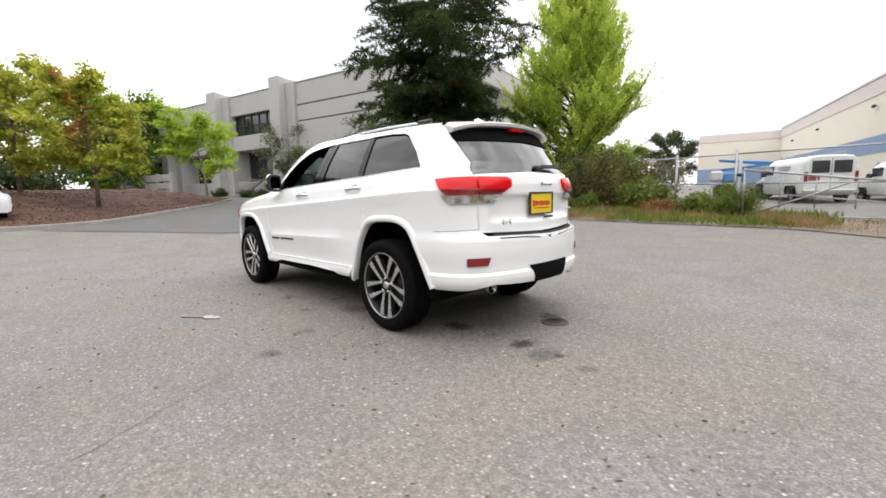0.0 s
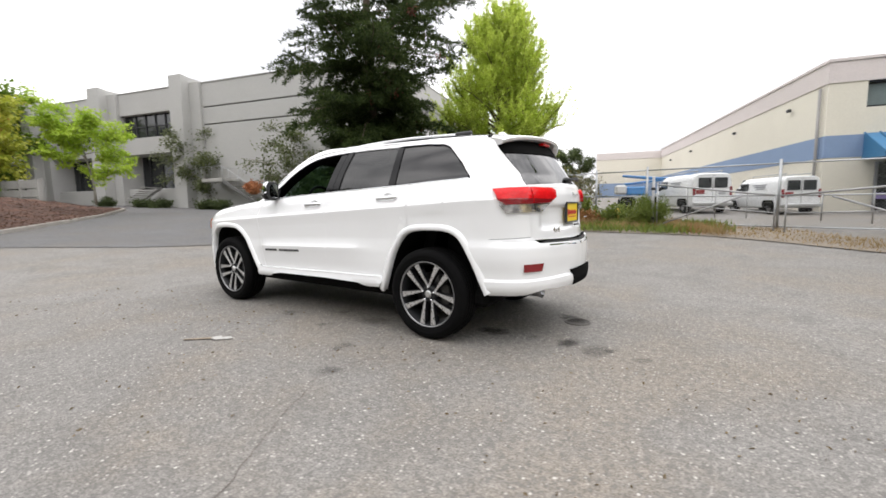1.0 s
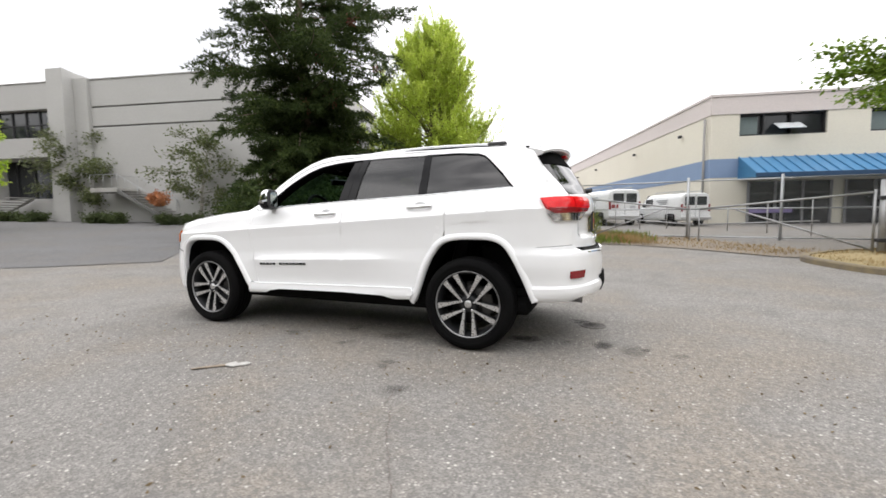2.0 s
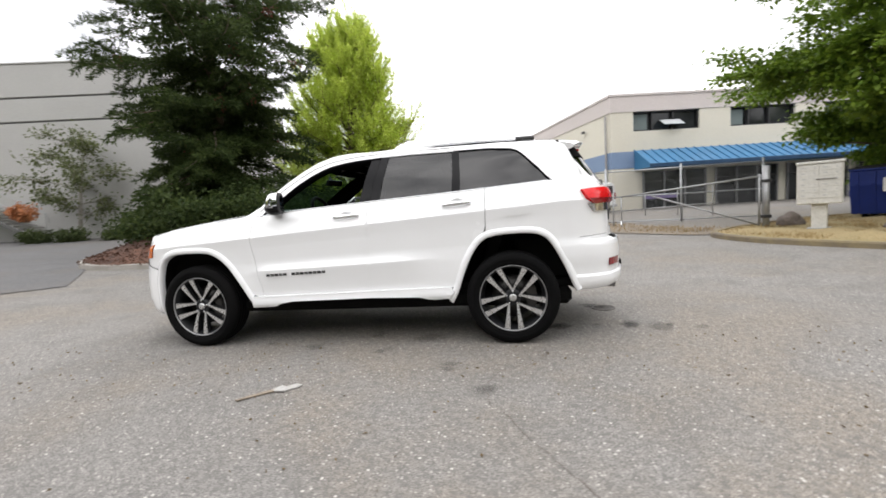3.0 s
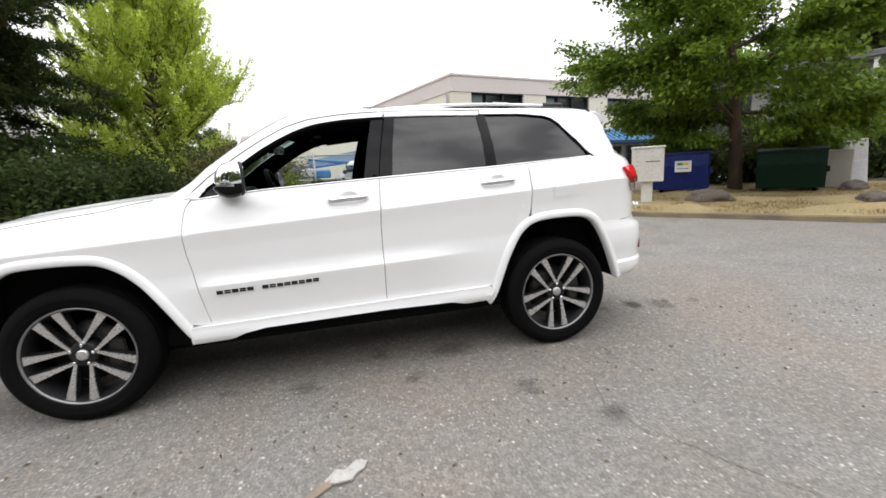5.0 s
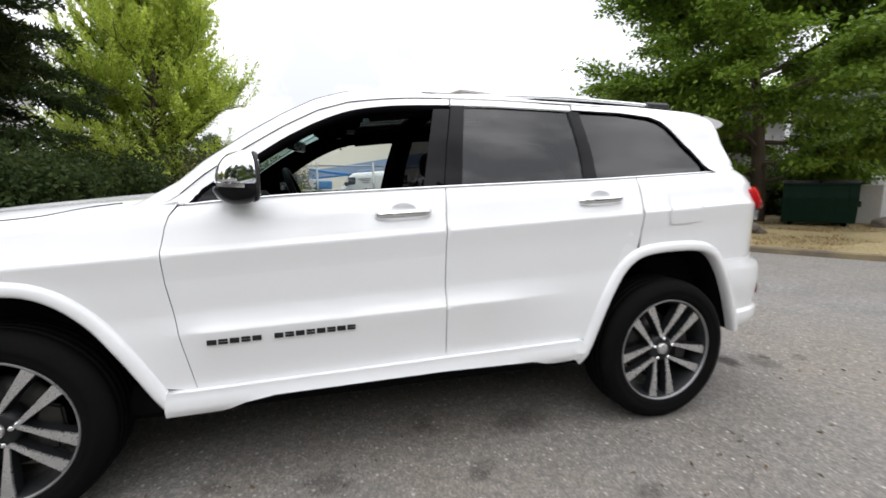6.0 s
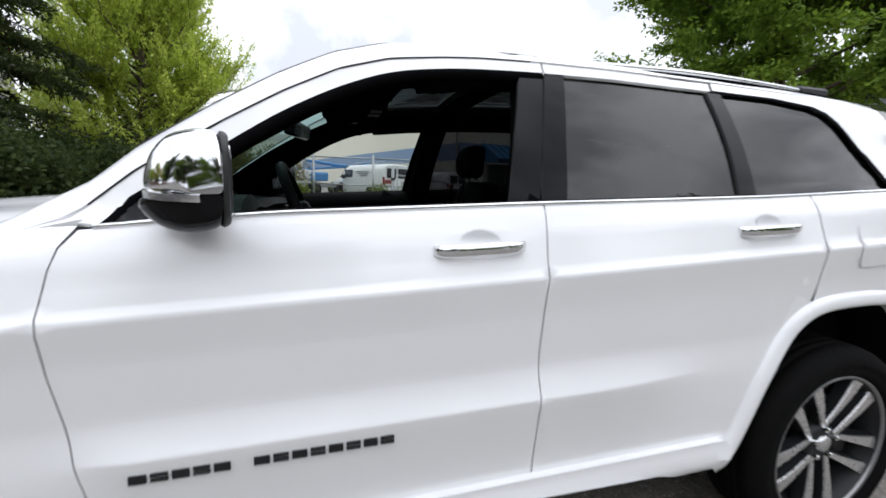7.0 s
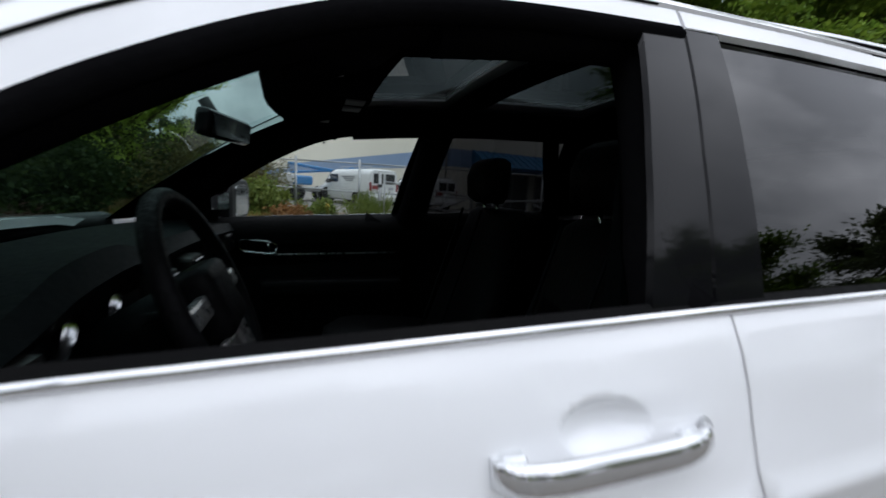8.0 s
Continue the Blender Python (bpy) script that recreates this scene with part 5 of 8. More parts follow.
for sd in (LEFT, RIGHT):
    panel("reflector", [("y", 0.735, 0.668), ("y", 0.595, 0.668), ("y", 0.615, 0.610), ("y", 0.735, 0.610)], REFLEX, car, sd, 0.040, 0.012, "red reflector in the bumper")
    # exhaust tip
    bm = bmesh.new()
    lathe(bm, [(0.20, 0.042), (-0.06, 0.048), (-0.085, 0.054), (-0.085, 0.047), (0.05, 0.045)], 20, Matrix.Translation((2.245, 0.565 * sd, 0.440)) @ Matrix.Rotation(radians(90), 4, "Z"))
    tip = part("exhaust_tip", smooth(bm), DARK_CHROME, car, "round chrome exhaust tip")
    bm = bmesh.new()
    lathe(bm, [(-0.04, 0.0), (-0.04, 0.0455), (0.04, 0.044)], 20, Matrix.Translation((2.245, 0.565 * sd, 0.440)) @ Matrix.Rotation(radians(90), 4, "Z"))
    part("exhaust_bore", bm, UNDER, tip)
    # lamps: body part and lid part, red above and clear below
    for nm, pts in (("tail_lamp", [(2.03, 1.236), (2.12, 1.245), ("y", 0.648, 1.25), ("y", 0.648, 1.128), (2.13, 1.125), (2.07, 1.165)]), ("tail_lamp", [("y", 0.638, 1.25), ("y", 0.40, 1.245), ("y", 0.365, 1.225), ("y", 0.375, 1.175), ("y", 0.45, 1.135), ("y", 0.638, 1.128)])):
        lamp = panel(nm, pts, RED_LENS, car, sd, 0.020, 0.035, "glossy red tail lamp over a clear strip", bulge=lambda s, q, p: 0.010 * math.sin(math.pi * max(0, min(1, (p.z - 1.12) / 0.13))), grid=0.02)
    # darker red painted low on the lens, below where the sky's reflection lightens it
    panel("lamp_band", [(2.085, 1.160), ("y", 0.648, 1.163), ("y", 0.648, 1.129), (2.12, 1.127)], REFLEX, car, sd, 0.0315, 0.004, "deep red band where the lens shows no reflection")
    panel("lamp_band", [("y", 0.638, 1.163), ("y", 0.42, 1.160), ("y", 0.455, 1.137), ("y", 0.638, 1.130)], REFLEX, car, sd, 0.0315, 0.004, "deep red band where the lens shows no reflection")
    panel("reverse_lamp", [(2.085, 1.122), ("y", 0.648, 1.125), ("y", 0.648, 1.065), (2.13, 1.062)], CLEAR_LENS, car, sd, 0.018, 0.035, "clear silver reversing lamp")
    panel("reverse_lamp", [("y", 0.638, 1.125), ("y", 0.455, 1.128), ("y", 0.475, 1.085), ("y", 0.50, 1.065), ("y", 0.638, 1.065)], CLEAR_LENS, car, sd, 0.018, 0.035, "clear silver reversing lamp")

# tailgate with its glass, wiper and spoiler
gate = assembly("tailgate", car)
panel("gate_skin", [("y", 0.635, 0.850), ("y", 0.640, 1.22), ("y", 0.645, 1.272), ("y", 0.0, 1.296), ("y", 0.0, 0.832)], PAINT, gate, both=True, grid=0.026, thick=0.02)
g = panel("rear_glass", [("y", 0.646, 1.278), ("y", 0.643, 1.40), ("y", 0.634, 1.52), ("y", 0.612, 1.62), ("y", 0.0, 1.64), ("y", 0.0, 1.302)], REAR_TINT, gate, off=-0.004, both=True, thick=0.004, label="dark tinted rear window")
# dull near-black also paints in the shade below the spoiler's overhang
panel("glass_header", [("y", 0.635, 1.53), ("y", 0.612, 1.652), ("y", 0.0, 1.665), ("y", 0.0, 1.545)], UNDER, gate, off=0.004, both=True, thick=0.02, label="black header over the rear window, with the spoiler's shade in its colour")


def sweep(bm, sections):
    """Joins closed cross-sections into a solid."""
    rings = [[bm.verts.new(p) for p in s] for s in sections]
    n = len(rings[0])
    for a, b in zip(rings, rings[1:]):
        for k in range(n):
            bm.faces.new((a[k], a[(k + 1) % n], b[(k + 1) % n], b[k]))
    bm.faces.new(rings[0][::-1]), bm.faces.new(rings[-1])
    bmesh.ops.recalc_face_normals(bm, faces=bm.faces)
    return bm


secs = []
for t in np.linspace(-1, 1, 21):
    y, front = 0.640 * t, 1.86
    tip, drop = 2.030 + 0.140 * (1 - abs(t) ** 2.2), 0.035 * t * t + 0.022 * abs(t) ** 8
    z = 1.715 - drop
    secs.append([(front, y, z - 0.005), (1.93, y, z - 0.002), (tip - 0.03, y, z - 0.018), (tip, y, z - 0.032), (tip - 0.012, y, z - 0.052), (min(2.04, tip - 0.03), y * 0.98, z - 0.060), (front + 0.04, y * 0.97, z - 0.075)])
part("spoiler", smooth(sweep(bmesh.new(), secs), 40), PAINT, gate, "white roof spoiler with black side fins")
fin = [[(1.70 + 0.13 * (1 - k) * 0.3 + a * (0.075 - 0.05 * k), b * 0.026 * (1 - k) ** 0.6, roof_top + 0.062 * k) for a, b in ((-1, 0), (-0.4, 1), (0.5, 1), (1, 0.3), (1, -0.3), (0.5, -1), (-0.4, -1))] for roof_top in (1.738,) for k in (0.0, 0.3, 0.6, 0.85, 0.97)]
part("antenna_fin", smooth(sweep(bmesh.new(), fin), 50), PAINT, car, "white shark-fin roof antenna")
part("brake_light", box(bmesh.new(), (2.10, -0.085, 1.628), (2.152, 0.085, 1.650), 0.01), RED_LENS, gate, "red high-mounted brake light")
w = part("wiper", sweep(bmesh.new(), [[(x + 0.03, y, z - 0.012), (x + 0.055, y, z - 0.008), (x + 0.05, y, z + 0.018), (x + 0.025, y, z + 0.016)] for x, y, z in [(2.318, 0.02, 1.33), (2.312, 0.12, 1.335), (2.300, 0.24, 1.34), (2.278, 0.36, 1.335)]]), MATT_BLACK, gate, "black rear wiper at rest")
part("wiper_hub", box(bmesh.new(), (2.30, -0.03, 1.305), (2.372, 0.06, 1.345), 0.015), MATT_BLACK, w)
# number plate and badges
plate = part("number_plate", box(bmesh.new(), (2.372, -0.158, 0.965), (2.384, 0.158, 1.128), 0.004), YELLOW, gate, "yellow dealer plate in a dark frame")
for y0, y1, z0, z1 in ((-0.165, 0.165, 1.122, 1.136), (-0.165, 0.165, 0.957, 0.969), (-0.165, -0.152, 0.969, 1.122), (0.152, 0.165, 0.969, 1.122)):
    part("plate_frame", box(bmesh.new(), (2.370, y0, z0), (2.392, y1, z1), 0.003), DARK_FRAME, plate)
for k in range(7):
    y = -0.125 + 0.036 * k
    h = 0.034 if k == 0 else 0.020 + 0.006 * (k % 2)
    part("plate_bar", box(bmesh.new(), (2.3845, y, 1.045 - h * 0.7), (2.3865, y + 0.028, 1.045 + h * 0.8), 0.0), RED_INK, plate)
part("plate_bar", box(bmesh.new(), (2.3845, -0.10, 1.005), (2.3865, 0.11, 1.012)), RED_INK, plate)
for k in range(4):
    y = -0.02 + 0.042 * k
    part("badge_mark", box(bmesh.new(), (2.386, y, 1.188), (2.392, y + 0.03, 1.205 + 0.012 * (k == 0)), 0.002), CHROME, gate, "chrome badge mark")
part("badge_mark", box(bmesh.new(), (2.388, 0.36, 0.985), (2.394, 0.44, 0.997), 0.002), CHROME, gate)
part("lid_pull", box(bmesh.new(), (2.392, 0.02, 0.928), (2.404, 0.15, 0.945), 0.004), DARK_FRAME, gate, "dark lid release")


def lettering(text, size, m, material, parent, name, depth=0.003):
    cu = bpy.data.curves.new(name, "FONT")
    cu.body, cu.size, cu.extrude, cu.resolution_u = text, size, depth, 3
    ob = bpy.data.objects.new(name, cu)
    scene.collection.objects.link(ob)
    me = bpy.data.meshes.new_from_object(ob.evaluated_get(bpy.context.evaluated_depsgraph_get()))
    bpy.data.objects.remove(ob)
    me.transform(m)
    return part_of(name, me, material, parent)


lettering("4x4", 0.062, Matrix.Translation((2.405, -0.555, 0.905)) @ Matrix.Rotation(radians(76), 4, "Z") @ Matrix.Rotation(radians(90), 4, "X"), CHROME, gate, "badge_text")
# the model badge on the front doors: a row of plain dark blocks
for sd in (LEFT, RIGHT):
    for k in range(14):
        if k == 5:
            continue
        x = -0.735 + 0.0412 * k
        z = 0.655 + 0.026 * (x + 0.737)
        b = skin(*along(x + 0.016, z)).y + 0.001
        for u0, u1, v0, v1 in ((0, 0.034, 0.012, 0.021), (0, 0.034, 0.0, 0.009)) if k % 2 else ((0, 0.034, 0.0, 0.021),):
            part("badge_mark", box(bmesh.new(), (x + u0, min(b * sd, (b + 0.005) * sd), z - 0.006 + v0), (x + u1, max(b * sd, (b + 0.005) * sd), z - 0.006 + v1), 0.001), ALLOY_DARK, car, "dark badge mark on the door")


# ---- bonnet, windscreen, roof ----
def bonnet_z(x, y):
    zc = float(np.interp(x, [-2.36, -2.30, -2.2, -2.05, -1.8, -1.5, -1.2, -0.95, -0.7], [0.90, 0.985, 1.055, 1.105, 1.155, 1.192, 1.222, 1.243, 1.262]))
    a = abs(y)
    z = zc - 0.030 * (a / 0.75) ** 2 + 0.012 * (1 - step01(0.40, 0.47, a)) * step01(-2.1, -1.8, x)
    return z - 0.115 * max(0, (a - 0.66) / 0.235) ** 2.3


def sheet(name, x0, x1, y0, y1, fz, material, parent, nx=24, ny=14, thick=0.02, label="", edge=None):
    bm = bmesh.new()
    g = []
    for i in range(nx + 1):
        row = []
        for j in range(ny + 1):
            x, y = x0 + (x1 - x0) * i / nx, y0 + (y1 - y0) * j / ny
            if edge:
                x, y = edge(i / nx, j / ny)
            row.append(bm.verts.new((x, y, fz(x, y))))
        g.append(row)
    for i in range(nx):
        for j in range(ny):
            bm.faces.new((g[i][j], g[i + 1][j], g[i + 1][j + 1], g[i][j + 1]))
    border = [g[i][0] for i in range(nx + 1)] + [g[nx][j] for j in range(1, ny + 1)] + [g[i][ny] for i in range(nx - 1, -1, -1)] + [g[0][j] for j in range(ny - 1, 0, -1)]
    low = [bm.verts.new(v.co - Vector((0, 0, thick))) for v in border]
    n = len(border)
    for i in range(n):
        bm.faces.new((border[i], border[(i + 1) % n], low[(i + 1) % n], low[i]))
    bmesh.ops.recalc_face_normals(bm, faces=bm.faces)
    smooth(bm, 40)
    return part(name, bm, material, parent, label)


def bonnet_edge(u, v):
    t = -1 + 2 * v
    xe = -2.33 + 0.30 * abs(t) ** 3
    xb = -0.985 + 0.13 * abs(t) ** 2
    return xe + (xb - xe) * u, 0.765 * t * (0.93 + 0.07 * step01(0, 0.6, u))


sheet("bonnet", 0, 0, 0, 0, bonnet_z, PAINT, car, 30, 24, 0.025, edge=bonnet_edge)
for sd in (LEFT, RIGHT):
    def top_edge(u, v, sd=sd):
        x = -2.03 + 1.21 * u
        zt = np.interp(x, [-2.02, -1.9, -1.6, -1.2, -1.0, -0.90, -0.82], [0.955, 1.005, 1.060, 1.115, 1.157, 1.190, 1.208])
        yo = skin(*along(x, float(zt))).y
        yi = 0.772 * (0.93 + 0.07 * step01(0, 0.6, u))
        return x, (yi + (yo - yi) * v) * sd
    def top_z(x, y):
        zt = float(np.interp(x, [-2.02, -1.9, -1.6, -1.2, -1.0, -0.90, -0.82], [0.955, 1.005, 1.060, 1.115, 1.157, 1.190, 1.208]))
        yo = skin(*along(x, zt)).y
        yi = 0.72
        t = max(0, min(1, (abs(y) - yi) / (yo - yi)))
        zi = bonnet_z(x, yi)
        return zi + (zt - zi) * (0.25 * t + 0.75 * t ** 2.6)
    sheet("fender_top", 0, 0, 0, 0, top_z, PAINT, car, 26, 8, 0.01, edge=top_edge)
    shut = [(x, 0.815 - 0.075 * step01(-1.30, -1.02, x) - 0.05 * (1 - step01(-2.0, -1.7, x))) for x in np.linspace(-1.98, -1.04, 34)]
    part("bonnet_shut_line", tube(bmesh.new(), [(x, y * sd, top_z(x, y) + 0.0008) for x, y in shut], 0.0022, 6), UNDER, car)


def roof_z(x, y):
    zc = float(np.interp(x, [-0.32, -0.15, 0.1, 0.4, 0.8, 1.2, 1.6, 1.9, 2.1], [1.648, 1.683, 1.713, 1.740, 1.758, 1.757, 1.744, 1.721, 1.697]))
    return zc - 0.038 * (abs(y) / 0.6) ** 2.4


def roof_sheet(name, drop, material, label=""):
    """The roof skin with its two openings for the glass panels."""
    poly = [(-0.30, -0.42), (-0.18, -0.56), (0.1, -0.592), (1.0, -0.592), (1.7, -0.58), (2.0, -0.56), (2.0, 0.56), (1.7, 0.58), (1.0, 0.592), (0.1, 0.592), (-0.18, 0.56), (-0.30, 0.42), (-0.33, 0)]
    holes = [[(-0.04, -0.33), (0.26, -0.33), (0.26, 0.33), (-0.04, 0.33)], [(0.40, -0.33), (0.85, -0.33), (0.85, 0.33), (0.40, 0.33)]]
    pts, edges = [], []
    for loop in [poly] + holes:
        st = len(pts)
        dense = []
        for a, b in zip(loop, loop[1:] + loop[:1]):
            n = max(1, int(math.hypot(b[0] - a[0], b[1] - a[1]) / 0.06))
            dense += [(a[0] + (b[0] - a[0]) * k / n, a[1] + (b[1] - a[1]) * k / n) for k in range(n)]
        pts += dense
        edges += [(st + i, st + (i + 1) % len(dense)) for i in range(len(dense))]
    x = -0.28
    while x < 2:
        y = -0.57
        while y < 0.58:
            if inside(poly, x, y) and edge_gap(poly, x, y) > 0.03 and not any(inside(h, x, y) or edge_gap(h, x, y) < 0.03 for h in holes):
                pts.append((x, y))
            y += 0.07
        x += 0.08
    vs, _, fs, *_ = mathutils_cdt([Vector(p) for p in pts], edges)
    bm = bmesh.new()
    bv = [bm.verts.new((v.x, v.y, roof_z(v.x, v.y) - drop)) for v in vs]
    for f in fs:
        c = sum((vs[i] for i in f), Vector((0, 0))) / len(f)
        if inside(poly, c.x, c.y) and not any(inside(h, c.x, c.y) for h in holes):
            bm.faces.new([bv[i] for i in f])
    bmesh.ops.delete(bm, geom=[v for v in bm.verts if not v.link_faces], context="VERTS")
    bmesh.ops.solidify(bm, geom=bm.faces[:], thickness=0.008)
    smooth(bm, 40)
    return part(name, bm, material, car, label)


roof_sheet("roof", 0.0, PAINT)
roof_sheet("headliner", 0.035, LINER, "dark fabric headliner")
for x0, x1 in ((-0.045, 0.265), (0.395, 0.855)):
    g = sheet("sunroof_glass", x0, x1, -0.335, 0.335, lambda x, y: roof_z(x, y) + 0.004, ROOF_GLASS, car, 6, 8, 0.005, "tinted glass roof panel")

for sd in (LEFT, RIGHT):
    # the pillar and cant rail between the door frames and the roof
    xs = [-1.08, -1.0, -0.90, -0.845, -0.735, -0.57, -0.42, -0.28, -0.14, 0.02, 0.13, 0.3, 0.6, 1.0, 1.4, 1.7, 1.95]
    zo = [1.136, 1.160, 1.194, 1.218, 1.315, 1.432, 1.528, 1.604, 1.650, 1.673, 1.684, 1.692, 1.697, 1.693, 1.684, 1.670, 1.652]
    secs = []
    fine_x = np.r_[np.linspace(-0.985, 0.1, 36), np.linspace(0.16, 1.95, 24)]
    bm = bmesh.new()
    rows = []
    for x in fine_x:
        z = float(np.interp(x, xs, zo))
        v = skin(*along(x, z))
        y = v.y
        k = step01(-0.1, 0.3, x)
        hi = roof_z(x, 0.60) if x > 0.1 else None
        yi = y - (0.085 * (1 - k) + 0.062 * k)
        zi = z + (0.058 * (1 - k) + 0.030 * k) * (0.45 + 0.55 * step01(-0.99, -0.84, x))
        rows.append([bm.verts.new(p) for p in ((x, (y - 0.012) * sd, z - 0.02), (x, y * sd, z), (x - 0.004 * (1 - k), (y * 0.72 + yi * 0.28) * sd, z + (zi - z) * 0.5), (x - 0.01 * (1 - k), (y * 0.35 + yi * 0.65) * sd, z + (zi - z) * 0.88), (x - 0.015 * (1 - k), yi * sd, zi), (x - 0.01, (yi - 0.01) * sd, zi - 0.03), (x, (y - 0.05) * sd, z - 0.05))])
    for a, b in zip(rows, rows[1:]):
        for k in range(7):
            bm.faces.new((a[k], b[k], b[(k + 1) % 7], a[(k + 1) % 7]))
    bm.faces.new(rows[0]), bm.faces.new(rows[-1][::-1])
    bmesh.ops.recalc_face_normals(bm, faces=bm.faces)
    smooth(bm, 45)
    part("roof_pillar", bm, PAINT, car, "white windscreen pillar running into the roof edge")
    # the door gap and the windscreen moulding along the pillar
    for gap, w, col, nm in ((1, 0.0018, UNDER, "door_gap_seal"), (4, 0.0028, MATT_BLACK, "windscreen_moulding")):
        line = []
        for x in np.linspace(-0.82 if gap == 1 else -0.74, 0.30 if gap == 1 else -0.12, 26):
            z = float(np.interp(x, xs, zo))
            y = skin(*along(x, z)).y
            k = step01(-0.1, 0.3, x)
            zi, yi = z + 0.058 * (1 - k) + 0.030 * k, y - (0.085 * (1 - k) + 0.062 * k)
            line.append((x, (y - 0.001) * sd, z - 0.003) if gap == 1 else (x - 0.015 * (1 - k), yi * sd, zi))
        part(nm, tube(bmesh.new(), line, w, 6), col, car)
    # dark lining inside the pillar
    bm = bmesh.new()
    pts = []
    for x in np.linspace(-0.80, 0.24, 14):
        z = float(np.interp(x, xs, zo)) - 0.015
        pts.append((x + 0.03, (skin(*along(x, z)).y - 0.07) * sd, z))
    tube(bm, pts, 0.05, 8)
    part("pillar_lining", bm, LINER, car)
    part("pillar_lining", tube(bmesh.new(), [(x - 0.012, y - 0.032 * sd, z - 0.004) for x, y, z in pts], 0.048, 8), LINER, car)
    # roof rail: a bright bar on two dark feet
    bm = bmesh.new()
    pts = [(x, 0.565 * sd * (1 - 0.02 * abs(x - 1)), roof_z(x, 0.565) + h) for x, h in ((0.22, 0.004), (0.27, 0.010), (0.36, 0.012), (0.6, 0.012), (1.0, 0.012), (1.4, 0.011), (1.55, 0.010), (1.64, 0.008), (1.70, 0.004))]
    tube(bm, [tuple(p) for p in spline(pts, 5)], 0.010, 8)
    rail = part("roof_rail", bm, CHROME, car, "bright metal roof rail")
    for x in (0.29, 1.62):
        part("rail_foot", box(bmesh.new(), (x - 0.085, 0.555 * sd - 0.02, roof_z(x, 0.56) - 0.01), (x + 0.085, 0.555 * sd + 0.02, roof_z(x, 0.56) + 0.032), 0.013), MATT_BLACK, rail)


def screen(u, v):
    """Windscreen: u from scuttle to roof, v across."""
    t = -1 + 2 * v
    low = Vector((-1.03 + 0.20 * t * t, 0.735 * t, 1.225 + 0.005 * t * t))
    top = Vector((-0.335 + 0.165 * t * t, 0.575 * t, 1.653 - 0.012 * t * t))
    p = low.lerp(top, u)
    p.z += 0.035 * math.sin(math.pi * u)
    return p


bm = bmesh.new()
g = [[bm.verts.new(screen(i / 12, j / 20)) for j in range(21)] for i in range(13)]
for i in range(12):
    for j in range(20):
        bm.faces.new((g[i][j], g[i][j + 1], g[i + 1][j + 1], g[i + 1][j])).smooth = True
ws = part("windscreen", bm, WINDSHIELD, car, "green-tinted windscreen")
for v0, v1 in ((0.0, 0.115), (0.885, 1.0)):
    bm = bmesh.new()
    rows = [[bm.verts.new(screen(u, v) + Vector((0.006, 0, -0.006))) for v in (v0, v1)] for u in np.linspace(0, 1, 13)]
    for a, b in zip(rows, rows[1:]):
        bm.faces.new((a[0], a[1], b[1], b[0]))
    part("frit_band", bm, LINER, ws, "black printed edge of the windscreen")
bm = bmesh.new()
tube(bm, [screen(0.0, v) + Vector((-0.02, 0, -0.012)) for v in np.linspace(0.09, 0.91, 14)], 0.035, 6)
part("scuttle", bm, MATT_BLACK, car, "black scuttle panel under the windscreen")
bm = bmesh.new()
tube(bm, [screen(1.0, v) + Vector((0.05, 0, -0.03)) for v in np.linspace(0.02, 0.98, 14)], 0.055, 6)
part("header_rail", bm, LINER, car)


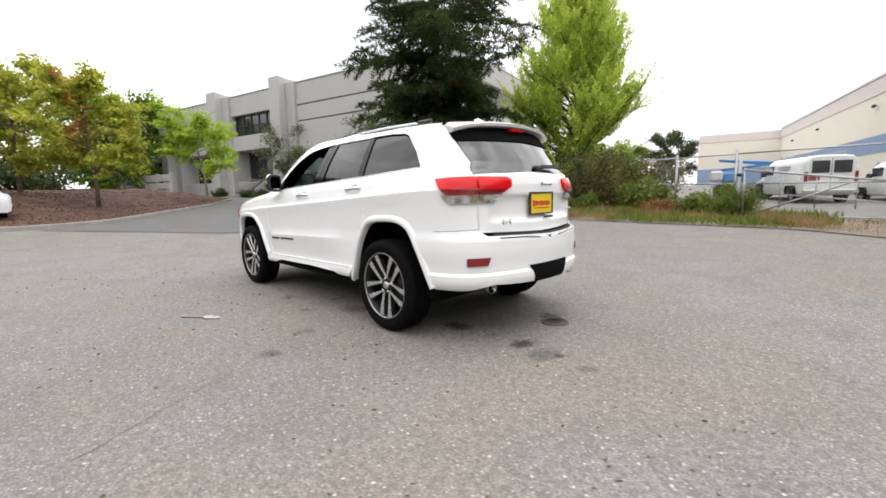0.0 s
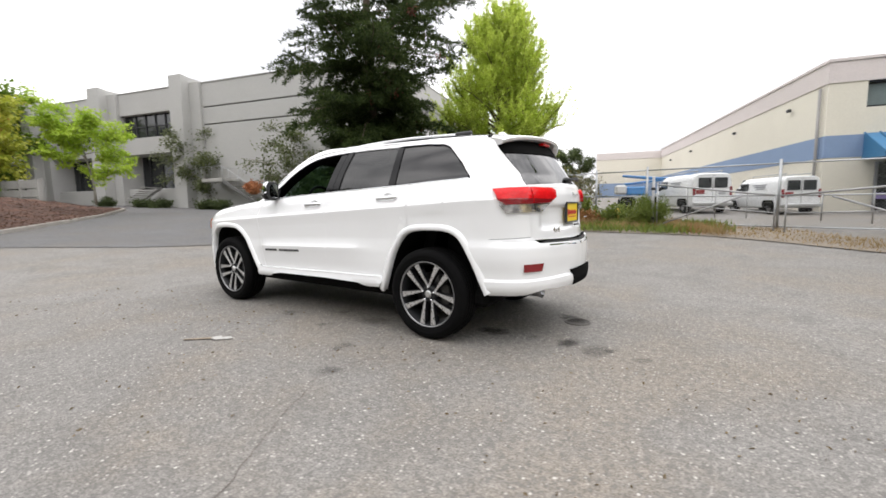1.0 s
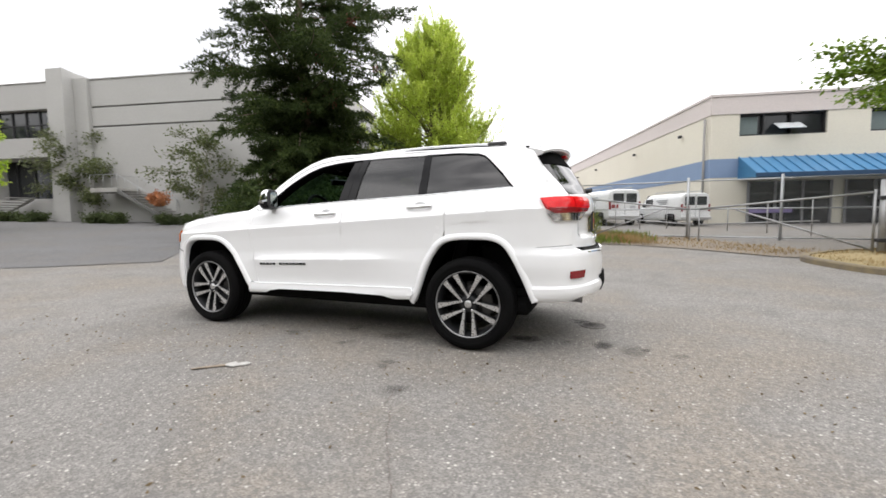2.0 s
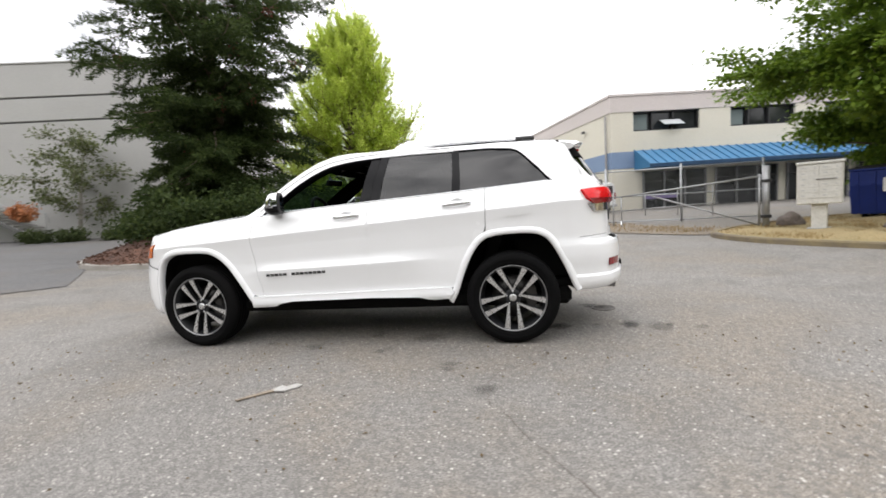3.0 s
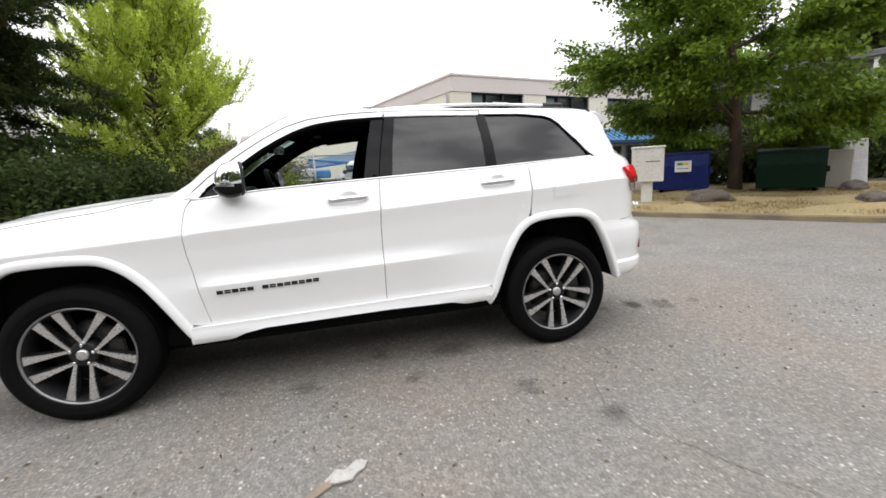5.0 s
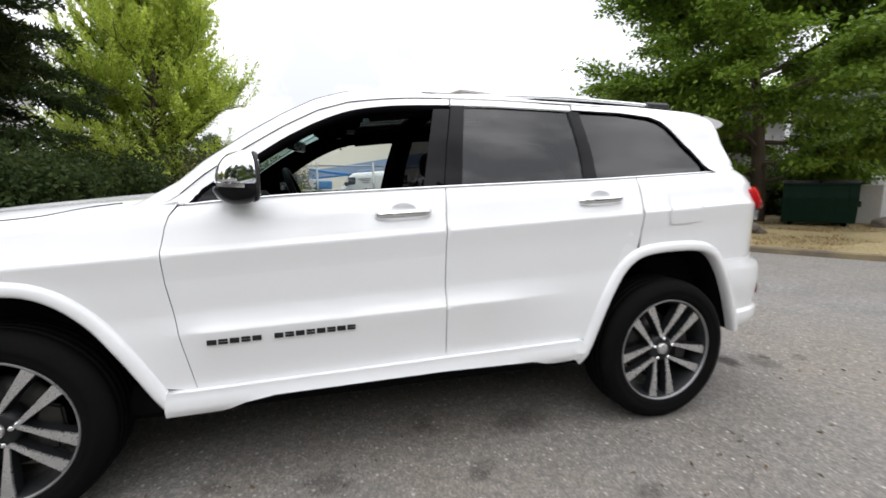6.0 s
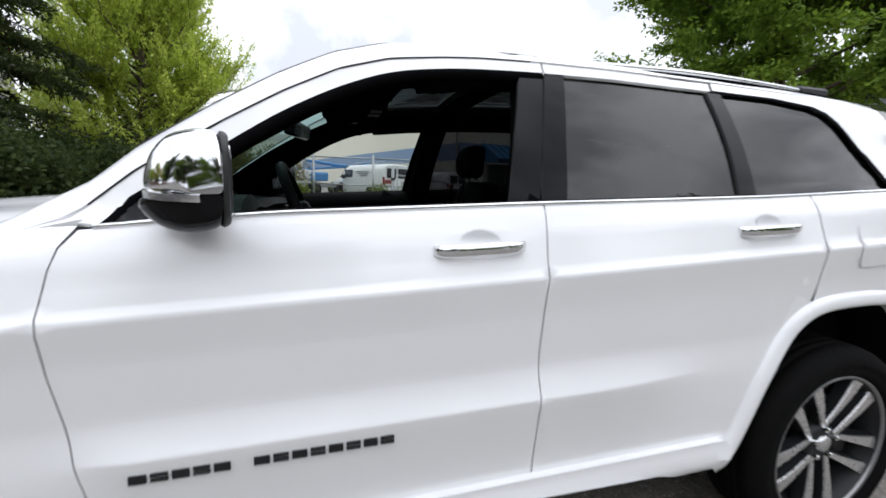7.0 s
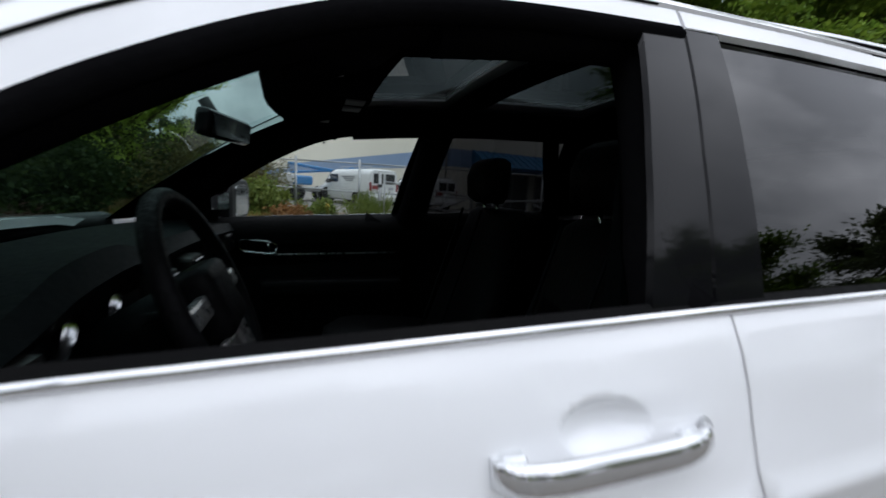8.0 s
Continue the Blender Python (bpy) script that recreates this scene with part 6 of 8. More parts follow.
# ---- door mirrors ----
def mirror(sd):
    m = assembly("door_mirror", car)
    def shell(name, prof, material, label):
        """Sections of one outline, growing from the foot and rounding off at the outer end."""
        secs = []
        for t in np.linspace(0, 1, 15):
            y = 0.858 + 0.172 * t
            k = (1 - 0.40 * max(0.0, (t - 0.62) / 0.38) ** 2.6) * (0.86 + 0.14 * min(1.0, t / 0.3))
            secs.append([(-0.525 + (x + 0.525) * k + 0.05 * (t - 0.55), y * sd, 1.285 + 0.008 * t + (z - 1.285) * k) for x, z in rounded(prof, 0.02, 4)])
        return part(name, smooth(sweep(bmesh.new(), secs), 50), material, m, label)
    shell("mirror_cap", [(-0.525, 1.384), (-0.562, 1.390), (-0.612, 1.376), (-0.642, 1.340), (-0.656, 1.295), (-0.655, 1.262), (-0.60, 1.250), (-0.525, 1.252)], CHROME, "chrome mirror cap")
    shell("mirror_base", [(-0.525, 1.2495), (-0.60, 1.2475), (-0.662, 1.258), (-0.668, 1.238), (-0.640, 1.206), (-0.60, 1.190), (-0.555, 1.192), (-0.525, 1.202)], GLOSS_BLACK, "black lower mirror shell")
    shell("mirror_rim", [(-0.5245, 1.388), (-0.509, 1.382), (-0.509, 1.206), (-0.5245, 1.198)], MATT_BLACK, "black rim round the mirror glass")
    bm = bmesh.new()
    prism(bm, rounded([(0.880, 1.222), (0.985, 1.230), (0.998, 1.252), (0.996, 1.345), (0.975, 1.366), (0.880, 1.364)], 0.025, 4), -0.5088, -0.5058, lambda p, q, d: Vector((d + 0.05 * ((p - 0.858) / 0.172 - 0.55), p * sd, q)))
    part("mirror_glass", bm, MIRROR, m, "mirror glass")
    bm = bmesh.new()
    sweep(bm, [[(-0.69, 0.80 * sd, 1.212), (-0.58, 0.80 * sd, 1.218), (-0.58, 0.80 * sd, 1.258), (-0.66, 0.80 * sd, 1.250)], [(-0.64, 0.90 * sd, 1.210), (-0.565, 0.90 * sd, 1.215), (-0.565, 0.90 * sd, 1.250), (-0.625, 0.90 * sd, 1.248)]])
    bmesh.ops.bevel(bm, geom=bm.edges[:], offset=0.006, segments=2, affect="EDGES")
    part("mirror_arm", smooth(bm, 50), GLOSS_BLACK, m)
    bm = bmesh.new()
    sweep(bm, [[(x, (yy + o) * sd, 1.272 - 0.002 * k + v) for o, v in ((-0.01, -0.011), (0.004, -0.009), (0.006, 0.004), (-0.01, 0.008))] for k, (x, yy) in enumerate(((-0.640, 1.000), (-0.622, 1.018), (-0.60, 1.031), (-0.54, 1.035)))])
    part("signal_strip", smooth(bm, 40), CLEAR_LENS, m, "clear turn signal strip in the mirror")


mirror(LEFT)
mirror(RIGHT)


# ---- wheels ----
def wheel_mesh_parts():
    """Meshes of one wheel, outer face towards -y, hub at the origin."""
    out = []
    bm = bmesh.new()
    prof = [(0.10, 0.272), (0.118, 0.282), (0.126, 0.31), (0.122, 0.345), (0.108, 0.372), (0.090, 0.381)]
    for y in (0.055, 0.02, -0.02, -0.055):
        prof += [(y + 0.012, 0.3855), (y + 0.006, 0.3855), (y + 0.005, 0.378), (y - 0.005, 0.378), (y - 0.006, 0.3855)]
    prof += [(-0.090, 0.381), (-0.108, 0.372), (-0.121, 0.350), (-0.1265, 0.335), (-0.1275, 0.32), (-0.1255, 0.318), (-0.127, 0.304), (-0.122, 0.290), (-0.114, 0.281), (-0.10, 0.272), (0.10, 0.272)]
    lathe(bm, prof, 72)
    out.append(("tyre", smooth(bm, 40), RUBBER, "black road tyre"))
    bm = bmesh.new()
    lathe(bm, [(-0.102, 0.2805), (-0.113, 0.279), (-0.1155, 0.275), (-0.1135, 0.270), (-0.106, 0.267)], 72)
    out.append(("rim_lip", smooth(bm, 40), DISC_LIP, "grey machined rim lip"))
    bm = bmesh.new()
    lathe(bm, [(-0.106, 0.2675), (-0.088, 0.258), (-0.02, 0.240), (0.10, 0.243), (0.10, 0.27)], 72)
    out.append(("rim_barrel", smooth(bm, 40), ALLOY_DARK, "dark rim barrel"))
    bm = bmesh.new()
    lathe(bm, [(-0.080, 0.0), (-0.080, 0.058), (-0.074, 0.070), (-0.03, 0.082), (0.03, 0.082), (0.03, 0.0)], 40)
    out.append(("hub", smooth(bm, 40), ALLOY_DARK, "dark hub"))
    for k in range(10):
        pair, s = divmod(k, 2)
        sg = -1 if s == 0 else 1
        a0 = radians(270 + 72 * pair)
        bm = bmesh.new()
        secs, dark = [], []
        for t in np.linspace(0, 1, 9):
            # nearly parallel within a pair, meeting the next pair in a V at the hub
            r = 0.064 + 0.204 * t
            a = a0 + sg * min(radians(33), math.asin(min(0.6, (0.036 + 0.020 * t) / r)))
            hw = 0.0085 + 0.0155 * t ** 1.5
            y = -0.083 - 0.010 * math.sin(math.pi * t * 0.9) - 0.018 * t ** 2 + 0.004
            rad, tan = Vector((math.cos(a), 0, math.sin(a))), Vector((-math.sin(a), 0, math.cos(a)))
            c = rad * r
            hw2 = hw + 0.006
            secs.append([c - tan * hw + Vector((0, y, 0)), c + tan * hw + Vector((0, y, 0)), c + tan * (hw + 0.002) + Vector((0, y + 0.006, 0)), c - tan * (hw + 0.002) + Vector((0, y + 0.006, 0))])
            dark.append([c - tan * (hw + 0.0022) + Vector((0, y + 0.0062, 0)), c + tan * (hw + 0.0022) + Vector((0, y + 0.0062, 0)), c + tan * hw2 + Vector((0, y + 0.045, 0)), c - tan * hw2 + Vector((0, y + 0.045, 0))])
        out.append(("spoke", smooth(sweep(bm, secs), 30), ALLOY, ""))
        out.append(("spoke_flank", smooth(sweep(bmesh.new(), dark), 30), ALLOY_DARK, ""))
    bm = bmesh.new()
    lathe(bm, [(-0.094, 0.0), (-0.094, 0.022), (-0.090, 0.030), (-0.078, 0.032)], 28)
    out.append(("centre_cap", smooth(bm, 40), ALLOY, "silver centre cap"))
    for k in range(5):
        a = radians(306 + 72 * k)
        bm = bmesh.new()
        lathe(bm, [(-0.096, 0.0), (-0.096, 0.007), (-0.093, 0.010), (-0.078, 0.011)], 6, Matrix.Translation((0.0575 * math.cos(a), 0, 0.0575 * math.sin(a))))
        out.append(("lug_nut", bm, CHROME, ""))
    bm = bmesh.new()
    lathe(bm, [(-0.005, 0.06), (-0.005, 0.178), (0.022, 0.178), (0.022, 0.06)], 48)
    out.append(("brake_disc", smooth(bm, 40), DISC, "steel brake disc"))
    bm = bmesh.new()
    prism(bm, [(0.115, -0.095), (0.185, -0.085), (0.205, 0), (0.185, 0.085), (0.115, 0.095), (0.108, 0)], -0.05, 0.05, lambda p, q, d: Vector((p, d, q)))
    bmesh.ops.bevel(bm, geom=bm.edges[:], offset=0.008, segments=2, affect="EDGES")
    out.append(("brake_caliper", bm, DISC, "grey brake caliper"))
    made = []
    for name, b, m, lab in out:
        me = bpy.data.meshes.new(name)
        b.to_mesh(me)
        b.free()
        me.materials.append(m)
        made.append((name, me, m, lab))
    return made


WHEEL = wheel_mesh_parts()
for wx, spin in ((FX, 8.0), (RX, 0.0)):
    for sd in (LEFT, RIGHT):
        hub = new("wheel")
        hub.parent = car
        hub.matrix_local = Matrix.Translation((wx, 0.812 * sd, HUB_Z)) @ Matrix.Rotation(0 if sd < 0 else math.pi, 4, "Z") @ Matrix.Rotation(radians(spin), 4, "Y")
        hub["label"] = "alloy wheel with five pairs of spokes"
        for name, me, m, lab in WHEEL:
            part_of(name, me, m, hub, lab)

# ---- underside and inner shell ----
part("floor_pan", box(bmesh.new(), (-1.95, -0.78, 0.29), (1.95, 0.78, 0.44), 0.04), UNDER, car)
part("axle", tube(bmesh.new(), [(RX, -0.7, 0.36), (RX, 0.7, 0.36)], 0.05), UNDER, car)
part("silencer", tube(bmesh.new(), [(2.02, -0.5, 0.46), (2.02, 0.5, 0.46)], 0.09, 12), DISC, car)
part("bulkhead", box(bmesh.new(), (-1.9, -0.72, 0.44), (-0.86, 0.72, 1.05), 0.05), UNDER, car)
for sd in (LEFT, RIGHT):
    panel("inner_shell", [(-0.85, 0.44), (-0.88, 1.06), (-0.82, 1.19), (0.24, 1.235), (1.05, 1.27), (1.25, 1.28), (1.25, 1.0), (1.0, 0.75), (0.9, 0.46)], UNDER, car, sd, -0.03, 0)
    panel("inner_shell", [(1.24, 1.0), (1.24, 1.28), (1.85, 1.31), (1.80, 1.39), (1.62, 1.60), (1.7, 1.655), ("y", 0.56, 1.64), ("y", 0.62, 1.28), ("y", 0.60, 0.83), (2.0, 0.80), (1.9, 0.95)], UNDER, car, sd, -0.03, 0)
panel("inner_tail", [("y", 0.64, 0.46), ("y", 0.64, 1.26), ("y", 0.0, 1.28), ("y", 0.0, 0.46)], UNDER, car, off=-0.035, both=True, thick=0)

# ---- the cabin ----
def pad(name, secs, material, parent, label="", bevel=0.0):
    """An upholstered shape from stacked cross-sections."""
    bm = sweep(bmesh.new(), secs)
    if bevel:
        bmesh.ops.bevel(bm, geom=bm.edges[:], offset=bevel, segments=2, affect="EDGES")
    smooth(bm, 50)
    return part(name, bm, material, parent, label)


def oval(cx, cy, cz, hx, hy, n=16, p=0.6, tilt=0.0):
    out = []
    for a in np.linspace(0, math.tau, n, endpoint=False):
        c, s = math.cos(a), math.sin(a)
        dx = math.copysign(abs(c) ** p, c) * hx
        out.append((cx + dx, cy + math.copysign(abs(s) ** p, s) * hy, cz + dx * tilt))
    return out


def seat(y, back_x=0.47, width=0.26):
    s = assembly("front_seat", car)
    s["label"] = "black leather front seat with headrest"
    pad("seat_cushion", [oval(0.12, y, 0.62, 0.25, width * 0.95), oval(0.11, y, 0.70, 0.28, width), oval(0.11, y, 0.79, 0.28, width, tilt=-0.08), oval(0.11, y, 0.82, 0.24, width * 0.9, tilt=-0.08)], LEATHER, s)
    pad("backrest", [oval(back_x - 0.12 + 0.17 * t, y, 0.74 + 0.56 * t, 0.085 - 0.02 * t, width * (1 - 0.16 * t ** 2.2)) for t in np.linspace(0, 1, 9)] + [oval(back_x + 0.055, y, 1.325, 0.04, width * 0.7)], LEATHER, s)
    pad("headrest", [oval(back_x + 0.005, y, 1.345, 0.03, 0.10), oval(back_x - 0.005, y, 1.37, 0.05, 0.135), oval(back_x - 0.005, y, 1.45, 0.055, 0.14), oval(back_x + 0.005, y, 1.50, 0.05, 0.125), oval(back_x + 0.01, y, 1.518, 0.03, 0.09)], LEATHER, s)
    for dy in (-0.06, 0.06):
        part("headrest_post", tube(bmesh.new(), [(back_x + 0.03, y + dy, 1.27), (back_x + 0.01, y + dy, 1.36)], 0.007), CHROME, s)
    for dy in (-0.1, 0.1):
        bm = bmesh.new()
        tube(bm, [(back_x - 0.235 + 0.17 * t - 0.0, y + dy, 0.78 + 0.54 * t) for t in np.linspace(0, 1, 8)], 0.006, 5)
        part("seam", bm, DASH, s)


seat(-0.37)
seat(0.37)
pad("rear_bench", [oval(1.32 - 0.06 + 0.16 * t, 0, 0.62 + 0.62 * t, 0.10, 0.66, 20, 0.5) for t in np.linspace(0, 1, 6)], LEATHER, car, "black leather rear bench")
for y in (-0.36, 0.36):
    pad("rear_headrest", [oval(1.40, y, 1.22, 0.04, 0.12), oval(1.40, y, 1.28, 0.055, 0.135), oval(1.41, y, 1.38, 0.05, 0.12)], LEATHER, car)
part("cabin_floor", box(bmesh.new(), (-0.9, -0.74, 0.441), (2.2, 0.74, 0.5), 0.01), UNDER, car)
part("boot_floor", box(bmesh.new(), (1.5, -0.66, 0.501), (2.2, 0.66, 0.86), 0.02), UNDER, car)
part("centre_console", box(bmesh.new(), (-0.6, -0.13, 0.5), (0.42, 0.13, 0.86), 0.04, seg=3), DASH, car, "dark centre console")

# dashboard: a deep shelf with a hood over the instruments
dash = assembly("dashboard", car)
dash["label"] = "dark dashboard with instrument hood and vents"
secs = []
for t in np.linspace(-1, 1, 25):
    y = 0.74 * t
    bow = 0.10 * t * t
    hood = 0.030 * math.exp(-((y + 0.37) / 0.20) ** 4)
    top = 1.225 - 0.02 * t * t
    secs.append([(-0.98 + bow, y, 1.19), (-0.80 + bow, y, top + 0.012), (-0.66 + bow * 0.6, y, top + hood * 0.8), (-0.575 + bow * 0.4, y, top + hood), (-0.545 + bow * 0.3, y, top - 0.03 + hood * 0.6), (-0.60 + bow * 0.3 + hood * -0.6, y, 1.12), (-0.56 + bow * 0.3, y, 1.00), (-0.57 + bow * 0.3, y, 0.82), (-0.70, y, 0.70), (-0.95, y, 0.70)])
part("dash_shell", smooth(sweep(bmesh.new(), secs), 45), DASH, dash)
for y in (-0.46, -0.29):
    bm = bmesh.new()
    lathe(bm, [(-0.012, 0.072), (0.0, 0.075), (0.012, 0.068), (0.012, 0.060), (0.0, 0.058)], 28, Matrix.Translation((-0.590, y, 1.155)) @ Matrix.Rotation(radians(90), 4, "Z"))
    part("gauge_ring", smooth(bm), CHROME, dash, "chrome instrument ring")
for y in (-0.66, -0.12, 0.12, 0.66):
    part("air_vent", box(bmesh.new(), (-0.565, y - 0.055, 1.10), (-0.515, y + 0.055, 1.17), 0.012, seg=2), DISC, dash, "silver-edged air vent")
    part("vent_grille", box(bmesh.new(), (-0.516, y - 0.042, 1.108), (-0.51, y + 0.042, 1.162), 0.004), GLOSS_BLACK, dash)
part("display", box(bmesh.new(), (-0.55, -0.11, 0.99), (-0.525, 0.11, 1.09), 0.008), GLOSS_BLACK, dash, "dark centre display")

# steering wheel
steer = assembly("steering_wheel", car)
steer["label"] = "black leather steering wheel with silver spokes"
SM = Matrix.Translation((-0.385, -0.37, 1.175)) @ Matrix.Rotation(radians(-23), 4, "Y")
bm = bmesh.new()
R = 0.188
tor = []
for k in range(40):
    a = k * math.tau / 40
    rr = 0.0165
    ring = []
    for j in range(10):
        b = j * math.tau / 10
        ring.append(bm.verts.new(SM @ Vector((rr * math.sin(b), (R + rr * math.cos(b)) * math.cos(a), (R + rr * math.cos(b)) * math.sin(a)))))
    tor.append(ring)
for k in range(40):
    for j in range(10):
        bm.faces.new((tor[k][j], tor[(k + 1) % 40][j], tor[(k + 1) % 40][(j + 1) % 10], tor[k][(j + 1) % 10])).smooth = True
bmesh.ops.recalc_face_normals(bm, faces=bm.faces)
part("wheel_rim", bm, LEATHER, steer)
part("airbag_pad", smooth(box(bmesh.new(), (-0.035, -0.075, -0.075), (0.03, 0.075, 0.06), 0.028, SM, 3), 50), LEATHER, steer)
for y0, y1 in ((-0.182, -0.07), (0.07, 0.182)):
    part("spoke", box(bmesh.new(), (-0.008, y0, -0.022), (0.012, y1, 0.016), 0.008, SM, 2), ALLOY, steer, "silver spoke")
    part("spoke", box(bmesh.new(), (-0.004, y0 * 0.45 + y1 * 0.05 if y0 < 0 else 0.02, -0.178), (0.012, -0.02 if y0 < 0 else y1 * 0.45, -0.07), 0.008, SM, 2), ALLOY, steer, "silver spoke")
part("column", tube(bmesh.new(), [SM @ Vector((-0.02, 0, 0)), SM @ Vector((-0.24, 0, -0.03))], 0.05, 10), DASH, steer)
part("stalk", tube(bmesh.new(), [SM @ Vector((-0.06, -0.04, 0.0)), SM @ Vector((-0.05, -0.17, 0.03))], 0.009, 6), DASH, steer)

# door linings and pulls, mirror, visors, console lamps
for sd in (LEFT, RIGHT):
    lin = panel("door_lining", [(-0.80, 0.50), (-0.80, 1.165), (0.225, 1.20), (0.225, 0.52)], LEATHER, car, sd, -0.125, 0.02, "black door lining")
    panel("door_lining", [(0.26, 0.52), (0.26, 1.205), (1.05, 1.24), (1.05, 0.72), (0.9, 0.52)], LEATHER, car, sd, -0.115, 0.02)
    # the sill cap between lining and outer skin
    bm = bmesh.new()
    rows = []
    for x in np.linspace(-0.80, 1.05, 30):
        z = belt_z(x) - 0.008
        v = skin(*along(x, z))
        rows.append([bm.verts.new(p) for p in ((x, (v.y - 0.008) * sd, z), (x, (v.y - 0.035) * sd, z + 0.020), (x, (v.y - 0.075) * sd, z - 0.004), (x, (v.y - 0.115) * sd, z - 0.05), (x, (v.y - 0.10) * sd, z - 0.10))])
    for a, b in zip(rows, rows[1:]):
        for k in range(4):
            bm.faces.new((a[k], b[k], b[k + 1], a[k + 1])).smooth = True
    part("sill_cap", bm, RUBBER, car, "black window sill seal")
    bm = bmesh.new()
    pull_y = (skin(*along(-0.42, 1.1)).y - 0.15) * sd
    ring = [(math.copysign(abs(math.cos(a)) ** 0.45, math.cos(a)), math.copysign(abs(math.sin(a)) ** 0.6, math.sin(a))) for a in np.linspace(0, math.tau, 29)]
    tube(bm, [(-0.425 + 0.075 * c, pull_y, 1.105 + 0.027 * k - 0.008 * c) for c, k in ring], 0.006, 6)
    tube(bm, [(-0.385, pull_y, 1.085), (-0.378, pull_y - 0.006 * sd, 1.105), (-0.388, pull_y, 1.125)], 0.008, 6)
    part("inner_handle", bm, CHROME, lin, "chrome inner door handle ring")
    bm = bmesh.new()
    tube(bm, [(x, (skin(*along(x, 1.07)).y - 0.145) * sd, 1.065 + 0.02 * (x + 0.5)) for x in np.linspace(-0.46, 0.2, 10)], 0.004, 5)
    part("lining_strip", bm, ALLOY, lin)
    part("armrest", smooth(box(bmesh.new(), (-0.42, min(0.66 * sd, 0.77 * sd), 0.90), (0.2, max(0.66 * sd, 0.77 * sd), 0.97), 0.025, seg=3), 50), LEATHER, lin)
    # door pillars inside
    bm = bmesh.new()
    tube(bm, [(0.235 + 0.19 * (z - 1.22), (skin(*along(0.25, z)).y - 0.075) * sd, z) for z in np.linspace(1.18, 1.66, 8)], 0.055, 8)
    part("pillar_lining", bm, LINER, car)
    bm = bmesh.new()
    tube(bm, [(1.03 - 0.15 * (z - 1.28) / 0.35, (skin(*along(1.0, z)).y - 0.07) * sd, z) for z in np.linspace(1.26, 1.65, 6)], 0.04, 8)
    part("pillar_lining", bm, LINER, car)
    bm = bmesh.new()
    tube(bm, [(x, 0.585 * sd, roof_z(x, 0.58) - 0.045) for x in np.linspace(-0.05, 1.9, 12)], 0.045, 8)
    part("roof_lining", bm, LINER, car)
# belts on the door pillars
part("seat_belt", box(bmesh.new(), (0.315, -0.60, 0.9), (0.322, -0.555, 1.55), 0.002), DASH, car, "dark seat belt")
part("belt_buckle", box(bmesh.new(), (0.33, -0.60, 1.305), (0.345, -0.575, 1.335), 0.003), CHROME, car)
# passenger-side glass is wound up
g = panel("window_glass", [(-0.72, 1.215), (-0.65, 1.316), (-0.56, 1.378), (-0.49, 1.430), (-0.40, 1.492), (-0.27, 1.561), (-0.14, 1.608), (0.0, 1.631), (0.262, 1.648), (0.18, belt_z(0.18) + 0.003)], CLEAR, car, RIGHT, -0.016, 0.003, "clear passenger window", glazed=True)
g.visible_shadow = False
# mirror glass darkened in its colour, in place of dark foliage reflected in it
DARK_REFLECTION = mat("dark_reflection_mirror_glass", (0.13, 0.17, 0.17), 0.05, metal=1.0, vary=0.0)
rv = assembly("rear_view_mirror", car)
bm = box(bmesh.new(), (-0.018, -0.125, -0.033), (0.018, 0.125, 0.033), 0.017, Matrix.Translation((-0.425, 0.03, 1.515)) @ Matrix.Rotation(radians(-14), 4, "Z") @ Matrix.Rotation(radians(8), 4, "Y"), 3)
part("mirror_shell", smooth(bm, 50), GLOSS_BLACK, rv, "black rear-view mirror")
part("mirror_glass", box(bmesh.new(), (0.0185, -0.112, -0.025), (0.0205, 0.112, 0.025), 0.0, Matrix.Translation((-0.425, 0.03, 1.515)) @ Matrix.Rotation(radians(-14), 4, "Z") @ Matrix.Rotation(radians(8), 4, "Y")), DARK_REFLECTION, rv)
part("mirror_stem", tube(bmesh.new(), [(-0.44, 0.02, 1.53), (-0.47, 0.01, 1.58)], 0.014, 6), MATT_BLACK, rv)
PALE = mat("pale_grey_label", (0.16, 0.16, 0.16), 0.7)
for y, ln in ((-0.37, 0.34), (0.37, 0.34)):
    v = part("sun_visor", smooth(box(bmesh.new(), (-0.09, -ln / 2, -0.010), (0.09, ln / 2, 0.010), 0.009, Matrix.Translation((-0.185, y, 1.607)) @ Matrix.Rotation(radians(-14), 4, "Y"), 2), 40), LINER, car, "dark sun visor")
    part("visor_label", box(bmesh.new(), (-0.03, -0.06, -0.0125), (0.03, 0.06, -0.0105), 0.0, Matrix.Translation((-0.185, y + 0.02, 1.607)) @ Matrix.Rotation(radians(-14), 4, "Y")), PALE, v)
oc = part("overhead_console", smooth(box(bmesh.new(), (-0.26, -0.09, 1.60), (-0.06, 0.09, 1.655), 0.02, seg=2), 40), LINER, car, "overhead console with reading lamps")
for y in (-0.05, 0.05):
    part("reading_lamp", box(bmesh.new(), (-0.13, y - 0.03, 1.596), (-0.08, y + 0.03, 1.601), 0.002), PALE, oc)
part("grab_handle", tube(bmesh.new(), [(-0.10, 0.585, 1.635), (-0.08, 0.57, 1.622), (0.06, 0.56, 1.635), (0.08, 0.58, 1.66)], 0.011, 6), DASH, car, "dark grab handle")
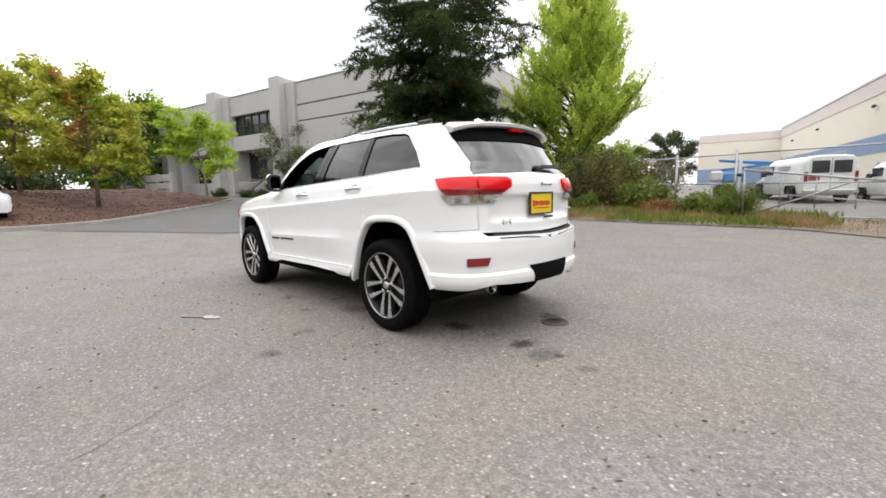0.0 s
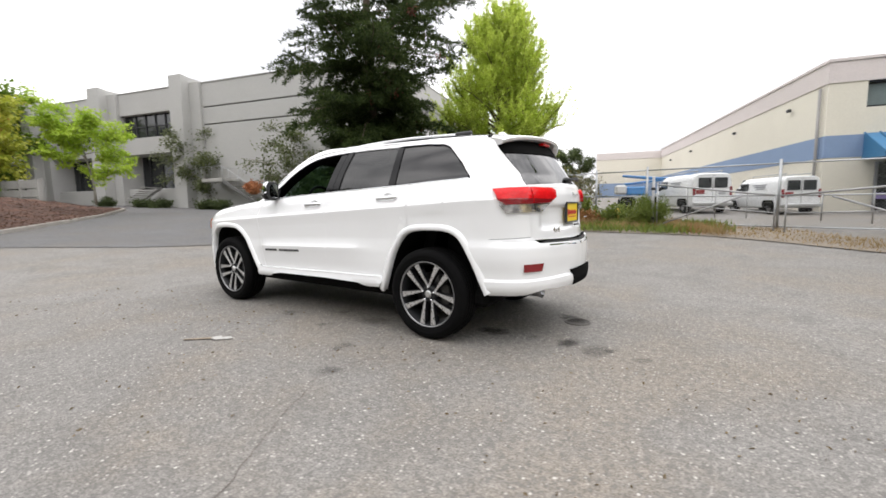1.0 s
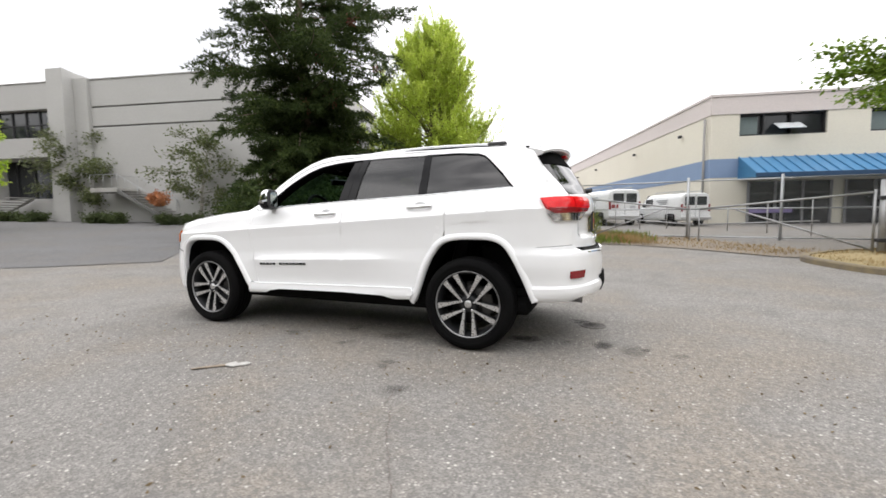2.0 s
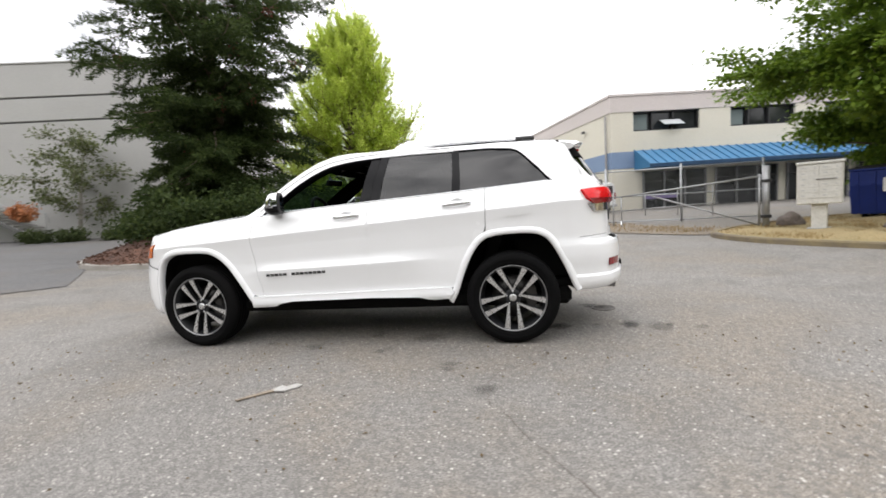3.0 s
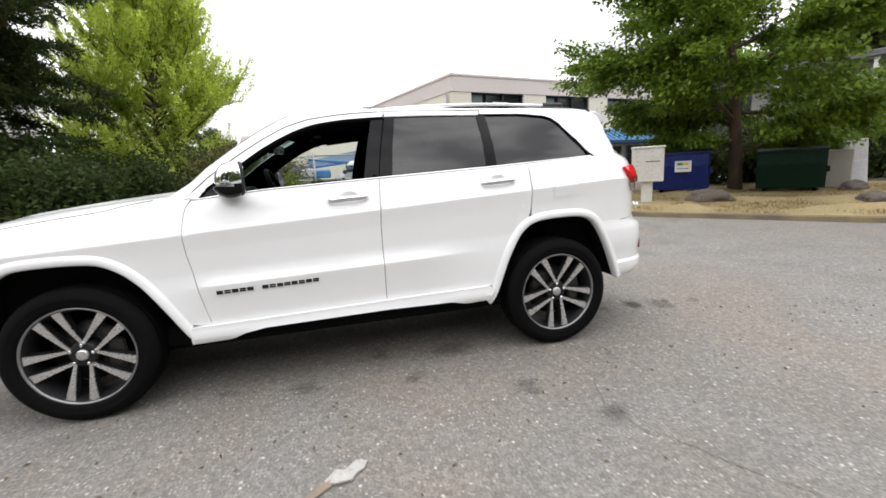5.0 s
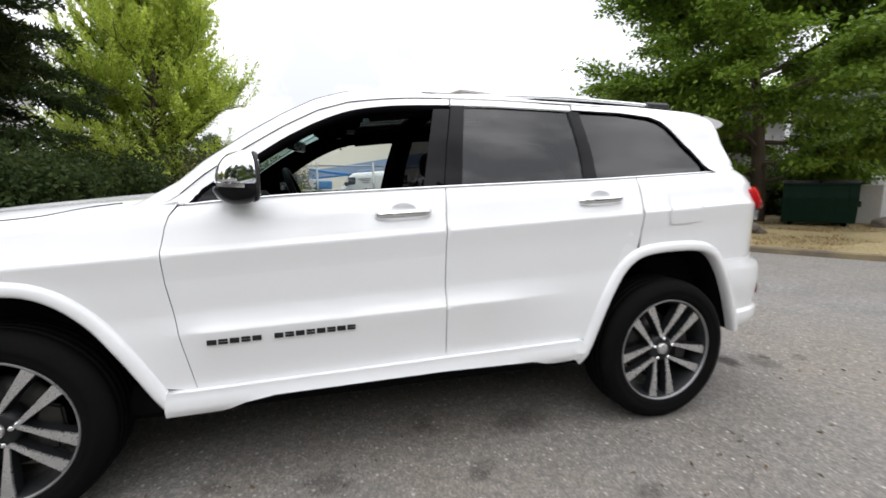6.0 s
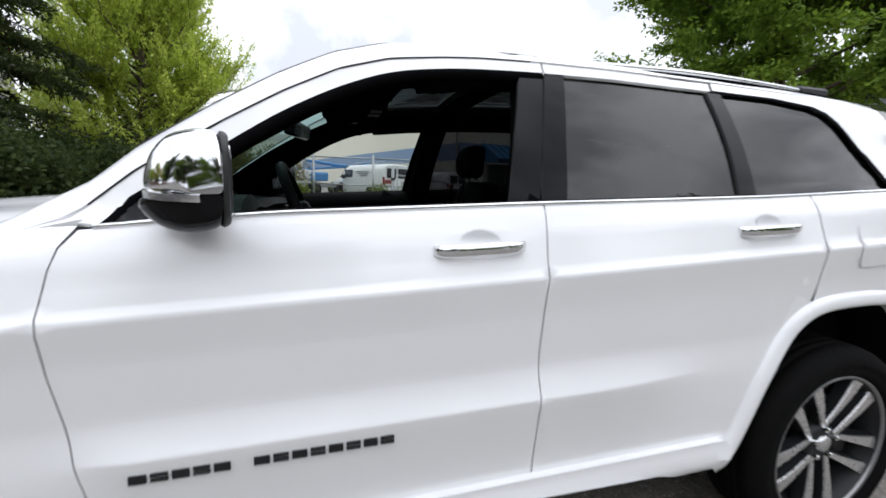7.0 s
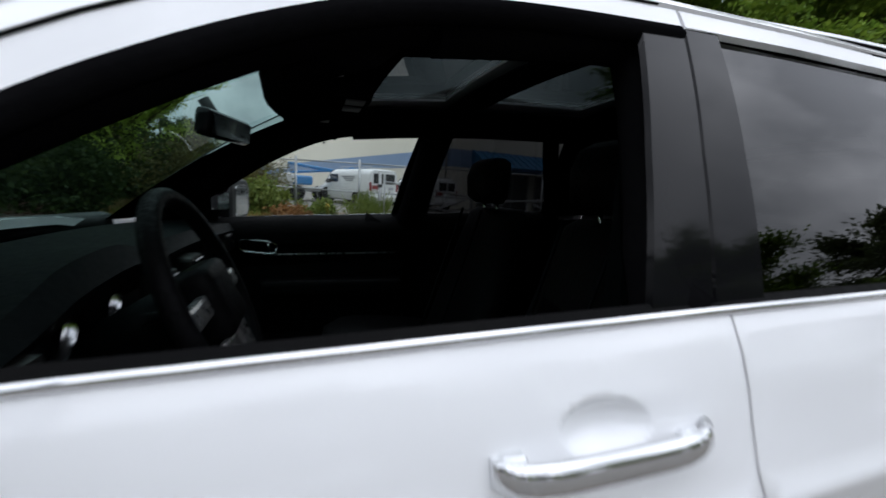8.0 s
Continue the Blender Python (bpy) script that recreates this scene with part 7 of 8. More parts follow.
STAINS = [(1.83, -0.43, 0.17), (2.31, 0.3, 0.17), (2.49, -0.42, 0.13), (2.82, -0.44, 0.06), (0.98, -1.48, 0.07), (2.2, -0.41, 0.05), (0.34, -1.09, 0.07), (0.18, -0.64, 0.12), (0.69, -0.73, 0.2), (-0.78, -0.87, 0.07), (-0.28, -1.0, 0.1), (2.73, -0.5, 0.18), (3.06, -0.52, 0.08), (0.98, -1.39, 0.1), (-0.33, -0.95, 0.12), (1.27, -1.81, 0.12), (0.37, -1.05, 0.09)]
CRACKS = [[(1.87, -2.94), (1.78, -2.79), (1.67, -2.61), (1.53, -2.39), (1.37, -2.06)], [(1.31, -2.03), (1.25, -1.76), (1.36, -1.5), (1.68, -1.3), (1.71, -1.07)]]


# ---- marks on the asphalt ----
def stain_mat(name, strength):
    m, n, l, b = nodes_of(name)
    tc = n.new("ShaderNodeTexCoord")
    pos = n.new("ShaderNodeNewGeometry").outputs["Position"]
    sub = n.new("ShaderNodeVectorMath")
    sub.operation = "LENGTH"
    l.new(tc.outputs["Object"], sub.inputs[0])
    ns = noise_at(n, l, 14, 4, 0.6, pos)
    add = n.new("ShaderNodeMath")
    add.operation = "MULTIPLY_ADD"
    add.inputs[1].default_value, add.inputs[2].default_value = 0.9, -0.45
    l.new(ns, add.inputs[0])
    tot = n.new("ShaderNodeMath")
    tot.operation = "ADD"
    l.new(sub.outputs["Value"], tot.inputs[0])
    l.new(add.outputs["Value"], tot.inputs[1])
    al = ramped(n, l, tot.outputs["Value"], 0.25, 0.9, strength, 0.0)
    l.new(al, b.inputs["Alpha"])
    b.inputs["Base Color"].default_value, b.inputs["Roughness"].default_value = (0.035, 0.033, 0.031, 1), 0.7
    return m


STAIN, STAIN_WET = stain_mat("oil_stain", 0.26), stain_mat("fresh_oil_stain", 0.62)
disc = bpy.data.meshes.new("stain")
bm = bmesh.new()
bmesh.ops.create_circle(bm, cap_ends=True, radius=1.0, segments=24)
bm.to_mesh(disc)
bm.free()
wet = disc.copy()
for k, (x, y, r) in enumerate(STAINS):
    ob = part_of("stain", wet if k < 4 else disc, STAIN_WET if k < 4 else STAIN, GROUND)
    ob.matrix_local = Matrix.Translation((x, y, rise(x, y) + 0.004)) @ Matrix.Rotation(random.uniform(0, 6), 4, "Z") @ Matrix.Diagonal((r * 1.25, r * 0.85, 1, 1))
CRACK = mat("crack_dark", (0.115, 0.092, 0.082), 0.95)
for line in CRACKS:
    bm = bmesh.new()
    pts = []
    for (x0, y0), (x1, y1) in zip(line, line[1:]):
        n = max(2, int(math.hypot(x1 - x0, y1 - y0) / 0.04))
        pts += [(x0 + (x1 - x0) * k / n, y0 + (y1 - y0) * k / n) for k in range(n)]
    prev = None
    for i, (x, y) in enumerate(pts):
        w = 0.0008 + 0.0024 * abs(noise.noise(Vector((x * 9, y * 9, 1))))
        ox, oy = 0.018 * noise.noise(Vector((x * 14, y * 14, 3))), 0.018 * noise.noise(Vector((x * 14, y * 14, 7)))
        d = Vector((pts[min(i + 1, len(pts) - 1)][0] - pts[max(i - 1, 0)][0], pts[min(i + 1, len(pts) - 1)][1] - pts[max(i - 1, 0)][1])).normalized()
        a = bm.verts.new((x + ox - d.y * w, y + oy + d.x * w, 0.0035))
        b = bm.verts.new((x + ox + d.y * w, y + oy - d.x * w, 0.0035))
        if prev:
            bm.faces.new((prev[0], prev[1], b, a))
        prev = (a, b)
    bmesh.ops.recalc_face_normals(bm, faces=bm.faces)
    part("crack", bm, CRACK, GROUND)
# a flattened scrap of pale paper by the crack
bm = bmesh.new()
poly = [(-0.19, -1.855), (-0.14, -1.80), (-0.10, -1.81), (-0.05, -1.765), (0.0, -1.778), (-0.015, -1.825), (-0.05, -1.845), (-0.07, -1.885), (-0.14, -1.89)]
prism(bm, poly, 0.004, 0.012, lambda u, v, d: Vector((u, v, d + 0.012 * noise.noise(Vector((u * 20, v * 20, 1))))))
solo("paper_scrap", bm, mat("trodden_paper", (0.42, 0.41, 0.39), 0.9, (0.25, 0.24, 0.225), 18, 60, 0.3), "trodden scrap of pale paper on the asphalt", "litter")
bm = bmesh.new()
prism(bm, [(-0.345, -2.02), (-0.30, -1.965), (-0.20, -1.872), (-0.155, -1.855), (-0.15, -1.885), (-0.24, -1.955), (-0.32, -2.03)], 0.004, 0.010, lambda u, v, d: Vector((u, v, d + 0.010 * abs(noise.noise(Vector((u * 17, v * 17, 4)))))))
solo("dry_leaf", bm, mat("dry_brown_leaf", (0.25, 0.205, 0.155), 0.9, (0.15, 0.12, 0.095), 22, 70, 0.4), "long dry brown leaf lying by the paper scrap", "litter")
# dry leaf bits and grit strewn over the lot, thickest in the lee of the car
rng_bits = np.random.default_rng(77)
bits = np.column_stack([rng_bits.uniform(-4.0, 6.0, 620), -0.5 - np.abs(rng_bits.normal(0, 1.5, 620)), np.full(620, 0.003)])
bits = bits[np.array([noise.noise(Vector((a * 0.9, b * 0.9, 2.0))) > -0.12 for a, b, _ in bits])]
bits[:, 2] = [rise(a, b) + 0.003 for a, b, _ in bits]
ob = flakes("leaf_bits", bits, np.column_stack([rng_bits.normal(0, 1, (len(bits), 2)), rng_bits.uniform(0.0, 0.25, len(bits))]), 0.028, 0.014, LEAF_BROWN, None, "small dry leaf bits strewn on the asphalt", "stuff", rng_bits, 0.1)
ob["category"] = "litter"
# round drain lid behind the car
bm = bmesh.new()
lathe(bm, [(0.004, 0.0), (0.004, 0.105), (0.008, 0.108), (0.008, 0.118), (-0.02, 0.122)], 28, Matrix.Translation((2.39, 0.22, 0)), "z")
solo("drain_lid", bm, mat("worn_iron", (0.10, 0.09, 0.08), 0.6, (0.2, 0.19, 0.18), 9, 40, 0.3, metal=0.5), "small round worn iron lid set in asphalt", "drain lid")


# ---- fence, gate and verge ----
def chain_fence(points, height=1.85):
    f = thing("chain_link_fence", Matrix.Identity(4), "galvanised chain-link fence with tall posts and rails", "fence")
    wires = bmesh.new()
    for (x0, y0), (x1, y1) in zip(points, points[1:]):
        ln = math.hypot(x1 - x0, y1 - y0)
        n = max(1, round(ln / 2.9))
        for k in range(n + 1):
            x, y = x0 + (x1 - x0) * k / n, y0 + (y1 - y0) * k / n
            z = rise(x, y)
            if k < n or (x1, y1) == points[-1]:
                part("post", tube(bmesh.new(), [(x, y, z - 0.1), (x, y, z + height + 0.12)], 0.038, 8), STEEL, f)
        a, b = Vector((x0, y0, rise(x0, y0))), Vector((x1, y1, rise(x1, y1)))
        for h in (0.08, height * 0.52, height):
            part("rail", tube(bmesh.new(), [a + Vector((0, 0, h)), b + Vector((0, 0, h))], 0.022, 6), STEEL, f)
        step = 0.085
        m = int(ln / step)
        for k in range(-int(height / step), m):
            for up in (1, -1):
                s0, s1 = k * step, k * step + height
                h0, h1 = (0.06, height) if up > 0 else (height, 0.06)
                c0, c1 = max(0, s0), min(ln, s1)
                if c1 - c0 < 0.1:
                    continue
                q0, q1 = h0 + (h1 - h0) * (c0 - s0) / (s1 - s0), h0 + (h1 - h0) * (c1 - s0) / (s1 - s0)
                tube(wires, [a.lerp(b, c0 / ln) + Vector((0, 0, q0)), a.lerp(b, c1 / ln) + Vector((0, 0, q1))], 0.0018, 3, cap=False)
    w = part("wire_mesh", wires, STEEL, f)
    w["kind"] = "stuff"


chain_fence([(-8.9, 19.6), (-5.9, 17.6), (-0.6, 13.2), (1.3, 12.3), (4.8, 11.45), (9.6, 11.0)])


def barrier(hx, hy, tx, ty, label, post=0.075):
    """One leaf of the yard gate: a long tapering frame of welded pipe on a stout post."""
    g = thing("yard_gate", Matrix.Translation(at(hx, hy)), label, "gate", "yard gate leaves")
    t = Vector((tx - hx, ty - hy, rise(tx, ty) - rise(hx, hy)))
    ln = t.length
    d = t.normalized()
    up = Vector((0, 0, 1))
    part("hinge_post", tube(bmesh.new(), [(0, 0, -0.1), (0, 0, 1.62)], post, 12), WEATHERED, g)
    o = d * 0.14
    top0, bot0, tip_t, tip_b = o + up * 1.36, o + up * 0.12, t + up * 1.02, t + up * 0.60
    for nm, p, q, r in (("top_rail", top0, tip_t, 0.034), ("brace", bot0, o + d * (ln * 0.72) + up * 1.0, 0.03), ("stile", o + up * 0.05, o + up * 1.42, 0.034), ("tip_stile", tip_b - up * 0.45, tip_t, 0.026), ("middle_rail", o + up * 0.74 + d * ln * 0.25, tip_b, 0.02)):
        part(nm, tube(bmesh.new(), [p, q], r * 0.75, 8), WEATHERED, g)
    for k in (0.3, 0.55, 0.8):
        a = top0.lerp(tip_t, k)
        part("stile", tube(bmesh.new(), [a, Vector((a.x, a.y, a.z - 1.0 + 0.45 * k))], 0.014, 6), WEATHERED, g)
    for z in (0.3, 1.2):
        part("hinge", box(bmesh.new(), (-post - 0.015, -post - 0.015, z), (post + 0.015, post + 0.015, z + 0.08), 0.01), DARK_FRAME, g)


barrier(7.85, 7.55, 4.75, 9.15, "galvanised pipe gate leaf hinged on a steel post")
barrier(1.7, 10.7, 4.55, 9.3, "galvanised pipe gate leaf standing in the weeds", 0.045)

rngv = np.random.default_rng(5)


def inside_verge(n, lo=0.0):
    out = []
    while len(out) < n:
        x, y = rngv.uniform(-9, 7.2), rngv.uniform(6.6, 17.5)
        if inside(VERGE, x, y) and edge_gap(VERGE, x, y) > lo:
            out.append((x, y))
    return np.array(out)


def tufts(name, centres, per, length, width, material, label, spread=0.12):
    P = np.repeat(centres, per, 0)
    n = len(P)
    xy = P + rngv.normal(0, spread, (n, 2))
    z = np.array([rise(a, b) for a, b in xy]) + 0.01
    pts = np.column_stack([xy, z])
    d = np.column_stack([rngv.normal(0, 0.45, n), rngv.normal(0, 0.45, n), np.ones(n)])
    ob = flakes(name, pts, d, length, width, material, None, label, "stuff", rngv)
    ob["category"] = "grass"


c = inside_verge(2400, 0.12)
patch = np.array([noise.noise(Vector((a * 0.8, b * 0.8, 4.0))) for a, b in c])
east = c[:, 0] < 3.6
tufts("dry_grass", c[east & (patch > 0.08)][:380], 30, 0.27, 0.012, LEAF_STRAW, "tall dry straw-coloured grass along the verge")
tufts("rust_grass", c[east & (patch < 0.1) & (patch > -0.15)][:260], 22, 0.24, 0.014, LEAF_RUST, "rust-coloured dry weeds along the verge", 0.15)
tufts("weeds", c[east & (patch < -0.02)][:420], 16, 0.26, 0.04, LEAF_WEED, "green weeds along the verge", 0.18)
tufts("low_weeds", c[~east][:110], 12, 0.10, 0.014, LEAF_STRAW, "low dry weeds in the dirt", 0.2)
# bark chips strewn over the mulch
chips = []
while len(chips) < 17000:
    x, y = rngv.uniform(-36, -13), rngv.uniform(-9, 9)
    if inside(BERM, x, y):
        chips.append((x, y, rise(x, y) + 0.125 + bed_height(BERM, x, y, 0.75, 6.0, 3.0)))
while len(chips) < 25000:
    x, y = rngv.uniform(-12, -3.5), rngv.uniform(4.2, 10)
    if inside(ISLE, x, y):
        chips.append((x, y, rise(x, y) + 0.115 + bed_height(ISLE, x, y, 0.5, 1.8, 5.0)))
n = len(chips)
ob = flakes("bark_chips", np.array(chips), np.column_stack([rngv.normal(0, 1, (n, 2)), rngv.uniform(0.0, 0.5, n)]), 0.07, 0.035, MULCH_CHIP, None, "coarse red-brown bark chips on the mulch", "stuff", rngv, 0.08)
ob["category"] = "mulch"
lawn = []
while len(lawn) < 2600:
    x, y = rngv.uniform(6, 16), rngv.uniform(-5, 10)
    if inside(LAWN, x, y) and edge_gap(LAWN, x, y) > 0.25:
        lawn.append((x, y))
lawn = np.array(lawn)
P = np.repeat(lawn, 14, 0) + rngv.normal(0, 0.10, (len(lawn) * 14, 2))
z = np.array([rise(a, b) + 0.085 for a, b in P])
ob = flakes("lawn_grass", np.column_stack([P, z]), np.column_stack([rngv.normal(0, 0.6, (len(P), 2)), np.ones(len(P))]), 0.07, 0.010, LEAF_STRAW, None, "short dry lawn grass", "stuff", rngv)
ob["category"] = "grass"

for i, (x, y, r, h, lf, ct, sz, lab) in enumerate([
        (1.56, 11.0, 0.68, 1.0, LEAF_WEED, 11000, 0.10, "rounded bright green shrub in the verge"),
        (-1.6, 13.3, 0.9, 1.25, LEAF_WEED, 7000, 0.14, "leafy green weeds by the fence"),
        (-3.3, 13.9, 1.4, 2.4, LEAF_MIXED, 12000, 0.10, "tall brown dried shrub by the fence"),
        (-4.6, 14.9, 1.4, 2.4, LEAF_DULL, 10000, 0.14, "dull green overgrown shrub"),
        (-2.3, 15.0, 1.2, 2.2, LEAF_MIXED, 11000, 0.10, "tall brown dried shrub by the fence"),
        (-6.2, 16.2, 1.6, 2.6, LEAF_DULL, 10000, 0.15, "dull green overgrown shrub"),
        (0.1, 12.6, 0.6, 0.8, LEAF_WEED, 2400, 0.11, "leafy green weeds by the fence"),
        (-3.6, 12.3, 0.8, 0.8, LEAF_WEED, 3200, 0.12, "leafy green weeds by the fence"),
        (-0.7, 12.0, 0.7, 0.65, LEAF_RUST, 3000, 0.10, "dry orange-brown weed clump")]):
    shrub(at(x, y), lab, r, h, lf, ct, sz, 100 + i, spiky=(i == 0), group="verge shrubs")
# low evergreens at the conifer's foot and clipped bushes by the office building
for i, (x, y, r, h, lf) in enumerate([(-8.2, 6.9, 1.4, 1.9, NEEDLE), (-6.6, 8.0, 1.6, 2.1, NEEDLE), (-10.2, 8.2, 1.4, 1.5, NEEDLE), (-5.6, 10.5, 1.6, 1.8, NEEDLE), (-7.5, 11.8, 1.8, 2.2, NEEDLE), (-7.2, 6.0, 1.1, 1.5, NEEDLE), (-5.7, 6.9, 1.2, 1.6, NEEDLE), (-9.3, 7.6, 1.3, 1.7, NEEDLE)]):
    shrub(at(x, y, 0.25), "low dark evergreen shrub in the mulch", r, h, lf, 14000, 0.12, 130 + i, group="island shrubs")
for i, (u, v) in enumerate([(-30.8, 18.6), (-28.9, 18.6), (-23.8, 18.3), (-22.6, 18.4), (-18.8, 18.2), (-17.2, 18.4), (-34.8, 18.4), (-15.0, 18.4)]):
    p = park(u, v)
    shrub(at(p.x, p.y), "rounded clipped green bush against the wall", 0.85, 0.85, LEAF_DULL, 2600, 0.13, 150 + i, group="clipped bushes")
for i, (x, y) in enumerate([(15.0, 11.6), (17.6, 10.6), (20.2, 9.0), (22.4, 7.0)]):
    shrub(at(x, y), "dense dark green bush beyond the bins", 1.9, 2.5, LEAF_DULL, 8000, 0.2, 180 + i, group="bushes beyond the bins")
p = park(-18.2, 17.0)
shrub(at(p.x, p.y, 1.2), "rust-orange leafy shrub by the stairs", 0.55, 0.9, mat("rust_leaf", (0.42, 0.16, 0.06), 0.7), 1400, 0.14, 170)


# ---- on the lawn: post box, bins, boulders ----
def post_box():
    m = Matrix.Translation(at(8.1, 6.05, 0.12)) @ Matrix.Rotation(radians(-36), 4, "Z")
    b = thing("cluster_mailbox", m, "weathered beige cluster mailbox on a square pedestal", "mailbox")
    beige = mat("beige_powder_coat", (0.60, 0.59, 0.55), 0.55, (0.50, 0.49, 0.45), 2.5, 20, 0.05)
    dark = mat("beige_gap", (0.16, 0.15, 0.13), 0.8)
    part("pedestal", box(bmesh.new(), (-0.13, -0.12, -0.05), (0.13, 0.12, 0.55), 0.012), beige, b)
    part("base_plate", box(bmesh.new(), (-0.2, -0.19, 0.0), (0.2, 0.19, 0.03), 0.006), STEEL, b)
    part("body", box(bmesh.new(), (-0.375, -0.22, 0.55), (0.375, 0.22, 1.42), 0.02), beige, b)
    part("roof", sweep(bmesh.new(), [[(x, -0.25, 1.421), (x, 0.25, 1.421), (x, 0.25, 1.44), (x, 0.0, 1.475), (x, -0.25, 1.45)] for x in (-0.395, 0.395)]), beige, b)
    for i in range(2):
        for k in range(6):
            x0, z0 = -0.345 + 0.35 * i, 1.27 - 0.118 * k
            d = part("door", box(bmesh.new(), (x0, -0.232, z0), (x0 + 0.335, -0.221, z0 + 0.108), 0.004), beige, b)
            part("number_tag", box(bmesh.new(), (x0 + 0.05, -0.2345, z0 + 0.05), (x0 + 0.12, -0.2325, z0 + 0.064)), STEEL, d)
            part("lock", lathe(bmesh.new(), [(-0.240, 0.0), (-0.240, 0.011), (-0.232, 0.012)], 10, Matrix.Translation((x0 + 0.27, 0, z0 + 0.055))), STEEL, d)
    part("mail_slot", box(bmesh.new(), (-0.05, -0.236, 1.06), (0.28, -0.2325, 1.09), 0.002), dark, b)


def dumpster(m, colour, name, label, w, lid):
    b = thing("dumpster", m, label, "dumpster")
    h = 1.45
    bm = bmesh.new()
    prism(bm, [(-0.62, 0.12), (-0.86, 0.9), (-0.86, h - 0.12), (0.86, h), (0.86, 0.9), (0.66, 0.12)], -w / 2, w / 2, lambda p, q, d: Vector((d, p, q)))
    bmesh.ops.bevel(bm, geom=bm.edges[:], offset=0.02, segments=1, affect="EDGES")
    part("body", bm, colour, b)
    for s in (-1, 1):
        part("fork_pocket", box(bmesh.new(), (min(s * w / 2, s * (w / 2 + 0.09)), -0.5, 0.62), (max(s * w / 2, s * (w / 2 + 0.09)), 0.5, 0.80), 0.012), colour, b)
        part("lid", sweep(bmesh.new(), [[(x, -0.89, h - 0.135), (x, 0.88, h - 0.005), (x, 0.88, h + 0.03), (x, -0.1, h + 0.0), (x, -0.89, h - 0.085)] for x in (s * 0.02, s * (w / 2 + 0.02))]), lid, b, "black plastic lid")
    for k in range(5):
        x = -w / 2 + w * (k + 0.5) / 5
        bm = bmesh.new()
        prism(bm, [(-0.605, 0.2), (-0.862, 0.95), (-0.862, 1.25), (-0.90, 1.25), (-0.90, 0.95), (-0.65, 0.2)], x - 0.03, x + 0.03, lambda p, q, d: Vector((d, p, q)))
        part("rib", bm, colour, b)
    part("top_rim", tube(bmesh.new(), [(-w / 2, -0.87, h - 0.13), (w / 2, -0.87, h - 0.13)], 0.035, 6), colour, b)
    for x in (-w / 2 + 0.25, w / 2 - 0.25):
        for y in (-0.45, 0.45):
            part("caster", lathe(bmesh.new(), [(-0.03, 0.0), (-0.03, 0.07), (0.03, 0.07), (0.03, 0.0)], 12, Matrix.Translation((x, y, 0.07))), RUBBER, b)
    return b


post_box()
BIN_BLUE = mat("blue_bin_paint", (0.010, 0.024, 0.15), 0.5, (0.012, 0.025, 0.12), 1.6, 16, 0.1, spec=0.25)
BIN_GREEN = mat("dark_green_bin_paint", (0.004, 0.022, 0.013), 0.6, (0.005, 0.016, 0.010), 1.6, 16, 0.1, spec=0.15)
LID = mat("black_lid", (0.012, 0.012, 0.013), 0.65, spec=0.2)
d1 = dumpster(Matrix.Translation(at(11.2, 8.1, 0.1)) @ Matrix.Rotation(radians(-48), 4, "Z") @ Matrix.Scale(0.94, 4), BIN_BLUE, "dumpster", "dark blue steel dumpster with black lids and white sign", 1.65, LID)
part("sign", box(bmesh.new(), (-0.15, -0.925, 0.72), (0.33, -0.903, 1.08), 0.004), mat("white_sign", (0.7, 0.7, 0.69), 0.5), d1, "white sign with a coloured mark")
part("sign_mark", box(bmesh.new(), (-0.08, -0.929, 0.94), (0.08, -0.9255, 1.02)), mat("sign_green", (0.05, 0.22, 0.09), 0.5), d1)
part("sign_mark", box(bmesh.new(), (0.09, -0.929, 0.94), (0.25, -0.9255, 1.02)), mat("sign_yellow", (0.75, 0.5, 0.03), 0.5), d1)
part("sign_bar", box(bmesh.new(), (-0.08, -0.929, 0.82), (0.25, -0.9255, 0.84)), DARK_FRAME, d1)
dumpster(Matrix.Translation(at(13.1, 6.05, 0.1)) @ Matrix.Rotation(radians(-54), 4, "Z") @ Matrix.Scale(0.86, 4), BIN_GREEN, "dumpster", "dark green steel dumpster with black lids", 1.8, LID)


def boulder(x, y, r, seed, up=0.1, flat=0.7):
    bm = bmesh.new()
    bmesh.ops.create_icosphere(bm, subdivisions=4, radius=1)
    for v in bm.verts:
        p = v.co.copy()
        k = 1 + 0.28 * noise.noise(p * 1.3 + Vector((seed, 0, 0))) + 0.10 * noise.noise(p * 3.5 + Vector((0, seed, 0))) + 0.04 * noise.noise(p * 9)
        v.co = Vector((p.x * k * r * 1.25, p.y * k * r, max(-0.15, p.z * k * flat) * r))
    smooth(bm, 40)
    return solo("boulder", bm, ROCK, "dark brown boulder resting on the lawn", "boulder", "", Matrix.Translation(at(x, y, up + 0.05)) @ Matrix.Rotation(seed, 4, "Z"), "lawn boulders")


boulder(8.35, 7.45, 0.26, 1.0, flat=1.0)
boulder(9.5, 5.35, 0.42, 2.3)
boulder(11.2, 2.9, 0.27, 4.1, flat=0.6)
boulder(13.9, 4.9, 0.26, 5.5, flat=0.8)
bm = box(bmesh.new(), (-0.28, -0.06, 0), (0.28, 0.06, 1.38), 0.015)
solo("mattress_board", bm, mat("pale_board", (0.62, 0.63, 0.68), 0.7, (0.52, 0.53, 0.58), 1.5, 14), "tall pale board standing on end beside the bins", "board", "", Matrix.Translation(at(15.3, 5.75, 0.1)) @ Matrix.Rotation(radians(-40), 4, "Z") @ Matrix.Rotation(radians(-4), 4, "Y"))
bm = box(bmesh.new(), (-0.5, -0.2, 0), (0.5, 0.2, 1.12), 0.03)
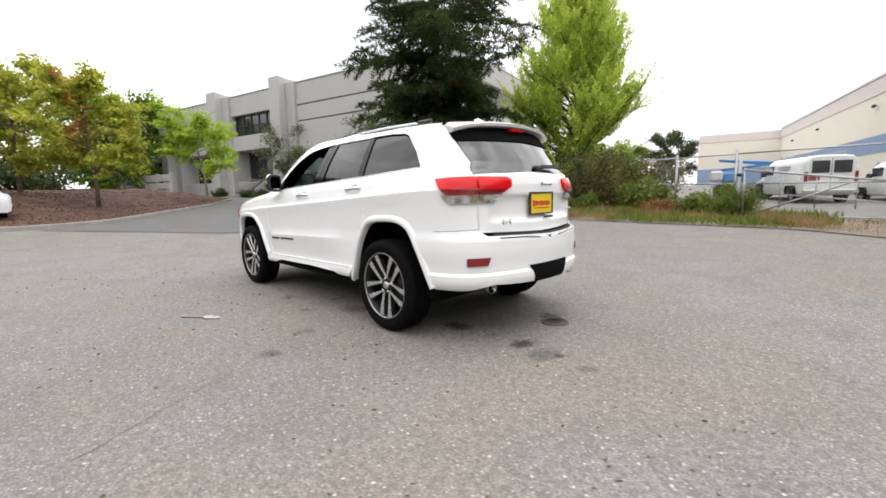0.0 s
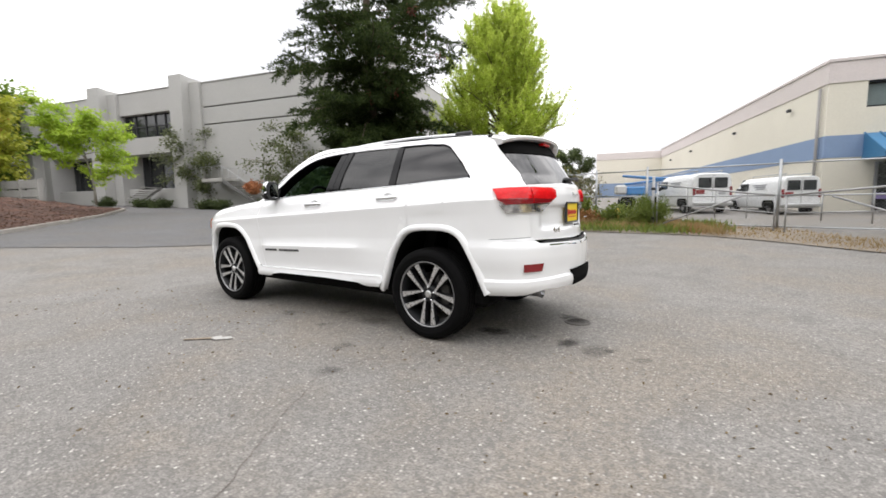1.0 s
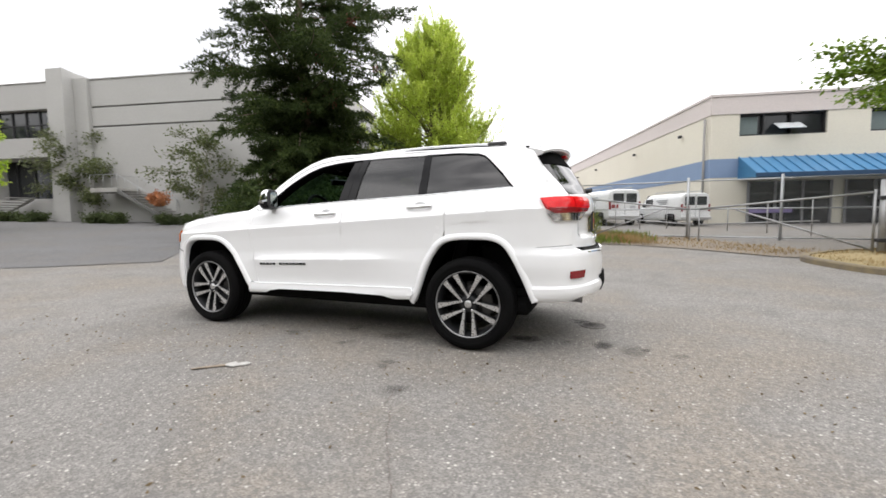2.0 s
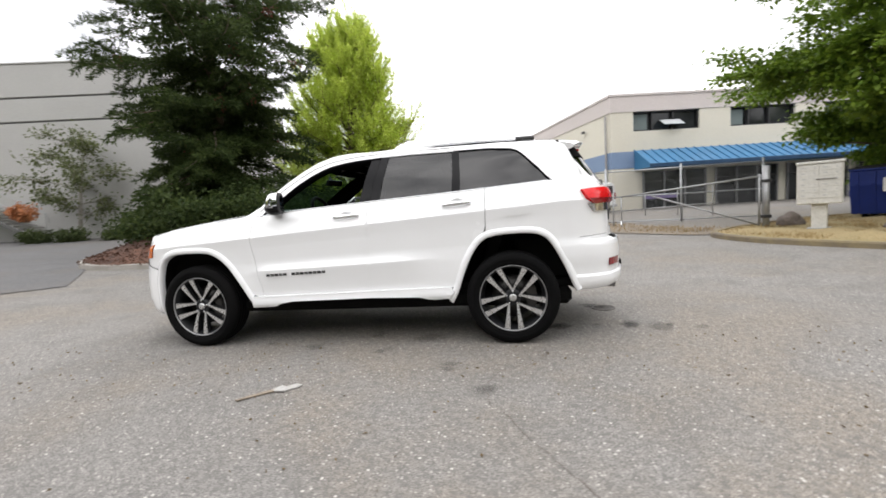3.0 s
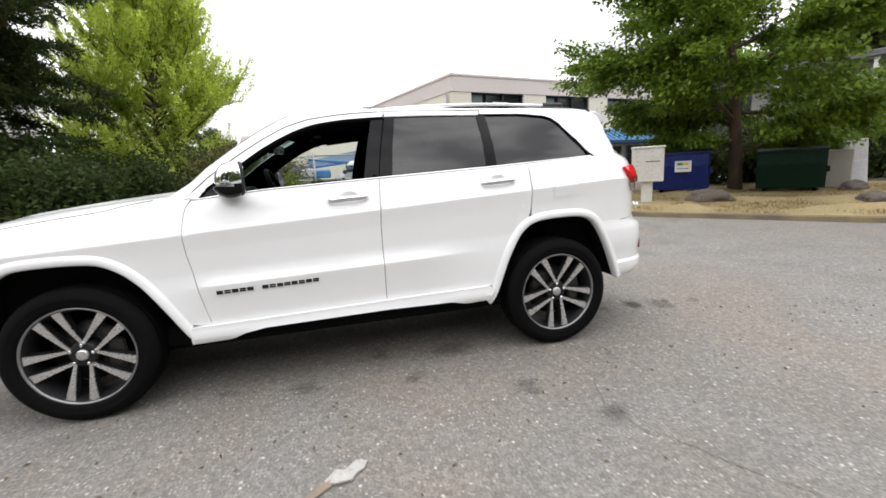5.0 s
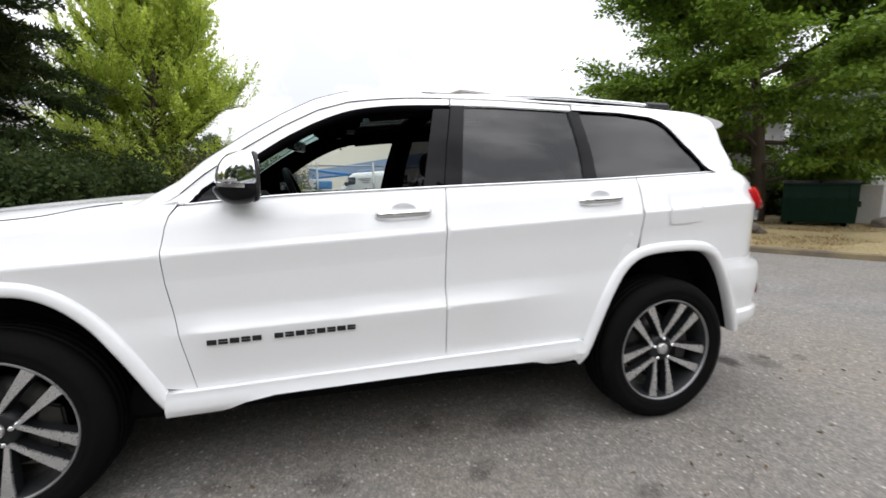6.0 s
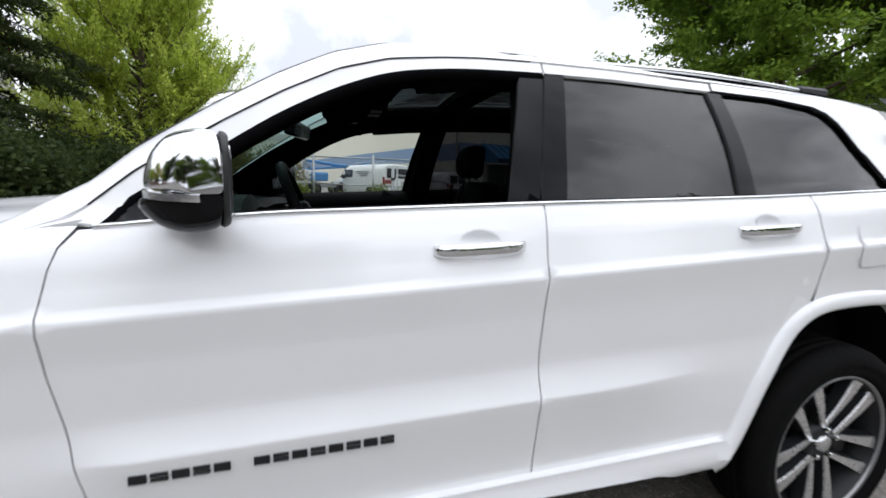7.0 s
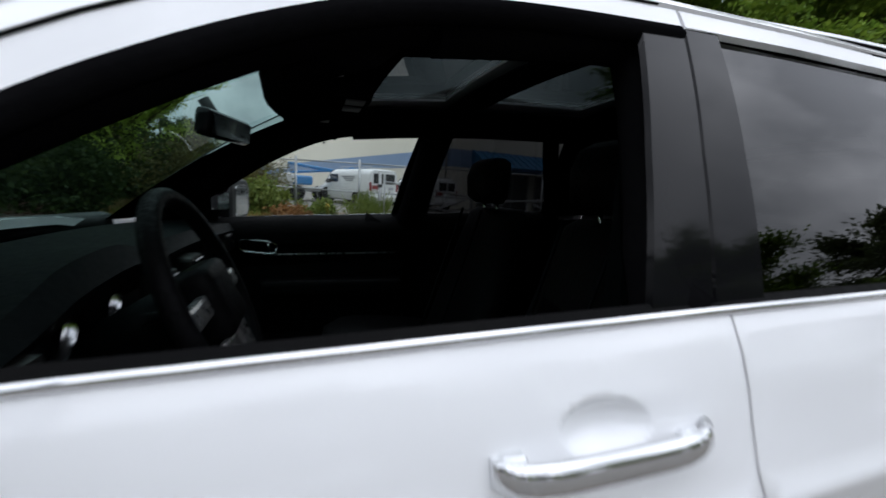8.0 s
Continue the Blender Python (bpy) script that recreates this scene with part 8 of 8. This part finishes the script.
solo("concrete_block", bm, CONCRETE, "pale concrete block wall beside the green bin", "wall", "", Matrix.Translation(at(14.4, 5.9, 0.1)) @ Matrix.Rotation(radians(-50), 4, "Z"))


# ---- vehicles in the yard ----
def van(m, label, group="white vans"):
    v = thing("cargo_van", m, label, "van", group)
    # rear at x = 0, nose at x = 5.6
    def ring(x, top, w, sill=0.36, rake=0.0):
        t = (top - 0.36) / 1.72
        pr = [(0.82, sill), (0.95, sill + 0.06), (1.0, 0.6), (1.0, min(top - 0.1, 1.08)), (0.97, 0.36 + 0.95 * t + 0.02), (0.93, 0.36 + 1.35 * t), (0.86, 0.36 + 1.58 * t), (0.72, 0.36 + 1.69 * t), (0.4, 0.36 + 1.72 * t)]
        left = [(x + rake * (q - 0.36), -p * w, q) for p, q in pr]
        return left + [(a, -b, c) for a, b, c in left[::-1]]
    secs = [ring(0.0, 2.02, 0.94, 0.46), ring(0.06, 2.07, 0.985, 0.4), ring(0.25, 2.08, 1.0), ring(2.0, 2.09, 1.0), ring(3.4, 2.08, 1.0), ring(3.75, 2.05, 0.99), ring(4.05, 1.90, 0.985), ring(4.45, 1.52, 0.98), ring(4.75, 1.27, 0.97), ring(5.2, 1.15, 0.94), ring(5.45, 1.02, 0.90), ring(5.55, 0.86, 0.86)]
    part("body", smooth(sweep(bmesh.new(), secs), 38), WHITE_PAINT, v)
    part("rear_bumper", box(bmesh.new(), (-0.16, -0.95, 0.42), (0.02, 0.95, 0.60), 0.03), mat("dull_chrome_bumper", (0.5, 0.5, 0.5), 0.35, metal=0.6), v)
    for s in (-1, 1):
        part("rear_window", box(bmesh.new(), (-0.035, min(s * 0.07, s * 0.70), 1.32), (-0.012, max(s * 0.07, s * 0.70), 1.84), 0.01), DARK_GLASS, v, "dark rear door window")
        part("tail_lamp", box(bmesh.new(), (-0.03, min(s * 0.82, s * 0.945), 0.92), (0.10, max(s * 0.82, s * 0.945), 1.38), 0.02), REFLEX, v, "tall red tail lamp")
        part("side_window", box(bmesh.new(), (3.0, min(s * 0.935, s * 0.985), 1.32), (3.85, max(s * 0.935, s * 0.985), 1.78), 0.03), DARK_GLASS, v)
        part("door_mirror", box(bmesh.new(), (3.72, min(s * 1.0, s * 1.22), 1.25), (3.85, max(s * 1.0, s * 1.22), 1.5), 0.03), MATT_BLACK, v)
        for x in (0.95, 4.55):
            w = part("wheel", smooth(lathe(bmesh.new(), [(-0.13, 0.0), (-0.13, 0.2), (-0.125, 0.35), (-0.08, 0.37), (0.08, 0.37), (0.125, 0.35), (0.13, 0.2), (0.13, 0.0)], 28, Matrix.Translation((x, s * 0.86, 0.37))), 40), RUBBER, v)
            part("wheel_cover", smooth(lathe(bmesh.new(), [(s * 0.134, 0.0), (s * 0.134, 0.12), (s * 0.1305, 0.2)], 20, Matrix.Translation((x, s * 0.86, 0.37))), 40), STEEL, w)
            part("arch", box(bmesh.new(), (x - 0.43, min(s * 0.985, s * 1.004), 0.37), (x + 0.43, max(s * 0.985, s * 1.004), 0.80), 0.12), UNDER, v)
        for k in range(3):
            part("lettering_bar", box(bmesh.new(), (1.3 + 0.1 * k, min(s * 0.962, s * 0.975), 1.62 - 0.11 * k), (2.6 - 0.2 * k, max(s * 0.962, s * 0.975), 1.68 - 0.11 * k)), mat("grey_lettering", (0.25, 0.26, 0.28), 0.6), v)
    part("door_sign", box(bmesh.new(), (-0.045, 0.40, 1.02), (-0.013, 0.80, 1.22), 0.006), mat("dark_red_panel", (0.25, 0.03, 0.03), 0.5), v, "dark red panel on the rear door")
    part("door_gap", box(bmesh.new(), (-0.012, -0.006, 0.62), (0.0, 0.006, 1.95)), UNDER, v)
    part("plate", box(bmesh.new(), (-0.04, -0.62, 1.0), (-0.013, -0.3, 1.15), 0.005), mat("dull_plate", (0.4, 0.4, 0.42), 0.5), v)
    bm = bmesh.new()
    prism(bm, [(3.80, 1.98), (4.72, 1.29), (4.74, 1.32), (3.84, 2.03)], -0.80, 0.80, lambda p, q, d: Vector((p, d, q)))
    part("windscreen", bm, DARK_GLASS, v)
    for y in (-0.6, 0.6):
        part("roof_rack", tube(bmesh.new(), [(0.3, y, 2.2), (3.3, y, 2.2)], 0.025, 6), STEEL, v)
        for x in (0.4, 1.8, 3.2):
            part("rack_foot", tube(bmesh.new(), [(x, y, 2.0), (x, y, 2.2)], 0.018, 6), STEEL, v)
    return v


VAN_TURN = radians(118)
first = van(Matrix.Translation(at(3.1, 18.2)) @ Matrix.Rotation(VAN_TURN, 4, "Z") @ Matrix.Scale(0.86, 4), "white cargo van with red tail lamps and roof rack")
copy_thing(first, Matrix.Translation(at(6.05, 17.9)) @ Matrix.Rotation(VAN_TURN - 0.03, 4, "Z") @ Matrix.Scale(0.86, 4))
# a further white van at the foot of the berm, nose towards the lot
van(Matrix.Translation(at(-18.8, -5.95)) @ Matrix.Rotation(radians(24), 4, "Z") @ Matrix.Scale(0.85, 4), "white van parked beside the mulch berm", "lone van")


def boom_lift(x, y):
    b = thing("boom_lift", Matrix.Translation(at(x, y)) @ Matrix.Rotation(radians(15), 4, "Z") @ Matrix.Scale(0.92, 4), "blue articulated boom lift folded down in the yard", "machine")
    blue = mat("lift_blue", (0.03, 0.2, 0.5), 0.45, (0.06, 0.2, 0.4), 2, 12)
    part("chassis", box(bmesh.new(), (-1.2, -0.7, 0.5), (1.2, 0.7, 0.75), 0.05), WEATHERED, b)
    part("turret", box(bmesh.new(), (-0.9, -0.5, 0.851), (0.1, 0.5, 1.35), 0.08), blue, b)
    part("counterweight", box(bmesh.new(), (-1.5, -0.65, 0.9), (-0.901, 0.65, 1.45), 0.1), mat("lift_white", (0.6, 0.6, 0.6), 0.5), b)
    for s in (-1, 1):
        for xx in (-0.85, 0.85):
            part("wheel", smooth(lathe(bmesh.new(), [(-0.15, 0.0), (-0.15, 0.36), (-0.1, 0.42), (0.1, 0.42), (0.15, 0.36), (0.15, 0.0)], 24, Matrix.Translation((xx, s * 0.85, 0.42))), 40), RUBBER, b)
    for p, q in (((-1.0, 0, 1.5), (1.5, 0, 1.75)), ((1.5, 0, 1.75), (-1.1, 0, 2.0)), ((-1.1, 0, 2.0), (2.0, 0, 1.6))):
        part("arm", tube(bmesh.new(), [p, q], 0.07, 4), blue, b)
    for z in (0.95, 1.45, 1.95):
        part("basket_rail", tube(bmesh.new(), [(2.3, -0.7, z), (3.2, -0.7, z), (3.2, 0.7, z), (2.3, 0.7, z), (2.3, -0.7, z)], 0.03, 6), blue, b)
    for xx in (2.3, 3.2):
        for yy in (-0.7, 0.7):
            part("basket_post", tube(bmesh.new(), [(xx, yy, 0.9), (xx, yy, 1.95)], 0.03, 6), blue, b)
    part("basket_floor", box(bmesh.new(), (2.28, -0.72, 0.87), (3.22, 0.72, 0.93), 0.01), STEEL, b)


boom_lift(-0.2, 21.6)
bm = bmesh.new()
lathe(bm, [(-0.1, 0.10), (0.05, 0.10), (0.06, 0.075), (0.40, 0.075), (0.42, 0.095), (0.47, 0.09), (0.54, 0.05), (0.57, 0.02), (0.57, 0.0)], 16, None, "z")
for s in (-1, 1):
    lathe(bm, [(s * 0.06, 0.04), (s * 0.13, 0.042), (s * 0.13, 0.0)], 10, Matrix.Translation((0, 0, 0.32)))
solo("fire_hydrant", smooth(bm), mat("faded_yellow_enamel", (0.62, 0.42, 0.06), 0.5, (0.5, 0.33, 0.06), 5, 30), "short faded yellow hydrant among the weeds", "hydrant", "", Matrix.Translation(at(0.35, 12.5)))


# ---- what closes the place further off ----
def far_tree(seed, leaf, h, spread, label, size=0.42, n=14000):
    return broadleaf(Vector((0, 0, -50)), label, h, spread, h * 0.12, 0.22, leaf, BARK, n, size, seed, "distant trees", rising=0.35, crown_z=0.5)


kinds = [(far_tree(201, LEAF_MAPLE, 10, 5.2, "green broad-leaved tree in the distance")), (far_tree(202, LEAF_DULL, 12, 5.0, "dull green tree in the distance"))]
spots = [(31, 20), (30, 5), (33, -4), (29, -12), (38, 12), (36, 20), (42, 2), (-1, -33), (-11, -33), (-21, -31), (-25, -30), (-34, -24), (-42, -16), (-48, -6), (-52, 4), (-40, -22), (-52, 80), (-13.6, 55), (-37, 98), (-44, 95)]
for i, (x, y) in enumerate(spots):
    s = 0.85 + 0.35 * ((i * 37) % 10) / 10
    k = kinds[i % 2]
    if 50 < y < 60:
        s = 0.62
    if y < -15:
        s *= 1.4
    if i < 2:
        k.matrix_world = Matrix.Translation(at(x, y)) @ Matrix.Rotation(i, 4, "Z")
    else:
        c2 = copy_thing(k, Matrix.Translation(at(x, y)) @ Matrix.Rotation(i * 1.3, 4, "Z") @ Matrix.Scale(s, 4))
for i, (x, y) in enumerate([(-29.5, -14.5), (-30.5, -11.5), (-31.5, -8.6), (-32.3, -5.6), (-32.6, -2.6)]):
    shrub(at(x, y, 0.3), "tall dark overgrown hedge bush behind the berm", 1.9, 2.6, LEAF_DULL, 5200, 0.24, 190 + i, group="berm hedge")
for i, (x, y) in enumerate([(18.5, -15.0), (13.0, -18.5), (6.5, -21.0)]):
    broadleaf(at(x, y), "dense broad-leaved tree along the street", 10.5, 5.0, 1.0, 0.22, LEAF_MAPLE, BARK, 42000, 0.28, 240 + i, "street trees", rising=0.3)
# a grey house with a deck on white posts beyond the bins
hs = thing("hillside_house", Matrix.Translation((26.3, 13.7, 0.75)) @ Matrix.Rotation(radians(-62), 4, "Z") @ Matrix.Scale(0.74, 4), "grey house with a flat roof and white deck posts", "house")
part("wall", box(bmesh.new(), (-8, 0, 0), (8, 6, 6.6), 0.03), GREY_WALL, hs)
part("roof", box(bmesh.new(), (-9, -2.4, 6.6), (9, 6.6, 7.0), 0.04), mat("grey_roofing", (0.14, 0.14, 0.15), 0.8), hs)
part("deck", box(bmesh.new(), (-8.5, -2.2, 3.4), (8.5, -0.01, 3.65), 0.03), GREY_WALL, hs)
for x in (-8, -3, 2, 7):
    part("post", box(bmesh.new(), (x - 0.14, -2.15, 0), (x + 0.14, -1.87, 6.6), 0.02), WHITE_PAINT, hs)
    part("window", box(bmesh.new(), (x + 1.0, -0.04, 4.1), (x + 3.0, 0.02, 5.8), 0.01), DARK_GLASS, hs)
